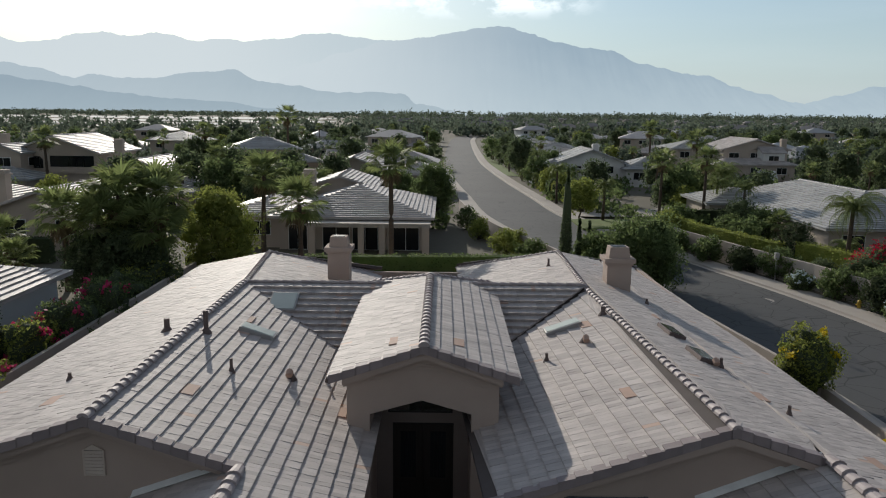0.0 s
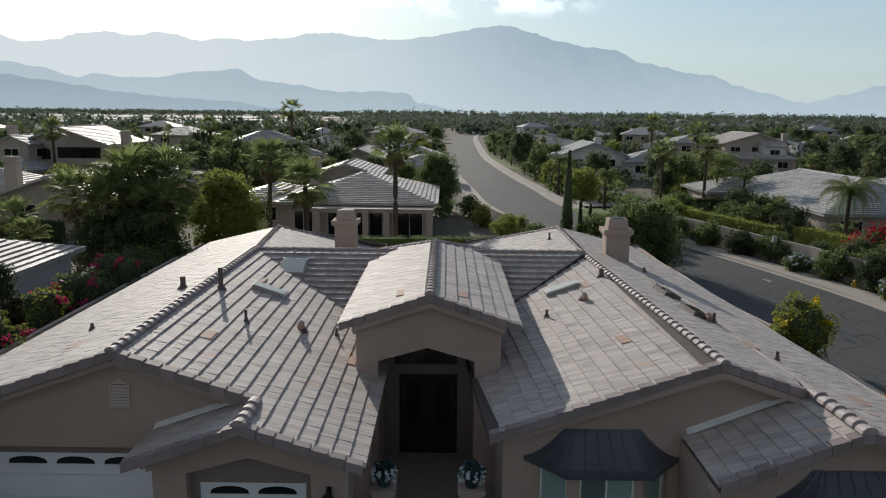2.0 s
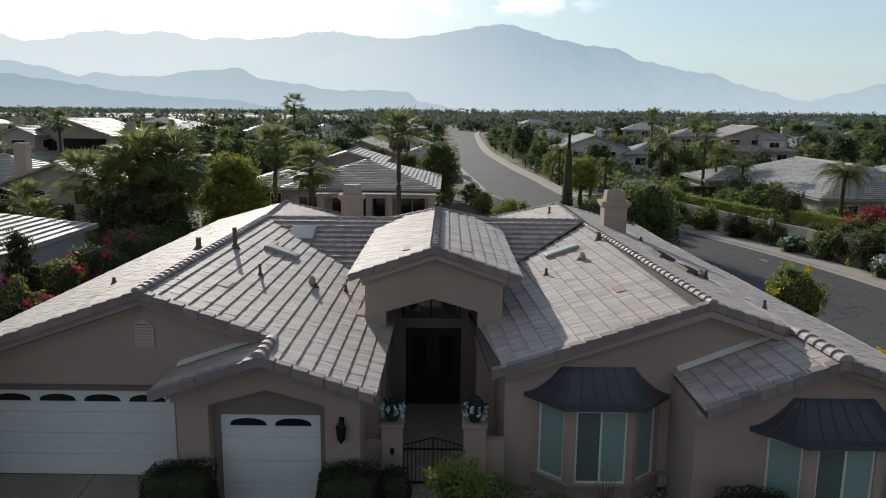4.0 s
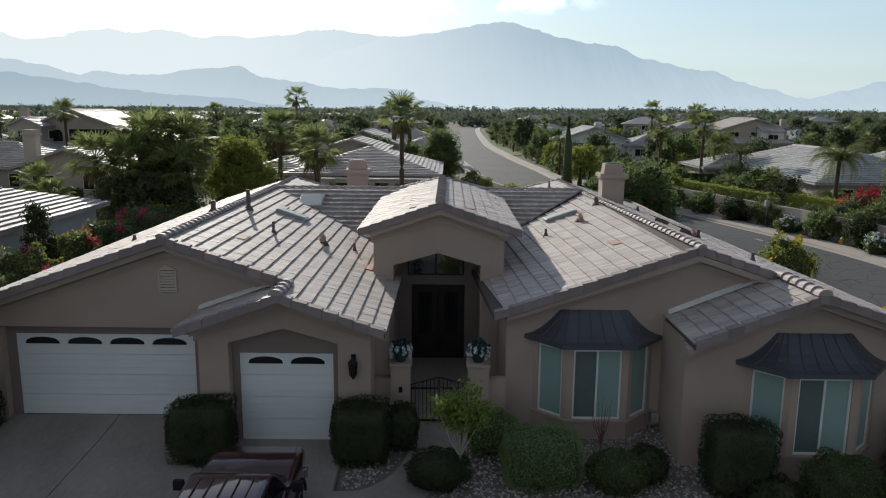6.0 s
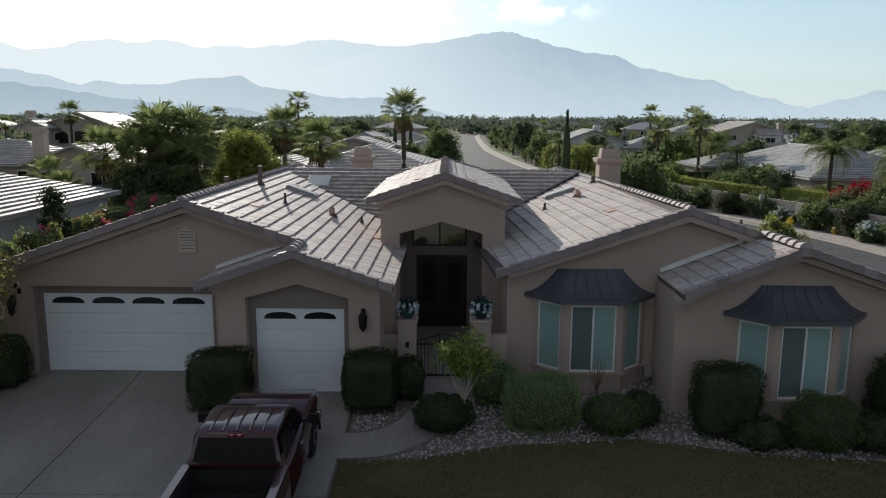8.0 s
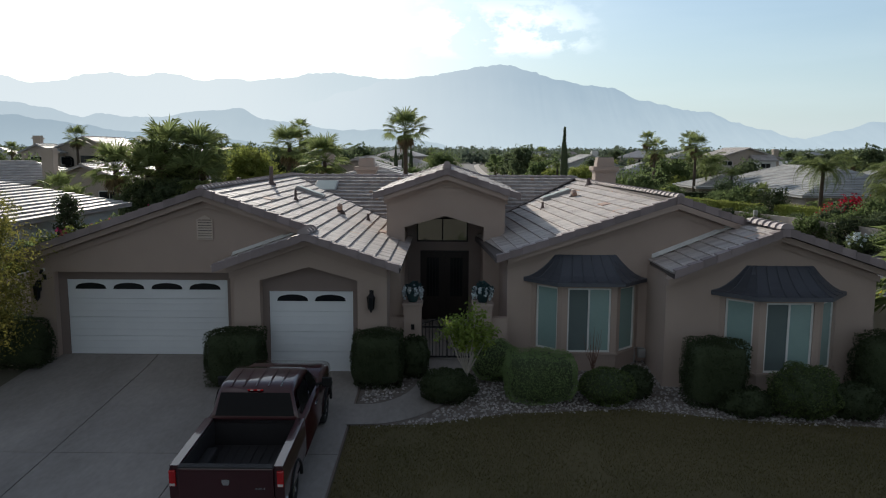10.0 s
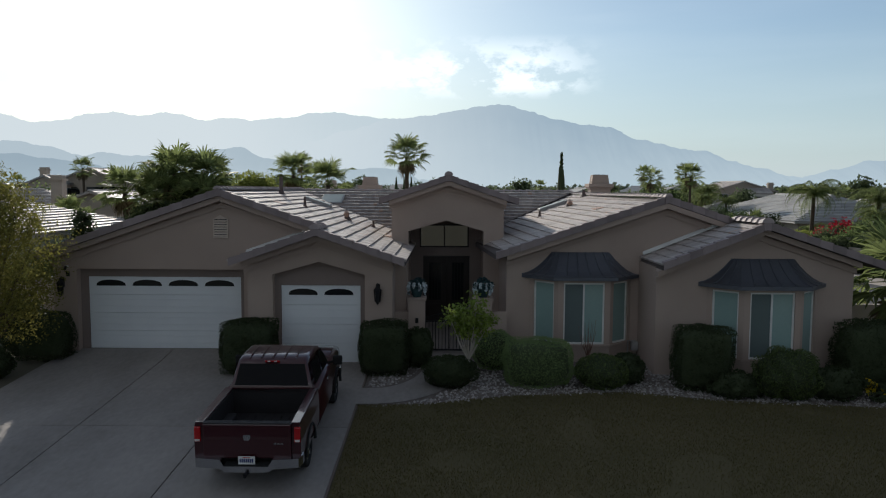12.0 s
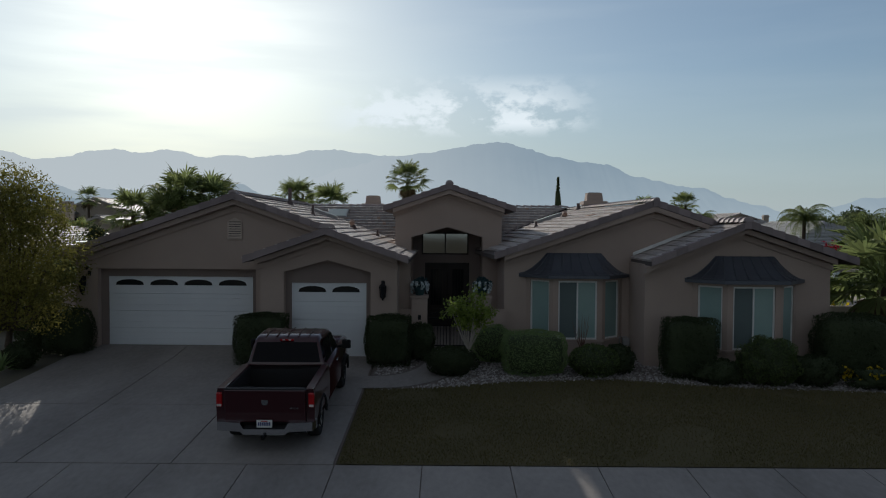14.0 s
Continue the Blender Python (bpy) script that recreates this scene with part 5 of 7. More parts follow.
setting("road_front", draped(Geo(), lambda x, y: (x, y), lin(-60, 60, 20), [-19.5, -13.6, -12.2, -10.93], -0.02), ASPHALT, "dark asphalt street in front of the house", "road")
path_line = curve_pts([(-2.6, -3.05), (-1.5, -2.9), (-0.6, -2.0), (-0.15, -0.6), (-0.1, 0.9)], 5)
setting("garden_path", ribbon(path_line, -0.62, 0.62, 0.03), CONCRETE, "curved grey concrete path to the entry gate", "path")

LAWN_EDGE = ((-2.4, -3.75), (-0.7, -3.65), (1.6, -2.95), (4.9, -2.6), (7.1, -3.25), (9.4, -3.5), (13.4, -3.9))


def lawn_back(x):
    for (xa, ya), (xb, yb) in zip(LAWN_EDGE, LAWN_EDGE[1:]):
        if x <= xb:
            return ya + (yb - ya) * (x - xa) / (xb - xa)
    return -3.9


g = Geo()
lx = lin(-2.38, 13.4, 24)
for xa, xb in zip(lx, lx[1:]):
    for k in range(4):
        q = []
        for x, kk in ((xa, k), (xb, k), (xb, k + 1), (xa, k + 1)):
            y = -9.1 + (lawn_back(x) + 9.1) * kk / 4
            q.append((x, y, ground_z(min(x, 12.4), y) + 0.03))
        g.face(*q)
lawn = setting("lawn", g, GRASSY, "mown olive-green lawn with dry patches", "lawn")
rng = random.Random(5)
g = Geo()
for _ in range(90000):
    x = rng.uniform(-2.36, 13.3)
    y = rng.uniform(-9.1, lawn_back(x))
    if noise.noise(Vector((x * 0.5, y * 0.5, 2.0))) < -0.32 and rng.random() < 0.6:
        continue
    z = ground_z(min(x, 12.4), y) + 0.025
    a, h, w = rng.uniform(0, 6.283), rng.uniform(0.025, 0.065), 0.008
    dx, dy = math.cos(a) * w, math.sin(a) * w
    lx2, ly2 = rng.gauss(0, 0.02), rng.gauss(0, 0.02)
    g.face((x - dx, y - dy, z), (x + dx, y + dy, z), (x + lx2, y + ly2, z + h))
tagged(new("grass", g.mesh("grass", BLADE)), "short olive-green grass blades", "grass", kind="stuff")

g = Geo()
bx = lin(-2.38, 13.4, 24)
for xa, xb in zip(bx, bx[1:]):
    for k in range(4):
        q = []
        for x, kk in ((xa, k), (xb, k), (xb, k + 1), (xa, k + 1)):
            y = lawn_back(x) + (1.1 - lawn_back(x)) * kk / 4
            q.append((x, y, ground_z(min(x, 12.4), y) + 0.012))
        g.face(*q)
setting("gravel_bed", g, GRAVEL, "planting bed of pale grey gravel", "gravel")
rng = random.Random(8)
g = Geo()
for _ in range(9000):
    x = rng.uniform(-2.3, 13.3)
    y = rng.uniform(lawn_back(x) - 0.12, 0.9)
    if min((x - qx) ** 2 + (y - qy) ** 2 for qx, qy in path_line) < 0.55:
        continue
    s = rng.uniform(0.02, 0.055) * (1.5 if rng.random() < 0.06 else 1)
    z = ground_z(min(x, 12.4), y) + 0.015
    a = rng.uniform(0, 6.28)
    c, d = math.cos(a) * s, math.sin(a) * s
    i = len(g.v)
    g.v += [(x + c, y + d, z), (x - d * 0.8, y + c * 0.8, z), (x - c, y - d, z), (x + d * 0.8, y - c * 0.8, z), (x + c * 0.2, y, z + s * 0.9)]
    g.f += [(i, i + 1, i + 4), (i + 1, i + 2, i + 4), (i + 2, i + 3, i + 4), (i + 3, i, i + 4)]
tagged(new("pebbles", g.mesh("pebbles", PEBBLE)), "loose pale grey pebbles", "gravel", kind="stuff")

# entry gate, piers and flower pots
for x0, x1, lab in ((-1.32, -0.80, "tan stucco gate pier"), (0.74, 1.30, "tan stucco gate pier")):
    pier = thing("gate_pier", lab, "gate pier", group="gate piers at the entry")
    part("shaft", Geo().box(x0, x1, 0.5, 1.02, -0.25, 1.70), STUCCO, pier, bevel=0.012)
    part("cap", Geo().box(x0 - 0.04, x1 + 0.04, 0.46, 1.06, 1.70, 1.79), STUCCO_TRIM, pier, bevel=0.015)
    if x0 < 0:
        part("doorbell", Geo().box(x0 + 0.22, x0 + 0.32, 0.47, 0.499, 1.0, 1.16), IRON, pier, bevel=0.006)
for x0, x1 in ((-1.75, -1.32), (1.30, 1.77)):
    setting("wall_court", Geo().box(x0, x1, 0.62, 0.88, -0.25, 1.34), STUCCO, "low tan stucco court wall", "wall", bevel=0.01)
gate = thing("entry_gate", "black wrought-iron double entry gate, shut", "gate")
for xa, xb in ((-0.79, -0.035), (-0.025, 0.73)):
    leaf_frame = part("gate_leaf", Geo().box(xa, xb, 0.74, 0.78, 0.08, 0.13), IRON, gate)
    part("rail", Geo().box(xa, xb, 0.74, 0.78, 1.0, 1.04), IRON, leaf_frame)
    n = 7
    for k in range(n + 1):
        x = xa + 0.015 + (xb - xa - 0.03) * k / n
        top = 1.12 + 0.22 * (1 - abs(x + 0.03) / 0.76)
        part("bar", Geo().tube([(x, 0.76, 0.1), (x, 0.76, top)], [0.012, 0.012], 5), IRON, leaf_frame)
    pts = [(xa + (xb - xa) * k / 6, 0.76, 1.12 + 0.22 * (1 - abs(xa + (xb - xa) * k / 6 + 0.03) / 0.76)) for k in range(7)]
    part("top_rail", Geo().tube(pts, [0.018] * 7, 6), IRON, leaf_frame)


def flower_pot(x, y, z, seed):
    rng = random.Random(seed)
    t = thing("flower_pot", "teal pot with trailing pale blue-white flowers", "potted plant", pose(x, y, z), "pots on the gate piers")
    part("pot", Geo().tube([(0, 0, 0), (0, 0, 0.05), (0, 0, 0.26), (0, 0, 0.3)], [0.12, 0.14, 0.2, 0.21], 14), TEALLEAF, t, smooth=True)
    g = Geo()
    leaves(g, rng, [(p[0], p[1], p[2] + 0.38) for p in blob_points(rng, 420, 0.27, 0.25, 0.2, 0.3, seed, 0.5)], 0.1)
    part("foliage", g, TEALLEAF, t)
    g = Geo()
    for k in range(9):
        a = 2 * math.pi * k / 9 + 0.2
        for q in range(34):
            s = q / 34
            p = (math.cos(a) * (0.24 + 0.05 * math.sin(3 * s)) + rng.gauss(0, 0.02), math.sin(a) * 0.24 + rng.gauss(0, 0.02), 0.46 - 0.40 * s * (0.7 + 0.3 * math.sin(5 * k)))
            leaves(g, rng, [p], 0.085, aspect=0.8)
    part("blossom", g, PALEFLOWER, t, kind="stuff")


flower_pot(-1.06, 0.76, 1.79, 3)
flower_pot(1.02, 0.76, 1.79, 4)

# shrubs of the front bed
CLIP = "dark green clipped box-shaped shrub beside the garage"
shrub(at(-5.9, -0.98), 0.82, 0.56, 1.64, 11000, 0.055, LEAF_DARK, CLIP, 11, 0.05, square=0.75)
shrub(at(-1.95, -0.95), 0.73, 0.54, 1.60, 10000, 0.055, LEAF_DARK, CLIP, 12, 0.05, square=0.75)
shrub(at(-0.95, -0.35), 0.42, 0.45, 1.25, 1800, 0.085, LEAF_DARK, "dark shrub against the court wall", 13, 0.12, square=0.3)
shrub(at(0.0, -2.05), 0.76, 0.65, 0.9, 6000, 0.055, LEAF_DARK, "low dark round shrub by the path", 14, 0.1)
shrub(at(2.45, -1.85), 1.0, 0.82, 1.34, 16000, 0.04, mat("juniper_leaf", (0.22, 0.30, 0.12), (0.17, 0.24, 0.10), 0.7, 2, 9, 0, vary=0.15, leaf=0.25), "pale green clipped dome-shaped shrub", 15, 0.05, square=0.55)
shrub(at(1.35, -0.55), 0.72, 0.6, 1.22, 6500, 0.05, MATS["juniper_leaf"], "pale green rounded shrub behind a larger one", 16, 0.08)
shrub(at(4.2, -2.15), 0.76, 0.7, 0.98, 3600, 0.07, LEAF_MID, "round clipped green shrub on gravel", 17, 0.06)
shrub(at(5.0, -1.75), 0.5, 0.5, 0.92, 1900, 0.08, LEAF_DARK, "dark round shrub on gravel", 18, 0.12)
shrub(at(2.9, -0.35), 0.5, 0.3, 0.6, 900, 0.08, LEAF_DARK, "low dark shrub under the bay window", 28, 0.2)
shrub(at(6.95, -2.2), 0.79, 0.57, 1.84, 11000, 0.055, LEAF_DARK, "tall dark green clipped box-shaped shrub", 19, 0.05, square=0.75)
shrub(at(7.65, -2.85), 0.7, 0.5, 0.72, 2200, 0.08, LEAF_DARK, "low spreading dark shrub", 20, 0.2)
shrub(at(8.95, -2.95), 0.84, 0.74, 1.42, 9000, 0.055, LEAF_MID, "rounded mid-green shrub below the bay window", 21, 0.14)
shrub(at(10.25, -2.85), 0.8, 0.65, 0.88, 3000, 0.08, LEAF_DARK, "low olive-brown shrub in the bed", 22, 0.16)
shrub(at(11.9, -1.9), 1.14, 0.7, 1.93, 11000, 0.06, LEAF_DARK, "dark green clipped hedge block at the house corner", 23, 0.06, square=0.7)
shrub(at(12.2, -3.2), 1.1, 0.5, 0.6, 2400, 0.08, LEAF_DARK, "low bed shrub dotted with orange flowers", 24, 0.25, flowers=(YELLOW, 260, 60, 0.03))
shrub(at(-12.55, 0.2), 0.82, 0.55, 1.55, 9000, 0.055, LEAF_DARK, "dark green clipped shrub at the garage corner", 25, 0.08, square=0.6)
shrub(at(-13.05, -1.6), 0.5, 0.5, 0.85, 1900, 0.08, LEAF_DARK, "low dark round shrub by the driveway", 26, 0.12)
shrub(at(-13.6, 0.6), 0.9, 0.8, 1.9, 3600, 0.09, LEAF_DARK, "dark shrub beside the house wall", 27, 0.15)

# spiky agave beside the driveway
ag = thing("agave", "spiky grey-green agave by the driveway", "plant", at(-13.2, -2.4))
for k in range(30):
    a, e = k * 2.4, 0.2 + 1.2 * (k / 30)
    d = Vector((math.cos(a) * math.cos(e), math.sin(a) * math.cos(e), math.sin(e)))
    s = d.cross(Vector((0, 0, 1))).normalized() * 0.045
    L = 0.75
    g = Geo()
    b0, b1, b2 = Vector((0, 0, 0.12)), d * L * 0.45 + Vector((0, 0, 0.14)), d * L + Vector((0, 0, 0.02))
    g.face(b0 - s * 0.7, b0 + s * 0.7, b1 + s, b1 - s)
    g.face(b1 - s, b1 + s, b2)
    part("leaf", g, MATS["juniper_leaf"], ag)

# sapling with pale stems, and a bare twiggy sapling
sap = thing("sapling", "young tree with pale slender stems and bright green leaves", "tree", at(0.5, -2.0))
g, g2 = Geo(), Geo()
rng = random.Random(31)
tips = []
for k, (dx, dy) in enumerate(((-0.45, 0.0), (0.4, 0.1), (-0.15, 0.3), (0.2, -0.25), (-0.62, -0.15), (0.62, 0.0), (0.0, 0.05), (-0.3, 0.2), (0.3, -0.1))):
    z = 2.15 + 0.28 * math.sin(k * 2.3)
    g.tube([(0, 0, 0.75), (dx * 0.35, dy * 0.35, 1.15), (dx, dy, z)], [0.028, 0.02, 0.006], 6)
    for q in range(5):
        s = 0.52 + 0.48 * q / 5
        c = Vector((dx * s, dy * s, 0.95 + (z - 0.85) * s))
        e = c + Vector((rng.gauss(0, 0.22), rng.gauss(0, 0.22), rng.gauss(0.02, 0.14)))
        g.tube([c, e], [0.008, 0.003], 4)
        tips += [c.lerp(e, rng.random()) + Vector((rng.gauss(0, 0.10), rng.gauss(0, 0.10), rng.gauss(0, 0.08))) for _ in range(60)]
g.tube([(0.05, 0, -0.1), (0.02, 0.0, 0.4), (0, 0, 0.78)], [0.042, 0.036, 0.03], 8)
part("trunk", g, PALEBARK, sap, "pale smooth stems")
leaves(g2, rng, tips, 0.095, aspect=0.55)
part("crown", g2, mat("sapling_leaf", (0.27, 0.34, 0.08), (0.19, 0.26, 0.06), 0.7, 2, 9, 0.0, vary=0.35, leaf=0.45), sap)
twig = thing("bare_sapling", "leafless twiggy sapling in gravel", "tree", at(4.05, -0.75))
g = Geo()
g.tube([(0, 0, -0.1), (0.02, 0, 0.5)], [0.025, 0.018], 6)
for k in range(16):
    a = k * 2.4
    r, z = 0.12 + 0.2 * rng.random(), 1.0 + 0.6 * rng.random()
    g.tube([(0.02, 0, 0.35 + 0.02 * k), (math.cos(a) * r * 0.6, math.sin(a) * r * 0.6, 0.85), (math.cos(a) * r, math.sin(a) * r, z)], [0.011, 0.008, 0.003], 4)
part("twigs", g, mat("red_twig", (0.20, 0.11, 0.08), None, 0.8, 4, 20, 0.2), twig)

# gas meter and hose bib in the corner between the wings
gm = thing("utility_meter", "small grey utility meter on the stucco wall", "meter", pose(5.6, 0.72, 0.0))
part("pipe", Geo().tube([(0, 0, -0.3), (0, 0, 0.45), (0.25, 0, 0.45)], [0.02] * 3, 6), ALU, gm)
part("meter_box", Geo().box(0.1, 0.32, -0.1, 0.08, 0.15, 0.42), ALU, gm, bevel=0.02)

# yellowing tree at the driveway's edge
tree(at(-13.3, -1.6), 5.9, 2.1, 42000, 0.085, mat("olive_leaf", (0.22, 0.20, 0.055), (0.16, 0.165, 0.045), 0.7, 1.2, 9, 0.0, vary=0.35, leaf=0.5), "bushy olive-yellow tree beside the driveway", 41, 0.2, clumps=34, tall=0.9, bare=1.0)


# ---- pickup truck ----
truck = thing("pickup_truck", "dark maroon crew-cab pickup truck parked nose-in on the driveway", "pickup truck",
              pose(-3.98, -5.48, ground_z(-4, -5.48) + 0.012, math.degrees(math.atan2(0.47, 7.0)), 0, 0) @ Matrix.Diagonal((1.02, 1.045, 1.03, 1)))


def loft(geo, sections, close=True):
    """Skin between rings of points of the same length."""
    i, n = len(geo.v), len(sections[0])
    for s in sections:
        geo.v += [tuple(p) for p in s]
    for k in range(len(sections) - 1):
        for j in range(n):
            t = (j + 1) % n
            geo.f.append((i + k * n + j, i + k * n + t, i + (k + 1) * n + t, i + (k + 1) * n + j))
    if close:
        geo.f.append(tuple(range(i + n - 1, i - 1, -1)))
        geo.f.append(tuple(range(i + (len(sections) - 1) * n, i + len(sections) * n)))
    return geo


def hoop(y, hw, z0, z1, r=0.10, crown=0.0):
    """A rounded box section across the truck at y."""
    pts = []
    for cx, cz, a0 in ((hw - r, z0 + r, -90), (hw - r, z1 - r, 0), (-hw + r, z1 - r, 90), (-hw + r, z0 + r, 180)):
        for q in range(4):
            a = radians(a0 + 30 * q)
            x, z = cx + r * math.cos(a), cz + r * math.sin(a)
            pts.append((x, y, z + (crown * (1 - (x / hw) ** 2) if cz > z0 + r + 1e-6 else 0)))
    return pts


# lower body: nose, doors and the bed's flanks
body = Geo()
loft(body, [hoop(2.86, 0.86, 0.62, 1.12, 0.14), hoop(2.72, 0.96, 0.50, 1.24, 0.14), hoop(2.2, 1.0, 0.45, 1.29, 0.12, 0.03), hoop(1.55, 1.0, 0.45, 1.33, 0.12, 0.04), hoop(1.2, 1.0, 0.42, 1.32, 0.1), hoop(-0.75, 1.0, 0.42, 1.30, 0.08)])
part("body", body, CARPAINT, truck, "dark maroon painted body", smooth=True)
hb = Geo()
loft(hb, [hoop(2.70, 0.84, 1.10, 1.25, 0.06, 0.02), hoop(2.3, 0.88, 1.15, 1.31, 0.06, 0.05), hoop(1.35, 0.90, 1.2, 1.37, 0.06, 0.05)])
part("bonnet", hb, CARPAINT, truck, smooth=True)
# cab with raked glass
cab = Geo()
loft(cab, [hoop(1.42, 0.90, 1.2, 1.30, 0.05), hoop(0.62, 0.80, 1.2, 1.86, 0.10, 0.03), hoop(0.35, 0.79, 1.2, 1.90, 0.11, 0.035), hoop(-0.30, 0.78, 1.2, 1.915, 0.11, 0.035), hoop(-0.62, 0.77, 1.2, 1.88, 0.11, 0.035), hoop(-0.80, 0.90, 1.2, 1.32, 0.05)])
cab_ob = part("cab", cab, CARPAINT, truck, smooth=True)
for k in range(5):
    x = -0.5 + 0.25 * k
    part("roof_rib", Geo().tube([(x, 0.35, 1.935 - 0.03 * (x / 0.8) ** 2), (x, -0.3, 1.95 - 0.03 * (x / 0.8) ** 2), (x, -0.6, 1.915 - 0.03 * (x / 0.8) ** 2)], [0.012] * 3, 5), CARPAINT, cab_ob)
part("rear_window", Geo().face((-0.80, -0.792, 1.36), (0.80, -0.792, 1.36), (0.70, -0.655, 1.80), (-0.70, -0.655, 1.80)), TINTED, cab_ob, "dark tinted rear window")
part("windscreen", Geo().face((0.84, 1.39, 1.34), (-0.84, 1.39, 1.34), (-0.72, 0.66, 1.85), (0.72, 0.66, 1.85)), TINTED, cab_ob, "dark windscreen")
for sgn in (1, -1):
    for ya, yb in ((0.95, 0.30), (0.22, -0.55)):
        g = Geo()
        q = [(sgn * 0.915, ya + (0.12 if ya > 0.5 else 0), 1.33), (sgn * 0.915, yb - (0.05 if yb < 0 else 0), 1.33), (sgn * 0.812, yb, 1.78), (sgn * 0.812, ya - (0.28 if ya > 0.5 else 0), 1.78)]
        g.face(*(q if sgn < 0 else q[::-1]))
        part("side_window", g, TINTED, cab_ob)
    part("door_handle", Geo().box(min(sgn * 0.995, sgn * 1.03), max(sgn * 0.995, sgn * 1.03), 0.38, 0.58, 1.10, 1.14), CHROME, cab_ob, bevel=0.01)
    mir = part("mirror", Geo().box(min(sgn * 1.06, sgn * 1.28), max(sgn * 1.06, sgn * 1.28), 0.92, 1.02, 1.28, 1.50), RUBBER, truck, bevel=0.035)
    part("arm", Geo().tube([(sgn * 0.92, 0.98, 1.32), (sgn * 1.10, 0.98, 1.36)], [0.03, 0.03], 6), RUBBER, mir)
bl = part("brake_light", Geo().box(-0.16, 0.16, -0.66, -0.635, 1.835, 1.87), REDLENS, cab_ob, "red high brake light with clear cargo lamps", bevel=0.006)
for x in (-0.07, 0.07):
    part("cargo_lamp", Geo().box(x - 0.028, x + 0.028, -0.664, -0.6605, 1.84, 1.865), CLEARLENS, bl)
# open bed: floor, flanks, tailgate
for sgn in (1, -1):
    g = Geo()
    prof_bed = [(0.99, 0.48), (1.015, 0.62), (1.02, 0.95), (1.0, 1.26), (0.985, 1.30), (0.86, 1.30), (0.845, 1.27), (0.845, 0.72), (0.86, 0.48)]
    loft(g, [[(sgn * x, y, z) for x, z in (prof_bed if sgn > 0 else prof_bed[::-1])] for y in (-2.74, -2.62, -1.5, -0.76)])
    bs = part("bedside", g, CARPAINT, truck)
    part("rail_cap", Geo().box(min(sgn * 0.835, sgn * 1.0), max(sgn * 0.835, sgn * 1.0), -2.74, -0.78, 1.301, 1.316), CARPAINT, bs, "maroon bed rail", bevel=0.008)
    part("inner_liner", Geo().box(min(sgn * 0.82, sgn * 0.844), max(sgn * 0.82, sgn * 0.844), -2.66, -0.8, 0.72, 1.27), BEDLINER, bs)
    part("wheel_tub", Geo().box(min(sgn * 0.6, sgn * 0.82), max(sgn * 0.6, sgn * 0.82), -2.2, -1.3, 0.742, 0.95), BEDLINER, bs, bevel=0.05)
    # wheel arch lips
    for yc in (-1.75, 1.92):
        arc = [(sgn * 1.012, yc + 0.47 * math.cos(math.pi * q / 10), 0.40 + 0.47 * math.sin(math.pi * q / 10)) for q in range(11)]
        part("wheel_arch", Geo().tube(arc, [0.035] * 11, 6), RUBBER, bs)
part("bed_floor", Geo().box(-0.83, 0.83, -2.66, -0.80, 0.69, 0.74), BEDLINER, truck, "black bed liner floor")
for k in range(9):
    x = -0.72 + k * 0.18
    part("floor_rib", Geo().box(x, x + 0.07, -2.62, -0.84, 0.741, 0.756), BEDLINER, truck)
part("bulkhead", Geo().box(-0.85, 0.85, -0.80, -0.765, 0.70, 1.29), BEDLINER, truck)
tg = part("tailgate", Geo().box(-0.84, 0.84, -2.80, -2.67, 0.62, 1.30), CARPAINT, truck, "maroon tailgate with small badges", bevel=0.025)
part("top_cap", Geo().box(-0.83, 0.83, -2.81, -2.665, 1.295, 1.322), BEDLINER, tg, "pale worn tailgate cap", bevel=0.01)
badge = Geo()
badge.solid([(-0.07, -2.815, 1.04), (-0.045, -2.815, 0.985), (0.045, -2.815, 0.985), (0.07, -2.815, 1.04), (0.065, -2.815, 1.09), (-0.065, -2.815, 1.09)][::-1], [(-0.07, -2.802, 1.04), (-0.045, -2.802, 0.985), (0.045, -2.802, 0.985), (0.07, -2.802, 1.04), (0.065, -2.802, 1.09), (-0.065, -2.802, 1.09)][::-1])
part("emblem", badge, CHROME, tg, "plain chrome emblem shape")
txt = bpy.data.curves.new("lettering", "FONT")
txt.body, txt.size, txt.extrude, txt.align_x = "4X4", 0.085, 0.003, "CENTER"
txt.materials.append(CHROME)
tx = new("lettering", txt)
tx.parent = tg
tx.matrix_parent_inverse = Matrix.Identity(4)
tx.matrix_local = pose(0.60, -2.806, 0.90, 90, 0, 0) @ Matrix.Diagonal((1.3, 0.7, 1, 1))
for sgn in (1, -1):
    tl = part("tail_light", Geo().box(min(sgn * 0.89, sgn * 1.012), max(sgn * 0.89, sgn * 1.012), -2.775, -2.70, 0.93, 1.23), REDLENS, truck, "red tail light with clear reversing lens", bevel=0.02)
    part("reversing_lens", Geo().box(min(sgn * 0.905, sgn * 1.0), max(sgn * 0.905, sgn * 1.0), -2.78, -2.774, 0.945, 0.99), CLEARLENS, tl)
bump = Geo()
prof_b = [(-1.03, -2.66), (-0.98, -2.84), (-0.5, -2.91), (-0.42, -2.93), (0.42, -2.93), (0.5, -2.91), (0.98, -2.84), (1.03, -2.66)]
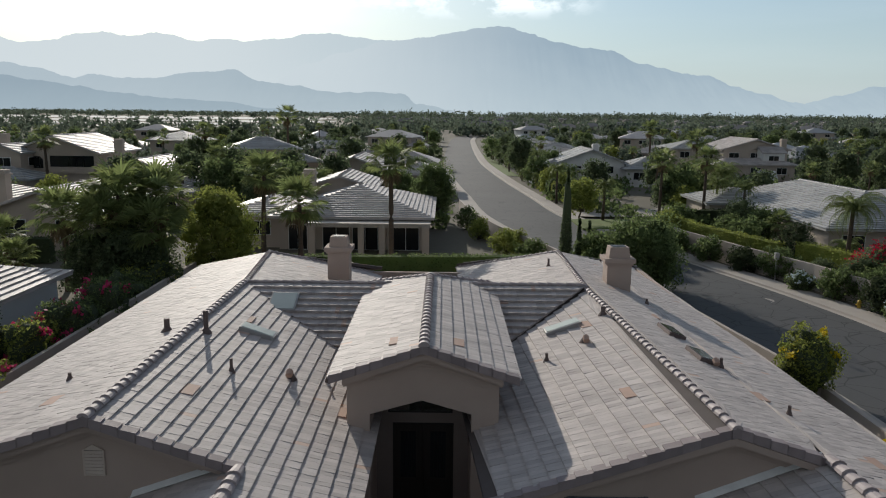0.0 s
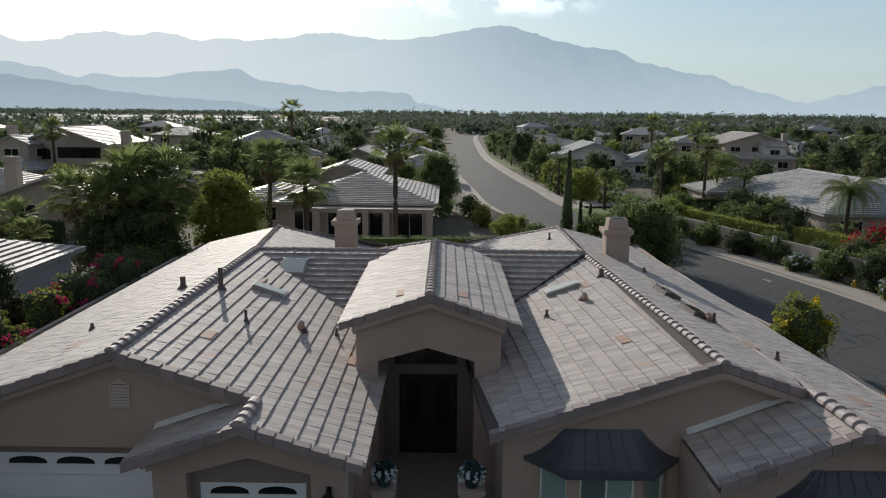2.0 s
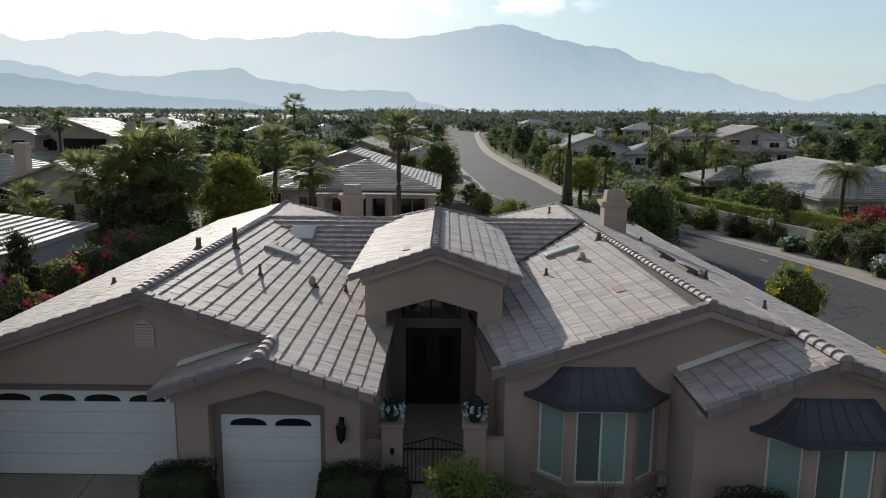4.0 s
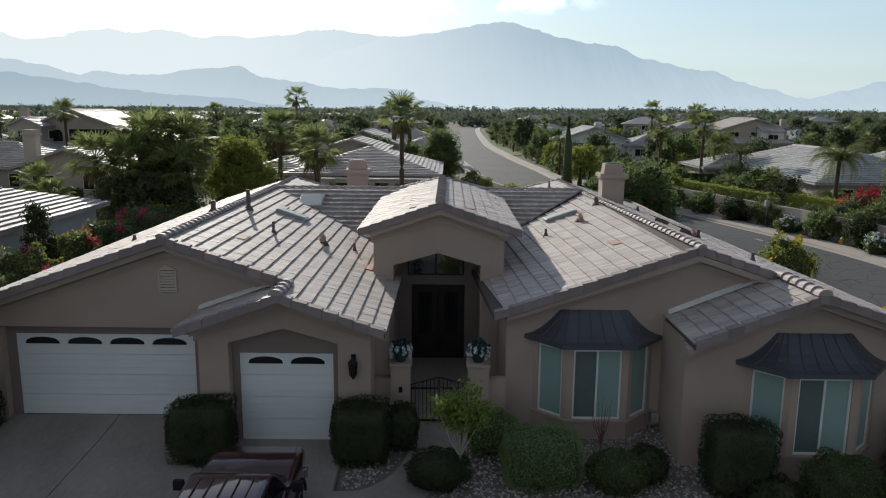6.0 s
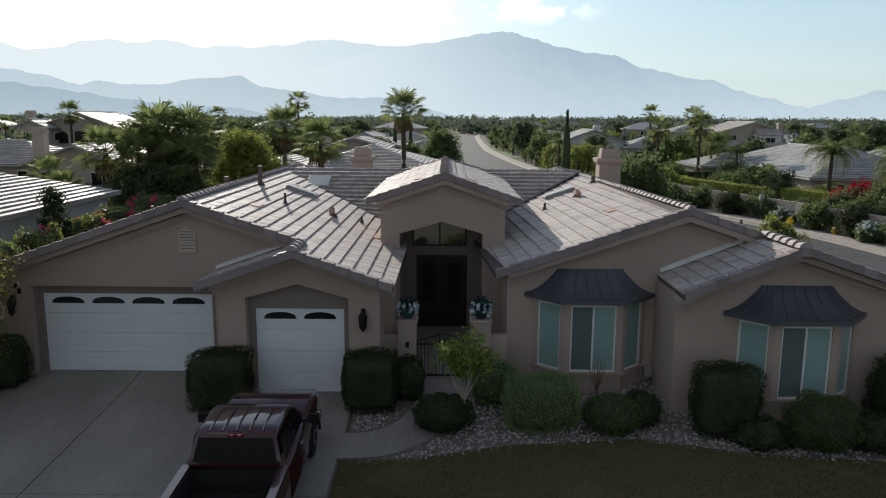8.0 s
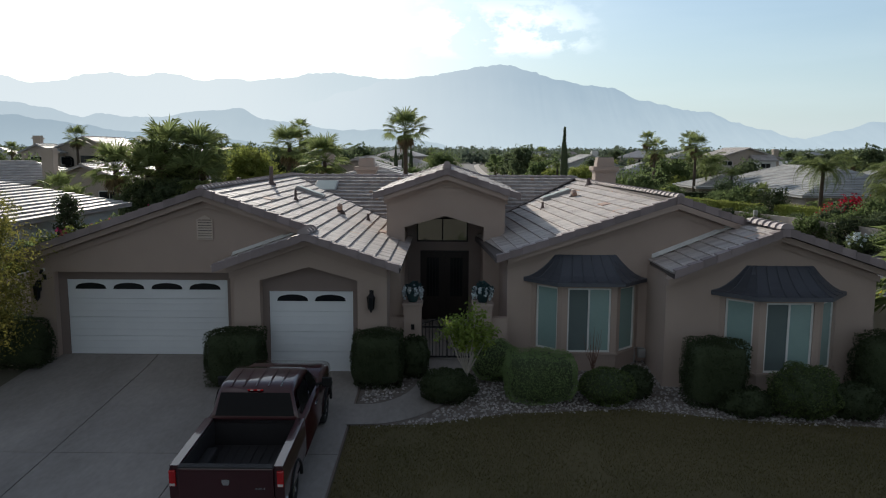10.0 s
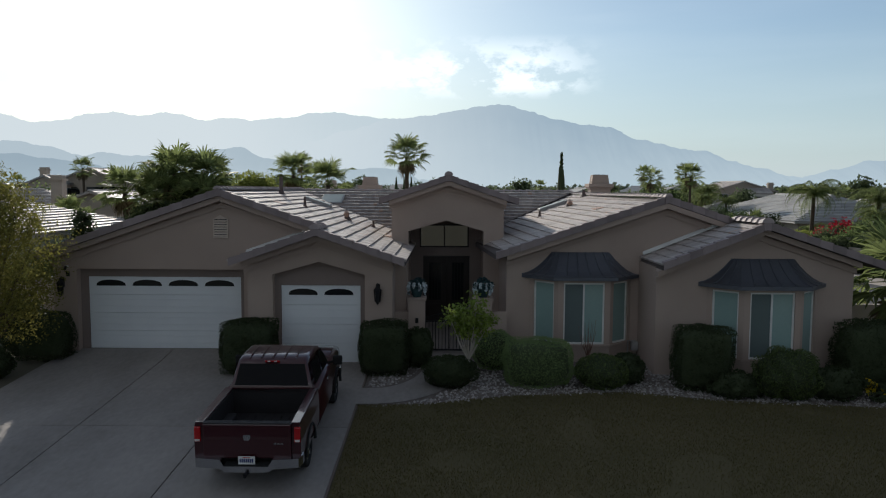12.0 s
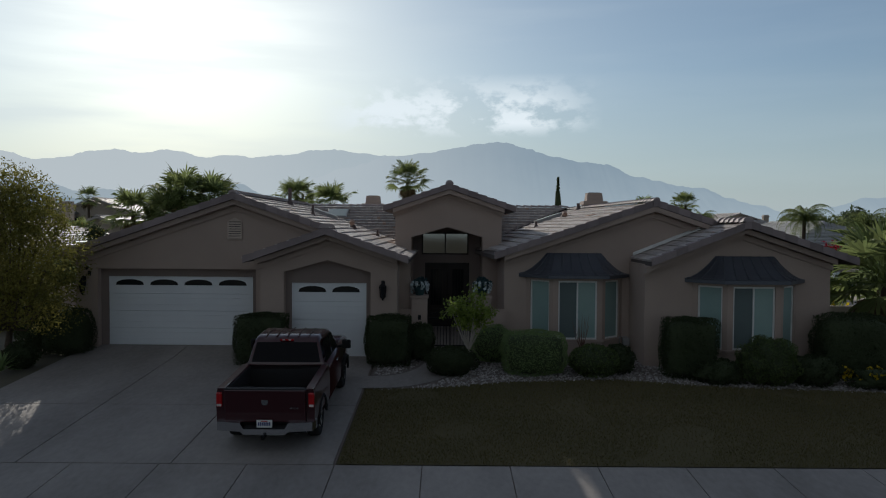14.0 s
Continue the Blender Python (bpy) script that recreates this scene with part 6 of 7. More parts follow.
for (xa, ya), (xb, yb) in zip(prof_b, prof_b[1:]):
    mid_a, mid_b = abs(xa) < 0.45, abs(xb) < 0.45
    za = (0.40, 0.52) if mid_a else (0.46, 0.64)
    zb = (0.40, 0.52) if mid_b else (0.46, 0.64)
    bump.solid([(xa, ya, za[0]), (xb, yb, zb[0]), (xb, yb + 0.14, zb[0]), (xa, ya + 0.14, za[0])], [(xa, ya, za[1]), (xb, yb, zb[1]), (xb, yb + 0.14, zb[1]), (xa, ya + 0.14, za[1])])
bp_ob = part("rear_bumper", bump, CHROME, truck, "chrome rear bumper with dropped middle step")
part("step_pad", Geo().box(-0.42, 0.42, -2.90, -2.72, 0.521, 0.535), RUBBER, bp_ob)
lp = part("number_plate", Geo().box(-0.16, 0.16, -2.865, -2.85, 0.535, 0.69), VINYL, bp_ob, "white number plate with blue bars")
for k in range(7):
    part("plate_bar", Geo().box(-0.13 + 0.038 * k, -0.105 + 0.038 * k, -2.872, -2.8655, 0.575, 0.645), mat("plate_blue", (0.05, 0.07, 0.2), None, 0.5, 3, 20, 0) if k == 0 else MATS["plate_blue"], lp)
part("plate_bar", Geo().box(-0.07, 0.07, -2.872, -2.8655, 0.66, 0.675), REDLENS, lp)
part("tow_hitch", Geo().tube([(0, -2.7, 0.36), (0, -3.02, 0.36), (0, -3.03, 0.42)], [0.04, 0.035, 0.03], 8), IRON, truck)
part("front_bumper", Geo().box(-0.98, 0.98, 2.76, 2.93, 0.42, 0.66), CHROME, truck, bevel=0.04)
part("underbody", Geo().box(-0.80, 0.80, -2.6, 2.6, 0.34, 0.60), RUBBER, truck)
for sgn in (1, -1):
    for yc in (-1.75, 1.92):
        x0 = sgn * 0.97
        ring = lambda x, r: [(x, yc + r * math.cos(2 * math.pi * q / 28), 0.40 + r * math.sin(2 * math.pi * q / 28)) for q in range(28)]
        wheel_ring = [ring(x0 - sgn * 0.27, 0.33), ring(x0 - sgn * 0.25, 0.38), ring(x0 - sgn * 0.2, 0.40), ring(x0 - sgn * 0.06, 0.40), ring(x0, 0.385), ring(x0 + sgn * 0.005, 0.27), ring(x0 - sgn * 0.04, 0.26)]
        wh = part("wheel", loft(Geo(), wheel_ring[::sgn]), RUBBER, truck, "black tyre on a silver spoked rim", smooth=True)
        part("rim", loft(Geo(), [ring(x0 - sgn * 0.05, 0.258), ring(x0 - sgn * 0.02, 0.262), ring(x0 - sgn * 0.03, 0.235), ring(x0 - sgn * 0.07, 0.22)][::sgn]), CHROME, wh)
        for q in range(5):
            a = 2 * math.pi * q / 5 + 0.3
            ca, sa = math.cos(a), math.sin(a)
            g = Geo()
            g.tube([(x0 - sgn * 0.03, yc + ca * 0.04, 0.40 + sa * 0.04), (x0 - sgn * 0.035, yc + ca * 0.245, 0.40 + sa * 0.245)], [0.05, 0.035], 6)
            part("spoke", g, CHROME, wh)
        part("hub", Geo().tube([(x0 - sgn * 0.06, yc, 0.40), (x0 - sgn * 0.005, yc, 0.40)], [0.06, 0.05], 12), CHROME, wh)


# ---- neighbouring houses ----
ROOF_B = mat("neighbour_roof_tile", (0.52, 0.475, 0.45), (0.38, 0.34, 0.325), 0.6, 0.8, 12, 0.3, vary=0.14, spec=0.38)
ROOF_G = mat("grey_roof_tile", (0.43, 0.425, 0.42), (0.31, 0.305, 0.30), 0.6, 0.8, 12, 0.3, vary=0.14, spec=0.45)
ROOF_FAR = mat("far_roof_tile", (0.33, 0.30, 0.285), (0.25, 0.23, 0.22), 0.95, 0.02, 0.3, 0.0, vary=0.2, spec=0.05)
WALL_N = mat("neighbour_stucco", (0.50, 0.42, 0.35), (0.43, 0.36, 0.30), 0.9, 0.5, 40, 0.3)
WALL_W = mat("pale_stucco", (0.72, 0.70, 0.68), (0.64, 0.62, 0.60), 0.9, 0.5, 40, 0.3)
FASCIA = mat("fascia_paint", (0.55, 0.49, 0.43), None, 0.7, 1, 20, 0.1)


def hip_faces(w, d, slope, z, gable=False, crest=None):
    """Roof faces of a house w wide and d deep round its middle, the ridge along the longer side."""
    a, b = w / 2, d / 2
    if w >= d:
        e = a if gable else (a - b if crest is None else crest)
        h = z + slope * b
        steep = slope * b / max(a - e, 0.01)
        return [([(-a, -b), (a, -b), (e, 0), (-e, 0)], (0, slope, h)), ([(a, b), (-a, b), (-e, 0), (e, 0)], (0, -slope, h))] + ([] if gable else [
            ([(a, -b), (a, b), (e, 0)], (-steep, 0, z + steep * a)), ([(-a, b), (-a, -b), (-e, 0)], (steep, 0, z + steep * a))]), [(-e, 0, h), (e, 0, h)]
    e = b if gable else b - a
    h = z + slope * a
    return [([(a, -b), (a, b), (0, e), (0, -e)], (-slope, 0, h)), ([(-a, b), (-a, -b), (0, -e), (0, e)], (slope, 0, h))] + ([] if gable else [
        ([(-a, -b), (a, -b), (0, -e)], (0, slope, z + slope * b)), ([(a, b), (-a, b), (0, e)], (0, -slope, z + slope * b))]), [(0, -e, h), (0, e, h)]


def add_block(t, cx, cy, w, d, wall_h, slope, roof_mat, wall_mat, seed, z0=-0.5, expo=0.5, width=0.9, over=0.6, gable=False, detail=True, crest=None, windows=True):
    """One wing of a house: walls, roof with courses of tiles, ridge, fascia and windows."""
    wl_ob = part("wall", Geo().box(cx - w / 2, cx + w / 2, cy - d / 2, cy + d / 2, z0, wall_h), wall_mat, t)
    faces, rdg = hip_faces(w + 2 * over, d + 2 * over, slope, wall_h - 0.05, gable, crest)
    g, tl = Geo(), Geo()
    for plan, (a, b, c) in faces:
        plan = ccw([(x + cx, y + cy) for x, y in plan])
        plane = (a, b, c - a * cx - b * cy)
        slab(g, plan, plane, 0.16)
        if detail:
            tiled(None, plan, plane, expo, width, stuff=tl, seed=seed, high=0.11)
    rf = part("roof", g, roof_mat, t)
    if detail:
        part("tiles", tl, roof_mat, rf, kind="stuff")
        rg = Geo()
        caps(rg, (rdg[0][0] + cx, rdg[0][1] + cy, rdg[0][2]), (rdg[1][0] + cx, rdg[1][1] + cy, rdg[1][2]), r=0.14, step=0.5)
        part("ridge_tiles", rg, roof_mat, rf)
    # windows on the side towards the street and on both ends
    def window(x, y, ww, hh, zc, face_y):
        if face_y:
            fr = part("window", Geo().box(x - ww / 2, x + ww / 2, y - 0.06, y - 0.001, zc - hh / 2, zc + hh / 2), VINYL, t)
            for sg in (-1, 1):
                part("pane", Geo().box(x + (0.03 if sg > 0 else -ww / 2 + 0.06), x + (ww / 2 - 0.06 if sg > 0 else -0.03), y - 0.075, y - 0.061, zc - hh / 2 + 0.07, zc + hh / 2 - 0.07), DARKGLASS, fr)
        else:
            fr = part("window", Geo().box(x + 0.001, x + 0.06, y - ww / 2, y + ww / 2, zc - hh / 2, zc + hh / 2), VINYL, t)
            part("pane", Geo().box(x + 0.061, x + 0.075, y - ww / 2 + 0.07, y + ww / 2 - 0.07, zc - hh / 2 + 0.07, zc + hh / 2 - 0.07), DARKGLASS, fr)

    if gable:
        rise = slope * (min(w, d) / 2 + over) - 0.2
        for e in (-1, 1):
            if w >= d:
                x0, x1 = sorted((cx + e * w / 2, cx + e * (w / 2 - 0.2)))
                tri = [(cy - d / 2, wall_h), (cy + d / 2, wall_h), (cy, wall_h + rise)]
                part("gable_wall", Geo().solid([(x0, y, z) for y, z in tri], [(x1, y, z) for y, z in tri]), wall_mat, t)
            else:
                y0, y1 = sorted((cy + e * d / 2, cy + e * (d / 2 - 0.2)))
                tri = [(cx - w / 2, wall_h), (cx + w / 2, wall_h), (cx, wall_h + rise)]
                part("gable_wall", Geo().solid([(x, y1, z) for x, z in tri], [(x, y0, z) for x, z in tri]), wall_mat, t)
    if not windows:
        return rf
    n = max(1, int(w / 4.2))
    for k in range(n):
        window(cx - w / 2 + w * (k + 0.5) / n, cy - d / 2, min(2.0, w / n * 0.5), 1.3, wall_h - 1.25, True)
    for k in range(max(1, int(d / 6))):
        window(cx + w / 2, cy - d / 2 + d * (k + 0.5) / max(1, int(d / 6)), 1.4, 1.2, wall_h - 1.25, False)
    return rf


def simple_chimney(t, x, y, z0, z1, wall_mat):
    c = part("chimney", Geo().box(x - 0.55, x + 0.55, y - 0.45, y + 0.45, z0, z1), wall_mat, t)
    part("cap", Geo().box(x - 0.68, x + 0.68, y - 0.58, y + 0.58, z1 - 0.5, z1 - 0.3), wall_mat, c)


def home(x, y, rz, label, blocks, chimneys=(), group="", name="house", sink=0.0):
    t = thing(name, label, "house", pose(x, y, ground_z(x, y) - 0.02 - sink, 0, 0, rz), group)
    for k, blk in enumerate(blocks):
        add_block(t, *blk[:5], blk[5], *blk[6:8], seed=k + 3, **(blk[8] if len(blk) > 8 else {}))
    for cx, cy, z1, wm in chimneys:
        simple_chimney(t, cx, cy, 1.0, z1, wm)
    return t


# house beyond the back hedge, with a covered patio
hb_ob = home(-7.6, 57.4, 0, "tan stucco single-storey house with striped pale tile roof and covered patio",
             [(0, 0, 12.8, 14.6, 3.05, 0.30, ROOF_B, WALL_N, {"over": 0.8, "crest": 4.0, "expo": 0.42, "windows": False}),
              (-8.3, -2.0, 5.6, 9.0, 3.05, 0.32, ROOF_B, WALL_N, {"expo": 0.42}),
              (-2.2, 5.5, 6.2, 8.0, 4.75, 0.30, ROOF_B, WALL_N, {"gable": True, "expo": 0.42, "windows": False})], [(-5.0, 0.6, 6.5, WALL_N)])
pc = part("patio_cover", Geo().box(-3.6, 6.9, -9.6, -7.2, 2.62, 2.74), FASCIA, hb_ob, "pale flat patio cover on tan posts")
part("beam", Geo().box(-3.6, 6.9, -9.5, -9.3, 2.36, 2.60), FASCIA, pc)
for k in range(21):
    part("rafter", Geo().box(-3.5 + 0.51 * k, -3.42 + 0.51 * k, -9.75, -7.3, 2.50, 2.615), FASCIA, pc)
for x0, x1 in ((-3.5, -2.9), (0.75, 1.25), (2.55, 3.05), (6.2, 6.8)):
    part("post", Geo().box(x0, x1, -9.55, -9.1, -0.3, 2.36), WALL_N, pc)
for x0, x1 in ((-5.6, -3.9), (-2.6, -0.2), (0.0, 2.3), (3.5, 5.9)):
    door = part("patio_door", Geo().box(x0, x1, -7.36, -7.30, 0.0, 2.25), VINYL, hb_ob, "dark sliding patio door")
    for xa, xb in ((x0 + 0.06, (x0 + x1) / 2 - 0.03), ((x0 + x1) / 2 + 0.03, x1 - 0.06)):
        part("pane", Geo().box(xa, xb, -7.385, -7.361, 0.08, 2.19), DARKGLASS, door)
# neighbour to the left, roof bright in the sun
home(-28.4, 15.5, 0, "neighbour house with low pale tile roof gleaming in the sun", [(0, 0, 16.2, 18.0, 3.0, 0.30, ROOF_B, WALL_W, {"expo": 0.42, "windows": False})])
# tan house behind the palms, a gable end towards the camera's street
home(-33.5, 53.6, 0, "tan stucco house with pale tiled gable roof behind palms",
     [(0, 0, 9.0, 12.0, 3.4, 0.36, ROOF_B, WALL_N, {"gable": True, "expo": 0.42}), (-10.5, 1.5, 14.0, 10.0, 3.3, 0.36, ROOF_B, WALL_N, {"expo": 0.42})], [(-4.6, -3.2, 6.7, WALL_N)])
home(-33.0, 75.0, 0, "tan stucco house with low pale tile roof", [(0, 0, 9.4, 12.0, 2.9, 0.34, ROOF_B, WALL_N, {"expo": 0.45})])
villa = home(-53.0, 94.5, 0, "large two-storey pale stucco house with broad lit gable roof",
     [(0, 0, 12.0, 12.8, 6.1, 0.36, ROOF_B, WALL_N, {"gable": True, "expo": 0.5}), (-5.2, -7.0, 4.6, 5.0, 6.2, 0.42, ROOF_G, WALL_N, {"gable": True, "over": 0.4}),
      (-6.5, -10.5, 13.0, 6.5, 3.1, 0.34, ROOF_G, WALL_N), (11.5, -1.0, 9.0, 12.0, 3.6, 0.36, ROOF_B, WALL_N, {"gable": True})], [(8.2, -4.5, 8.0, WALL_N), (-8.0, -4.0, 8.6, WALL_N)])
# thin dark sheet on the wall stands in for the shade inside the balcony
part("balcony_recess", Geo().box(-0.6, 5.4, -6.46, -6.405, 3.3, 5.7), DARKGLASS, villa, "flat dark panel for the balcony's shade")
part("balcony_rail", Geo().box(-0.7, 5.5, -6.75, -6.47, 3.3, 4.2), WALL_N, villa)
part("arched_window", Geo().solid([(x, -6.46, z) for x, z in ((-3.4, 4.0), (-1.6, 4.0), (-1.6, 5.2), (-2.0, 5.6), (-3.0, 5.6), (-3.4, 5.2))], [(x, -6.405, z) for x, z in ((-3.4, 4.0), (-1.6, 4.0), (-1.6, 5.2), (-2.0, 5.6), (-3.0, 5.6), (-3.4, 5.2))]), DARKGLASS, villa, "arched upper window")
# house across the side street
home(39.5, 61.0, 0, "grey-roofed single-storey house behind a clipped hedge",
     [(0, 0, 12.8, 26.0, 2.95, 0.35, ROOF_G, WALL_N, {"expo": 0.42}), (8.5, 2.0, 11.0, 14.0, 2.9, 0.32, ROOF_G, WALL_N, {"expo": 0.42}), (-6.0, 9.5, 8.0, 8.0, 2.85, 0.30, ROOF_G, WALL_N, {"expo": 0.42})], [(4.5, -7.0, 5.6, WALL_N)], sink=0.05)
home(61.5, 139.5, 0, "two-storey tan stucco house with tiled gable roof and garage",
     [(0, 0, 12.6, 13.4, 5.7, 0.30, ROOF_B, WALL_N, {"gable": True}), (2.4, -7.6, 4.2, 4.0, 5.3, 0.42, ROOF_B, WALL_W, {"gable": True, "over": 0.3}), (-10.0, 3.0, 9.5, 10.0, 5.6, 0.30, ROOF_G, WALL_N), (-1.5, -8.5, 15.0, 5.0, 3.1, 0.32, ROOF_B, WALL_N)], [(9.2, 2.0, 7.6, WALL_N)])
home(26.0, 121.0, 0, "pale single-storey house with light grey gable roof",
     [(0, 0, 11.2, 12.0, 4.0, 0.36, ROOF_G, WALL_W, {"gable": True}), (10.0, -3.0, 9.0, 10.0, 3.1, 0.36, ROOF_G, WALL_W), (-6.5, -4.0, 7.0, 9.0, 3.0, 0.34, ROOF_G, WALL_W)], [(1.5, -1.0, 7.0, WALL_W)])
home(-12.5, 99.0, 0, "tan house with tiled gable roof behind trees",
     [(0, 0, 10.4, 13.5, 3.7, 0.36, ROOF_B, WALL_N, {"gable": True}), (9.0, 2.0, 8.0, 9.0, 3.0, 0.36, ROOF_B, WALL_N)], [(-4, 0, 6.0, WALL_N)])
home(-7.5, 128.0, 0, "low tan house with pale tile roof", [(0, 0, 13.0, 12.0, 3.0, 0.36, ROOF_B, WALL_N), (-9.0, -2.0, 9.0, 9.0, 3.2, 0.36, ROOF_B, WALL_N, {"gable": True})])
# houses farther off, along both sides of the street
rng = random.Random(77)
SPOTS = [(-14, 156), (-34, 128), (-30, 185), (-14, 205), (-62, 165), (-95, 130), (-90, 190), (-50, 225), (27, 152), (30, 182), (56, 178), (28, 215), (62, 220), (85, 165), (95, 118), (98, 205), (120, 150), (88, 78), (74, 62), (118, 92), (140, 200), (30, 260), (-18, 262), (-48, 280), (60, 290), (100, 270), (150, 260), (-100, 250), (180, 180), (40, 330), (-30, 340), (90, 350), (170, 330), (-140, 210), (220, 260), (130, 400), (60, 410), (-60, 400)]
for k, (x, y) in enumerate(SPOTS):
    two = rng.random() < 0.2
    w, d = rng.uniform(10, 14), rng.uniform(8.5, 11)
    rm, wm = rng.choice((ROOF_B, ROOF_G, ROOF_B)), rng.choice((WALL_N, WALL_W))
    near_one = y < 190
    opt = {"expo": 0.6, "width": 2.2} if near_one else {"detail": False}
    home(x, y, rng.uniform(-25, 25), rng.choice(("tan stucco house with pale tile roof among trees", "pale stucco house with grey tile roof among trees")) if not two else "two-storey stucco house with tile roof among trees",
         [(0, 0, w, d, 5.2 if two else 2.8, 0.36, rm, wm, opt), (w * 0.55, -d * 0.3, w * 0.55, d * 0.6, 2.9, 0.36, rm, wm, opt)], group="distant houses of the estate")

# ---- garden walls and hedges ----
WALLP = mat("block_wall", (0.46, 0.40, 0.35), (0.38, 0.33, 0.29), 0.9, 0.6, 25, 0.4)


def garden_wall(pts, h, name, label, thick=0.2, z=-0.5):
    g = Geo()
    for (xa, ya), (xb, yb) in zip(pts, pts[1:]):
        a, b = Vector((xa, ya, 0)), Vector((xb, yb, 0))
        d = (b - a).normalized()
        s = Vector((-d.y, d.x, 0)) * thick / 2
        c = [a - s, b - s, b + s, a + s]
        g.solid([(p.x, p.y, z - 0.3) for p in c], [(p.x, p.y, z + h) for p in c])
    return setting(name, g, WALLP, label, "garden wall")


garden_wall([(30.6, 16), (29.2, 27), (26.9, 37.5), (24.6, 45), (22.4, 53), (21.6, 60)], 1.75, "wall_garden_east", "tan block garden wall across the side street")
garden_wall([(-17.6, 36.9), (9.0, 38.6)], 1.7, "wall_garden_back", "tan block wall behind the back hedge")
garden_wall([(2.4, 78), (3.6, 66), (5.8, 56), (8.6, 47), (10.5, 40)], 1.5, "wall_garden_street", "tan block wall along the side street")
garden_wall([(-16.4, 4), (-16.4, 36)], 1.6, "wall_garden_west", "tan block wall between the gardens", z=-0.1)
garden_wall([(16.9, 3.0), (16.9, 16.2), (15.2, 17.4)], 0.62, "wall_retaining", "low white-painted retaining wall by the pavement", 0.25, -0.45)
garden_wall([(15.9, 17.6), (14.4, 28), (13.0, 35.5)], 1.3, "wall_garden_side", "pale block wall between the garden and the side street", 0.2, -0.5)
garden_wall([(11.66, 3.4), (16.8, 3.4)], 1.35, "wall_garden_gate", "tan stucco wall beside the house", 0.2, -0.1)
hedge([(26.9, 43.4), (25.9, 46.0), (23.7, 53.4), (22.9, 60.5)], 1.0, 2.35, "long clipped light-green hedge along a garden wall", 51, -0.5, LEAF_LIME, 420, 0.13)
hedge([(30.4, 38.2), (28.9, 44.2)], 1.0, 2.35, "short clipped light-green hedge along a garden wall", 55, -0.5, LEAF_LIME, 420, 0.13)
hedge([(-17.4, 36.3), (-8, 36.9), (9.5, 38.0)], 1.0, 1.9, "clipped green hedge behind the house", 52, -0.2, LEAF_MID, 220, 0.14)
hedge([(24.6, 64), (30.0, 64.5), (36.0, 65.0)], 1.2, 2.2, "dark clipped hedge beside a drive", 53, -0.4, LEAF_DARK, 150, 0.2)
hedge([(-46, 42), (-30, 42.5)], 1.0, 2.0, "dark hedge between gardens", 54, -0.2, LEAF_DARK, 120, 0.2)

# ---- trees and palms near the house ----
fan_palm(at(-3.5, 40.5), 8.15, "tall fan palm behind the back hedge", 61, 2.0, 30, 5)
fan_palm(at(-14.4, 46.0), 6.8, "fan palm beside a tan house", 62, 2.2, 30, 6)
fan_palm(at(-9.3, 35.4), 5.7, "shorter fan palm beside a patio", 63, 2.2, 30, 3)
fan_palm(at(-24.2, 33.2), 5.0, "fan palm in a neighbour's garden", 64, 2.2, 32, 4)
fan_palm(at(-29.5, 35.5), 3.2, "low fan palm in a neighbour's garden", 65, 1.7)
fan_palm(at(-26.2, 31.0), 2.6, "low fan palm in a neighbour's garden", 73, 1.5)
for k, (x, y, h) in enumerate(((-20.2, 33.0, 6.4), (-18.0, 34.0, 5.9), (-21.6, 34.2, 5.5), (-19.2, 35.6, 6.2), (-21.6, 32.0, 4.6), (-17.9, 31.8, 4.4))):
    fan_palm(at(x, y), h, "dense dark fan palm in a clump", 66 + k, 2.4, 30, 3, name="clumped_palm")
for k, (x, y, h, r) in enumerate(((-21.6, 31.2, 4.4, 2.0), (-19.4, 30.6, 4.6, 2.1), (-17.6, 30.6, 3.6, 1.9), (-19.8, 33.6, 6.0, 2.3))):
    tree(at(x, y), h * 0.95, r, 6000, 0.2, LEAF_DEEP, "dark bushy tree below the palms", 75 + k, 0.1, clumps=14)
tree(at(-15.0, 36.4), 6.5, 2.9, 12000, 0.19, LEAF_LIME, "bright lime-green bushy tree behind the house", 81, 0.16, clumps=26)
tree(at(14.0, 36.5), 4.6, 3.4, 14000, 0.2, LEAF_MID, "dense green bushy tree by the side street", 82, 0.08, clumps=22)
tree(at(11.4, 38.5), 3.4, 2.0, 5000, 0.2, LEAF_MID, "dense green bush by the side street", 83, 0.08, clumps=12)
cypress(at(8.75, 35.6), 8.1, 0.46, "tall slender dark green cypress", 84)
cypress(at(10.2, 38.6), 4.3, 0.30, "short slender dark green cypress", 85)
cypress(at(11.3, 40.5), 3.9, 0.30, "short slender dark green cypress", 86)
tree(at(-0.6, 68.0), 6.4, 2.7, 9000, 0.22, LEAF_MID, "rounded green tree beside the side street", 87, 0.2, clumps=18)
for k, (x, y, h, r) in enumerate(((5.6, 48.0, 2.2, 1.5), (7.6, 45.0, 1.8, 1.4), (3.8, 56.5, 2.0, 1.3), (2.8, 63, 2.4, 1.4), (6.9, 51.0, 1.7, 1.2))):
    tree(at(x, y), h, r, 2600, 0.16, LEAF_MID if k % 2 else LEAF_LIME, "bright green bush by a garden wall", 88 + k, 0.05, clumps=9, name="bush")
shrub(at(16.3, 16.6), 1.2, 1.1, 3.1, 5600, 0.13, LEAF_LIME, "loose green shrub with clusters of yellow flowers", 95, 0.35, name="flowering_shrub", flowers=(YELLOW, 300, 17, 0.10))
shrub(at(16.0, 8.2), 0.9, 0.9, 1.7, 2600, 0.13, LEAF_LIME, "loose shrub with yellow flowers by the low wall", 96, 0.3, name="flowering_shrub", flowers=(YELLOW, 500, 22, 0.12))
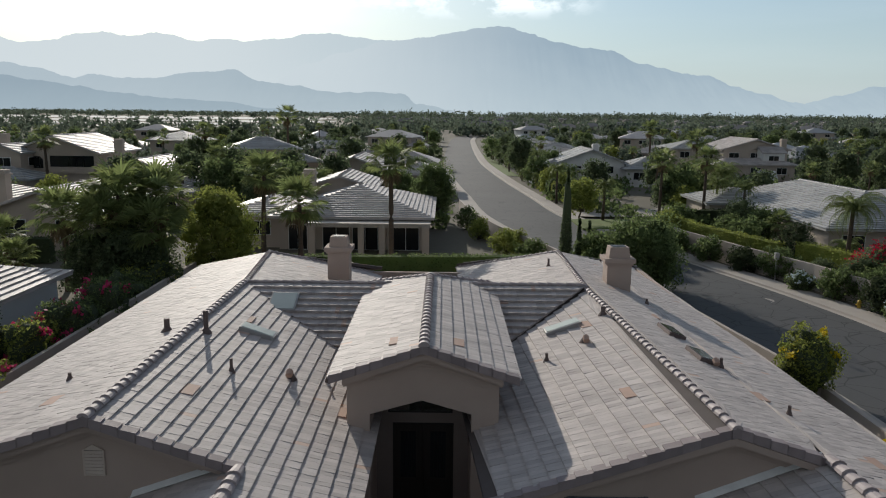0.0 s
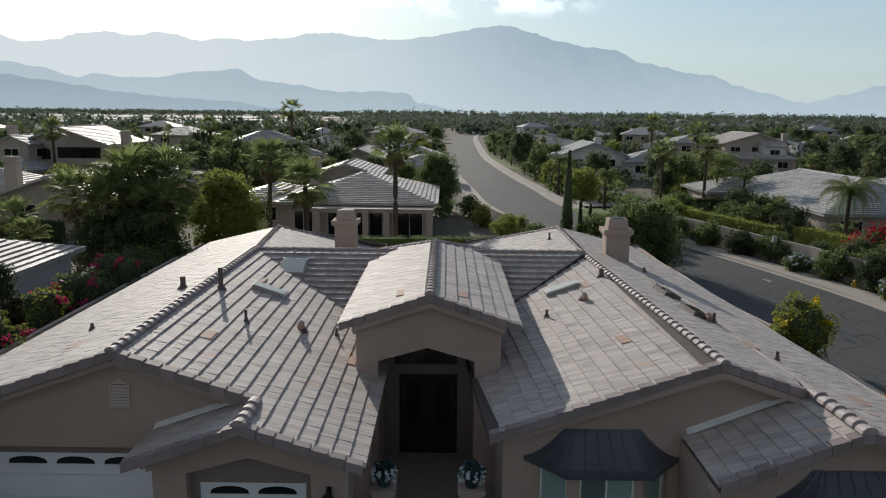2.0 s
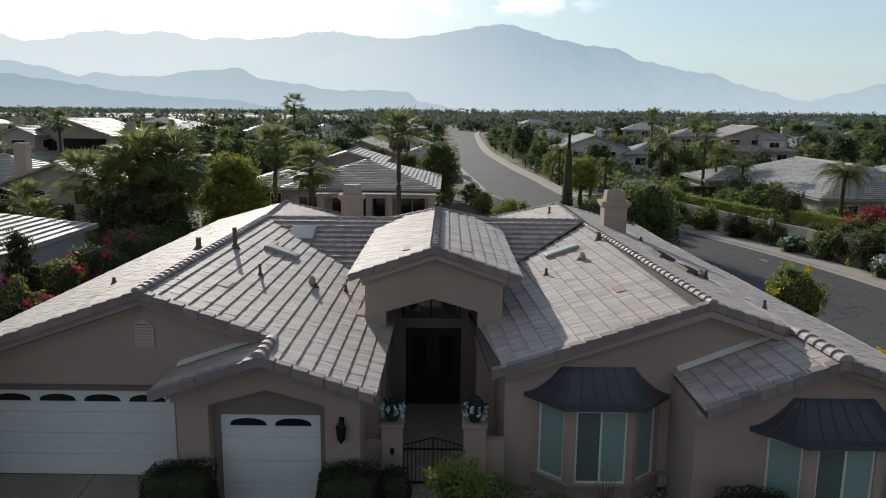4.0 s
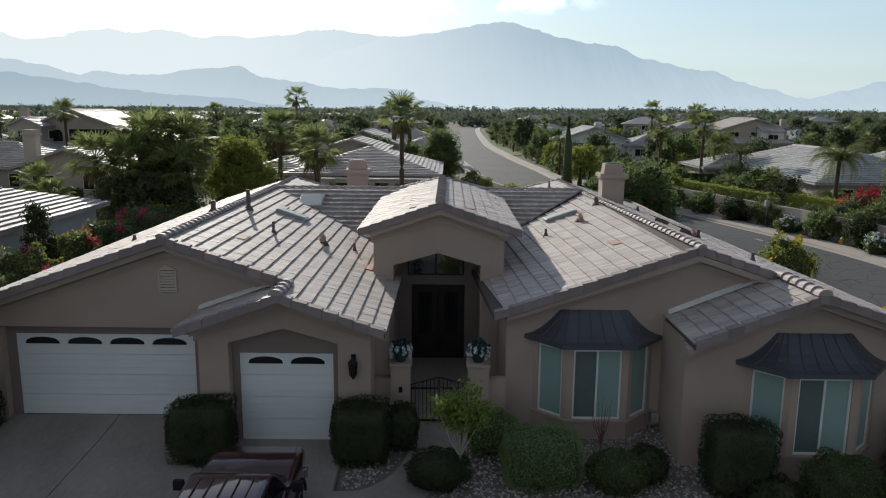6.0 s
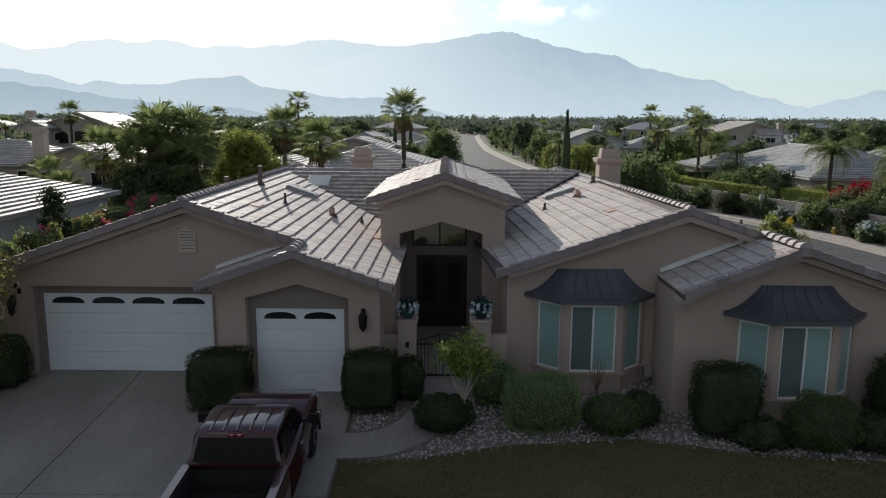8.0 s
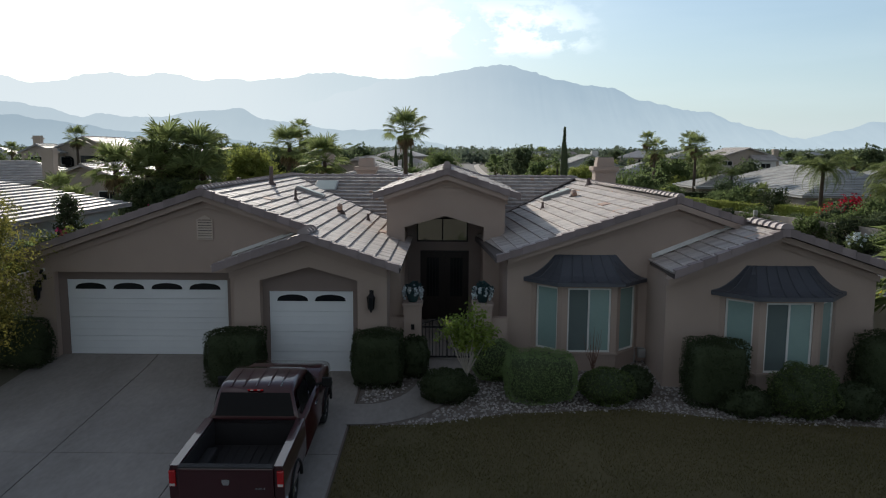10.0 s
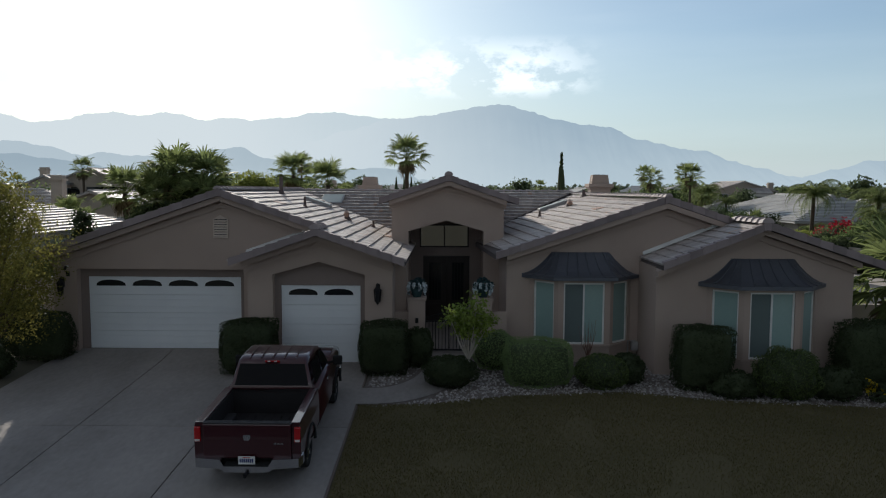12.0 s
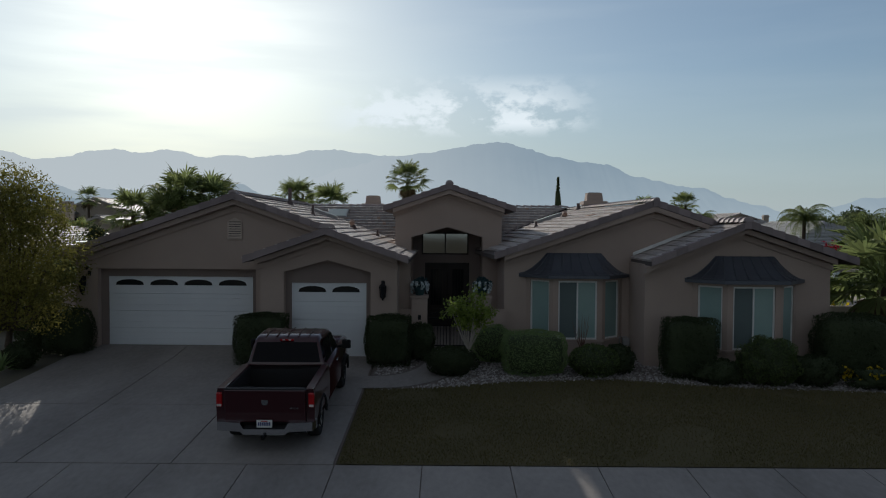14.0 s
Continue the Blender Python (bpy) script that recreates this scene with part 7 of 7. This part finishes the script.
for k, (x, y, h, r) in enumerate(((-17.6, 20.0, 2.7, 1.3), (-17.7, 16.6, 2.6, 1.2), (-17.5, 23.6, 2.8, 1.4), (-17.6, 12.6, 2.5, 1.2), (-17.8, 27.0, 2.6, 1.3), (-17.6, 30.5, 2.8, 1.5), (-17.6, 9.0, 2.4, 1.2), (-17.5, 5.8, 2.3, 1.2))):
    shrub(at(x, y), r, r * 1.3, h, 2800, 0.16, LEAF_LIME if k % 2 else LEAF_MID, "green garden shrub with pink bougainvillea flowers" if k < 4 else "green garden shrub along a wall", 100 + k, 0.3, name="bougainvillea" if k < 4 else "bush", flowers=(PINK, 130, 5, 0.13) if k < 4 else None)
tree(at(-18.7, 15.4), 4.3, 0.85, 3200, 0.13, LEAF_DARK, "small upright dark conifer", 107, 0.06, clumps=26, name="conifer")
fan_palm(at(14.6, 0.8), 2.6, "fan palm at the corner of the house", 108, 2.3, 36, 6)
feather_palm(at(36.2, 40.5), 5.0, "tall feather palm beyond the street wall", 116, 3.5, 32)
feather_palm(at(30.6, 40.3), 5.5, "feather palm with drooping fronds across the street", 109, 3.3, 30)
feather_palm(at(31.6, 42.5), 2.2, "small feather palm across the street", 110, 2.0, 22)
feather_palm(at(35.0, 38.5), 3.6, "feather palm with arching fronds", 111, 3.0, 30)
feather_palm(at(32.3, 71.3), 5.6, "feather palm with drooping fronds by a drive", 112, 3.2, 34)
fan_palm(at(31.2, 52.9), 2.7, "small fan palm before a grey-roofed house", 117, 1.3, 24, 2)
feather_palm(at(18.6, 70.0), 4.2, "drooping palm beside the street", 113, 2.6, 30)
tree(at(15.6, 68.0), 5.0, 2.2, 5000, 0.2, LEAF_LIME, "light green tree at a street corner", 114, 0.3, clumps=14)
for k, (x, y, h, r, lm) in enumerate(((26.0, 41.5, 2.2, 1.6, 0), (27.0, 34.5, 2.0, 1.5, 0), (28.0, 31.0, 2.3, 1.5, 1), (28.9, 26.6, 2.2, 1.5, 0), (29.4, 22.5, 2.4, 1.6, 0), (24.0, 43.4, 1.9, 1.4, 1), (22.6, 47.0, 2.0, 1.4, 0), (21.4, 51.6, 1.8, 1.3, 0), (20.6, 56.0, 2.0, 1.4, 1), (31.5, 33.0, 3.8, 2.3, 0), (33.2, 27.5, 4.2, 2.6, 0), (30.6, 24.0, 3.2, 2.0, 1), (29.0, 45.5, 3.6, 2.2, 1), (27.0, 50.5, 3.2, 2.2, 0))):
    tree(at(x, y), h, r, 2600, 0.19, (LEAF_MID, LEAF_DARK)[lm], "dense green street-side bush before a garden wall", 120 + k, 0.06, clumps=9, name="bush")
shrub(at(31.2, 37.6), 1.5, 1.2, 3.0, 2400, 0.16, LEAF_MID, "red bougainvillea across the street", 140, 0.35, name="bougainvillea", flowers=(mat("red_flower", (0.50, 0.03, 0.05), (0.4, 0.02, 0.05), 0.6, 4, 20, 0.0, vary=0.3, leaf=0.35), 900, 14, 0.28))
shrub(at(25.6, 36.8), 0.9, 0.9, 1.4, 1500, 0.13, LEAF_MID, "oleander bush with white flowers", 141, 0.3, name="flowering_shrub", flowers=(PALEFLOWER, 260, 40, 0.05))
shrub(at(27.6, 28.4), 0.9, 0.9, 1.5, 1500, 0.13, LEAF_MID, "oleander bush with white flowers", 142, 0.3, name="flowering_shrub", flowers=(PALEFLOWER, 260, 40, 0.05))

# planting along the far pavement of the side street
for k in range(13):
    y = 108 + 7.0 * k
    feather_palm(at(15.8 - 0.028 * (y - 108) + 0.8 * math.sin(k * 2.1), y), 2.0 + 0.5 * math.sin(k * 1.7), "low feather palm in the street planting", 300 + k, 2.2, 18, trunk=0.12)
for k in range(7):
    shrub(at(16.6 - 0.05 * k, 92 + 2.6 * k), 0.85, 0.85, 2.7 + 0.3 * math.sin(k * 2.0), 1500, 0.17, LEAF_MID if k % 3 else LEAF_LIME, "clipped column-shaped green shrub by the street", 320 + k, 0.12, square=0.4)
for k, (x, y, h, r) in enumerate(((18.5, 100, 3.4, 2.4), (19.5, 93, 3.0, 2.2), (17.5, 84.5, 2.0, 1.5), (20.5, 108, 4.2, 2.6), (19.0, 116, 3.6, 2.4), (18.2, 126, 3.8, 2.5), (16.8, 140, 4.4, 2.6), (14.8, 158, 5.0, 2.8), (12.8, 176, 6.0, 3.2), (13.6, 196, 5.4, 3.0), (-2.0, 150, 4.6, 2.6), (-4.0, 120, 4.2, 2.4), (-1.2, 108, 3.0, 2.0), (-2.2, 84, 3.4, 2.0))):
    tree(at(x, y), h, r, 2400, 0.24, (LEAF_MID, LEAF_DEEP, LEAF_MID)[k % 3], "dense green bush beside the side street", 330 + k, 0.08, clumps=10, name="bush")
for k, (x, y) in enumerate(((-8.2, 97), (-7.0, 98), (-5.9, 99))):
    cypress(at(x, y), 7.4, 0.5, "slender dark cypress in a row of three", 350 + k)
setting("verge_lawn_1", ribbon([p for p in STREET if 128 < p[1] < 215], 6.5, 9.0, 0.06), VERGE, "strip of bright watered lawn beside the pavement", "lawn")
setting("verge_lawn_2", Geo().solid([(15.2, 63.5, -0.45), (20.8, 64.2, -0.45), (21.6, 70.8, -0.45), (15.0, 70.6, -0.45)], [(15.2, 63.5, -0.27), (20.8, 64.2, -0.27), (21.6, 70.8, -0.27), (15.0, 70.6, -0.27)]), VERGE, "patch of bright watered lawn at the street corner", "lawn")
setting("road_side", ribbon(curve_pts([(16.4, 76.6), (19.0, 76.2), (26.0, 77.5), (36.0, 84.0), (48.0, 93.0)], 6), -2.8, 2.8, 0.17), CONCRETE_B, "pale concrete drive joining the side street", "road")
for k, (x, y, h, r, lm) in enumerate(((31.0, 56.0, 3.4, 2.2, 0), (30.4, 60.0, 3.8, 2.4, 1), (28.4, 57.0, 2.6, 1.9, 0), (17.0, 48.5, 2.4, 2.0, 2), (19.5, 50.5, 2.6, 2.0, 0), (22.0, 56.5, 3.0, 1.9, 2), (24.0, 60.0, 3.2, 2.0, 0), (16.0, 44.5, 2.2, 1.9, 0), (31.5, 28.5, 2.6, 1.9, 0), (35.5, 33.0, 4.4, 2.6, 0), (38.0, 30.0, 4.8, 2.8, 1), (34.5, 24.0, 4.0, 2.4, 0))):
    tree(at(x, y), h, r, 3200, 0.2, (LEAF_MID, LEAF_DEEP, LEAF_LIME)[lm], "dense green garden bush across the street", 360 + k, 0.08, clumps=11, name="bush")

for k, (x, y, h, r, lm) in enumerate(((29.4, 36.0, 2.6, 1.7, 1), (28.6, 33.4, 2.2, 1.5, 0), (30.6, 33.5, 3.0, 1.9, 0), (29.8, 30.4, 2.6, 1.7, 1), (31.0, 28.0, 3.2, 2.0, 0), (30.0, 25.4, 2.8, 1.8, 0), (32.4, 31.0, 3.8, 2.2, 1), (31.4, 22.0, 3.0, 1.9, 0), (27.9, 38.6, 1.9, 1.4, 1), (26.6, 40.0, 1.7, 1.2, 0))):
    tree(at(x, y), h, r, 3600, 0.15, (LEAF_MID, LEAF_DEEP)[lm], "dense green oleander bush before a garden wall", 380 + k, 0.05, clumps=12, name="bush")

# street furniture and small things
hy = thing("fire_hydrant", "yellow fire hydrant beside the pavement", "fire hydrant", at(26.9, 31.6))
part("barrel", Geo().tube([(0, 0, 0), (0, 0, 0.08), (0, 0, 0.1), (0, 0, 0.5), (0, 0, 0.62), (0, 0, 0.72)], [0.16, 0.16, 0.11, 0.11, 0.13, 0.03], 12), HYDRANT, hy)
part("outlet", Geo().tube([(-0.2, 0, 0.42), (0.2, 0, 0.42)], [0.06, 0.06], 10), HYDRANT, hy)
sp = thing("utility_post", "slim grey post with a small box on top", "post", at(25.4, 40.4))
part("post", Geo().tube([(0, 0, 0), (0, 0, 1.7)], [0.05, 0.05], 8), ALU, sp)
part("box", Geo().box(-0.16, 0.16, -0.12, 0.12, 1.6, 2.1), ALU, sp, bevel=0.02)
mh = setting("manhole_cover", Geo().tube([(21.9, 33.9, ground_z(21.9, 33.9) + 0.004), (21.9, 33.9, ground_z(21.9, 33.9) + 0.02)], [0.62, 0.6], 24), CONCRETE, "pale round manhole cover in the road", "manhole cover")
um = thing("garden_umbrella", "beige garden umbrella behind the house", "umbrella", at(-6.6, 34.0))
part("pole", Geo().tube([(0, 0, 0), (0, 0, 2.4)], [0.025, 0.025], 6), ALU, um)
part("canopy", Geo().tube([(0, 0, 1.75), (0, 0, 2.35)], [1.4, 0.03], 8), FASCIA, um)


def van(x, y, rz, label, paint, h=1.9, length=4.9):
    t = thing("parked_car", label, "car", at(x, y, rz))
    g = Geo()
    loft(g, [hoop(length / 2, 0.8, 0.4, 0.9, 0.12), hoop(length / 2 - 0.3, 0.9, 0.3, 1.05, 0.12), hoop(-length / 2, 0.9, 0.3, 1.05, 0.12)])
    part("body", g, paint, t, smooth=True)
    g = Geo()
    loft(g, [hoop(length / 2 - 1.1, 0.85, 0.9, 1.06, 0.06), hoop(length / 2 - 1.9, 0.74, 0.9, h, 0.12), hoop(-length / 2 + 0.5, 0.74, 0.9, h, 0.12), hoop(-length / 2 + 0.05, 0.84, 0.9, 1.06, 0.06)])
    cabin = part("cabin", g, paint, t, smooth=True)
    for sg in (1, -1):
        for y0 in (-1.6, -0.5):
            q = [(sg * 0.87, y0, 1.1), (sg * 0.87, y0 + 0.95, 1.1), (sg * 0.80, y0 + 0.9, h - 0.25), (sg * 0.80, y0 + 0.05, h - 0.25)]
            part("side_window", Geo().face(*q), DARKGLASS, cabin)
        for yc in (-1.4, 1.4):
            part("wheel", Geo().tube([(sg * 0.72, yc, 0.33), (sg * 0.92, yc, 0.33)], [0.33, 0.33], 16), RUBBER, t)
    part("rear_window", Geo().face((-0.72, -length / 2 + 0.06, 1.12), (0.72, -length / 2 + 0.06, 1.12), (0.62, -length / 2 + 0.42, h - 0.2), (-0.62, -length / 2 + 0.42, h - 0.2)), DARKGLASS, cabin)


van(60.5, 126.5, 70, "white van parked in a driveway", VAN_WHITE, 2.1, 5.4)
van(54.5, 127.5, 60, "silver car parked in a driveway", CHROME, 1.5, 4.4)
van(21.5, 150.0, 80, "dark car parked in a driveway", CARPAINT, 1.5, 4.4)
van(27.0, 118.0, 75, "pale car parked in a driveway", VAN_WHITE, 1.5, 4.4)

# ---- trees of the estate, built once each and set out many times ----
PROTO = [tree(at(-70, 62), 5.6, 3.0, 2200, 0.38, LEAF_MID, "rounded green garden tree", 201, 0.16, clumps=14),
         tree(at(-78, 78), 6.4, 2.8, 2200, 0.38, LEAF_DEEP, "dark green garden tree", 202, 0.2, clumps=14),
         tree(at(-44, 70), 4.4, 2.6, 1900, 0.36, LEAF_LIME, "light green garden tree", 203, 0.12, clumps=12),
         fan_palm(at(-52, 84), 8.2, "fan palm among garden trees", 204, 2.0, 22, 4),
         feather_palm(at(-30, 72), 5.2, "feather palm among garden trees", 205, 2.6, 20)]
# two rounded trees left of the lime one, and tall palms that stand up over the roofs
FIXED = [(0, -26, 74, 1.15), (1, -20, 70, 1.0), (1, -31, 78, 1.1), (3, -31.6, 140, 1.34), (3, 39.2, 100.7, 1.03), (3, 42.8, 140.6, 1.13), (3, -45.0, 128, 1.0), (3, -78, 84, 1.0), (3, -74, 86, 0.9), (4, -13, 66, 1.0), (2, -15.5, 70, 1.0), (3, 29, 67, 0.9), (3, 25, 70, 0.86), (4, 31, 69, 0.9), (4, 33, 66, 0.85), (4, 34, 84, 1.1), (1, 64.4, 94, 1.22),
         (1, 15, 128, 1.2), (0, 16, 112, 0.9), (2, 17, 100, 0.9), (1, 22, 92, 0.9), (4, 16, 88, 0.9), (4, 17, 118, 1.0), (0, 20, 124, 1.0), (1, -16, 118, 1.2), (0, 18, 80, 0.7), (2, 30, 76, 0.8), (1, 38, 74, 0.9), (0, 52, 62, 1.0), (1, 60, 70, 1.2), (0, 55, 46, 1.1), (4, 50, 40, 1.1), (1, 46, 36, 1.1), (0, 58, 58, 1.2),
         (0, -46, 62, 1.0), (1, -52, 58, 1.1), (0, -58, 70, 1.2), (1, -40, 80, 1.0), (2, -62, 52, 1.0), (4, -47, 46, 0.9), (0, -50, 36, 1.1), (1, -44, 30, 1.0), (4, -41, 36, 0.8), (0, -56, 44, 1.0), (4, -38, 30, 0.7)]
rng = random.Random(91)
for k, x, y, s in FIXED:
    copy_thing(PROTO[k], at(x, y, rng.uniform(0, 360), s))
placed = 0
while placed < 300:
    y = 78 + 330 * rng.random() ** 1.3
    x = rng.uniform(-0.62, 0.66) * (y + 22)
    lane = x / (y + 19)
    if (abs(lane - 0.42) < 0.055 and y < 122) or (abs(lane - 0.225) < 0.035 and y < 98) or (abs(lane + 0.5) < 0.06 and y < 95):
        continue
    if (x < -0.14 * y and y > 310) or -8 < x - 6.5 < 9 or any(abs(x - hx) < 9 and abs(y - hy2) < 9 for hx, hy2 in SPOTS) or (abs(x + 53) < 16 and 78 < y < 104) or (abs(x - 58) < 15 and 112 < y < 148) or (abs(x - 27) < 13 and 108 < y < 129) or (abs(x + 10) < 11 and 88 < y < 136):
        continue
    placed += 1
    k = rng.choice((0, 0, 1, 1, 1, 2, 3, 3, 4))
    copy_thing(PROTO[k], at(x, y, rng.uniform(0, 360), rng.uniform(0.65, 1.15) if k < 3 else rng.uniform(0.5, 0.8)))

# far woods and roofs towards the hills
g = Geo()
rng = random.Random(17)
for _ in range(330):
    y = 130 + 290 * rng.random()
    x = rng.uniform(-0.64, 0.68) * (y + 22)
    if (x < -0.14 * y and y > 310) or -8 < x - 6.5 < 9 or any(abs(x - hx) < 8 and -10 < y - hy2 < 8 for hx, hy2 in SPOTS):
        continue
    r, h = rng.uniform(1.8, 3.4), rng.uniform(3.5, 6.2)
    leaves(g, rng, [(x + p[0], y + p[1], -0.4 + h * 0.5 + p[2]) for p in blob_points(rng, 190, r, r, h * 0.5, 0.4, rng.random() * 50, 0.35)], 0.85, aspect=0.8)
for _ in range(1500):
    y = 380 + 1500 * rng.random() ** 1.7
    x = rng.uniform(-0.64, 0.68) * (y + 22)
    if x < -0.12 * y and y > 430 and rng.random() < 0.9:
        continue
    r, h = rng.uniform(2.5, 5.5), rng.uniform(4.5, 9.5)
    for p in blob_points(rng, 46, r * 1.3, r * 1.3, h * 0.5, 0.4, rng.random() * 50, 0.3):
        c = Vector((x, y, -0.4 + h * 0.5)) + Vector(p)
        leaves(g, rng, [c], 2.0, aspect=0.9)
for _ in range(1300):
    y = 1500 + 1500 * rng.random()
    x = rng.uniform(-0.66, 0.70) * y
    r, h = rng.uniform(6, 13), rng.uniform(8, 20) * (0.7 if x < -0.12 * y else 1.0)
    leaves(g, rng, [(x + p[0], y + p[1], -0.4 + h * 0.5 + p[2]) for p in blob_points(rng, 44, r, r, h * 0.5, 0.4, rng.random() * 50, 0.3)], 3.4, aspect=1.0)
tagged(new("distant_trees", g.mesh("distant_trees", LEAF_HAZED)), "far belt of garden trees across the valley", "trees", kind="stuff")
# low garden planting that fills the yards between the houses
g = Geo()
for _ in range(1500):
    y = 62 + 260 * rng.random() ** 1.4
    x = rng.uniform(-0.62, 0.66) * (y + 22)
    if -7 < x - 7.5 < 8 + max(0, (90 - y) * 0.3) or any(abs(x - hx) < 9 and abs(y - hy2) < 8 for hx, hy2 in SPOTS):
        continue
    r, h = rng.uniform(0.8, 2.2), rng.uniform(0.8, 2.0)
    leaves(g, rng, [(x + p[0], y + p[1], -0.4 + h * 0.4 + p[2]) for p in blob_points(rng, 60, r, r, h * 0.6, 0.4, rng.random() * 50, 0.4)], 0.55, aspect=0.8)
tagged(new("garden_planting", g.mesh("garden_planting", LEAF_MID)), "low green shrubs filling the gardens of the estate", "shrubs", kind="stuff")
g = Geo()
for _ in range(170):
    y = 420 + 900 * rng.random() ** 1.3
    x = rng.uniform(-0.62, 0.66) * (y + 22)
    if x < -0.1 * y:
        continue
    w, d, h = rng.uniform(6, 9), rng.uniform(5, 7), rng.uniform(2.8, 4.5)
    g.box(x - w, x + w, y - d, y + d, -0.5, h)
    g.solid([(x - w - 0.6, y - d - 0.6, h), (x + w + 0.6, y - d - 0.6, h), (x + w + 0.6, y + d + 0.6, h), (x - w - 0.6, y + d + 0.6, h)], [(x - w * 0.4, y - 0.1, h + 2.3), (x + w * 0.4, y - 0.1, h + 2.3), (x + w * 0.4, y + 0.1, h + 2.3), (x - w * 0.4, y + 0.1, h + 2.3)])
tagged(new("distant_roofs", g.mesh("distant_roofs", ROOF_FAR)), "far pale roofs among the trees", "houses", kind="stuff")
# pale open fields on the left of the valley
PALEFIELD = mat("pale_field", (0.62, 0.62, 0.60), (0.34, 0.35, 0.31), 0.9, 0.006, 0.05, 0.0)
for k, (xa, xb, ya, yb) in enumerate(((-420, -120, 520, 580), (-620, -150, 640, 740), (-800, -140, 830, 980), (-1300, -200, 1120, 1480))):
    setting("field_%d" % (k + 1), Geo().box(xa, xb, ya, yb, -0.44, -0.3), PALEFIELD, "pale open field beyond the houses", "field")


# ---- roof tiles of the main house ----
loose = Geo()
left_tiles = [300]
for k, (plan, plane) in enumerate(FACES):
    tiled(roof, ccw(plan), plane, keep=lambda x, y: y < 2.2 and -7.0 < x < 9.5, width=0.165, high=0.13 if plane in (P_CROSS, P_CROSS_BACK) else 0.064, stuff=loose, seed=k, budget=left_tiles)
part("roof_tiles", loose, TILE, roof, "weathered grey-pink concrete roof tiles in courses", kind="stuff")
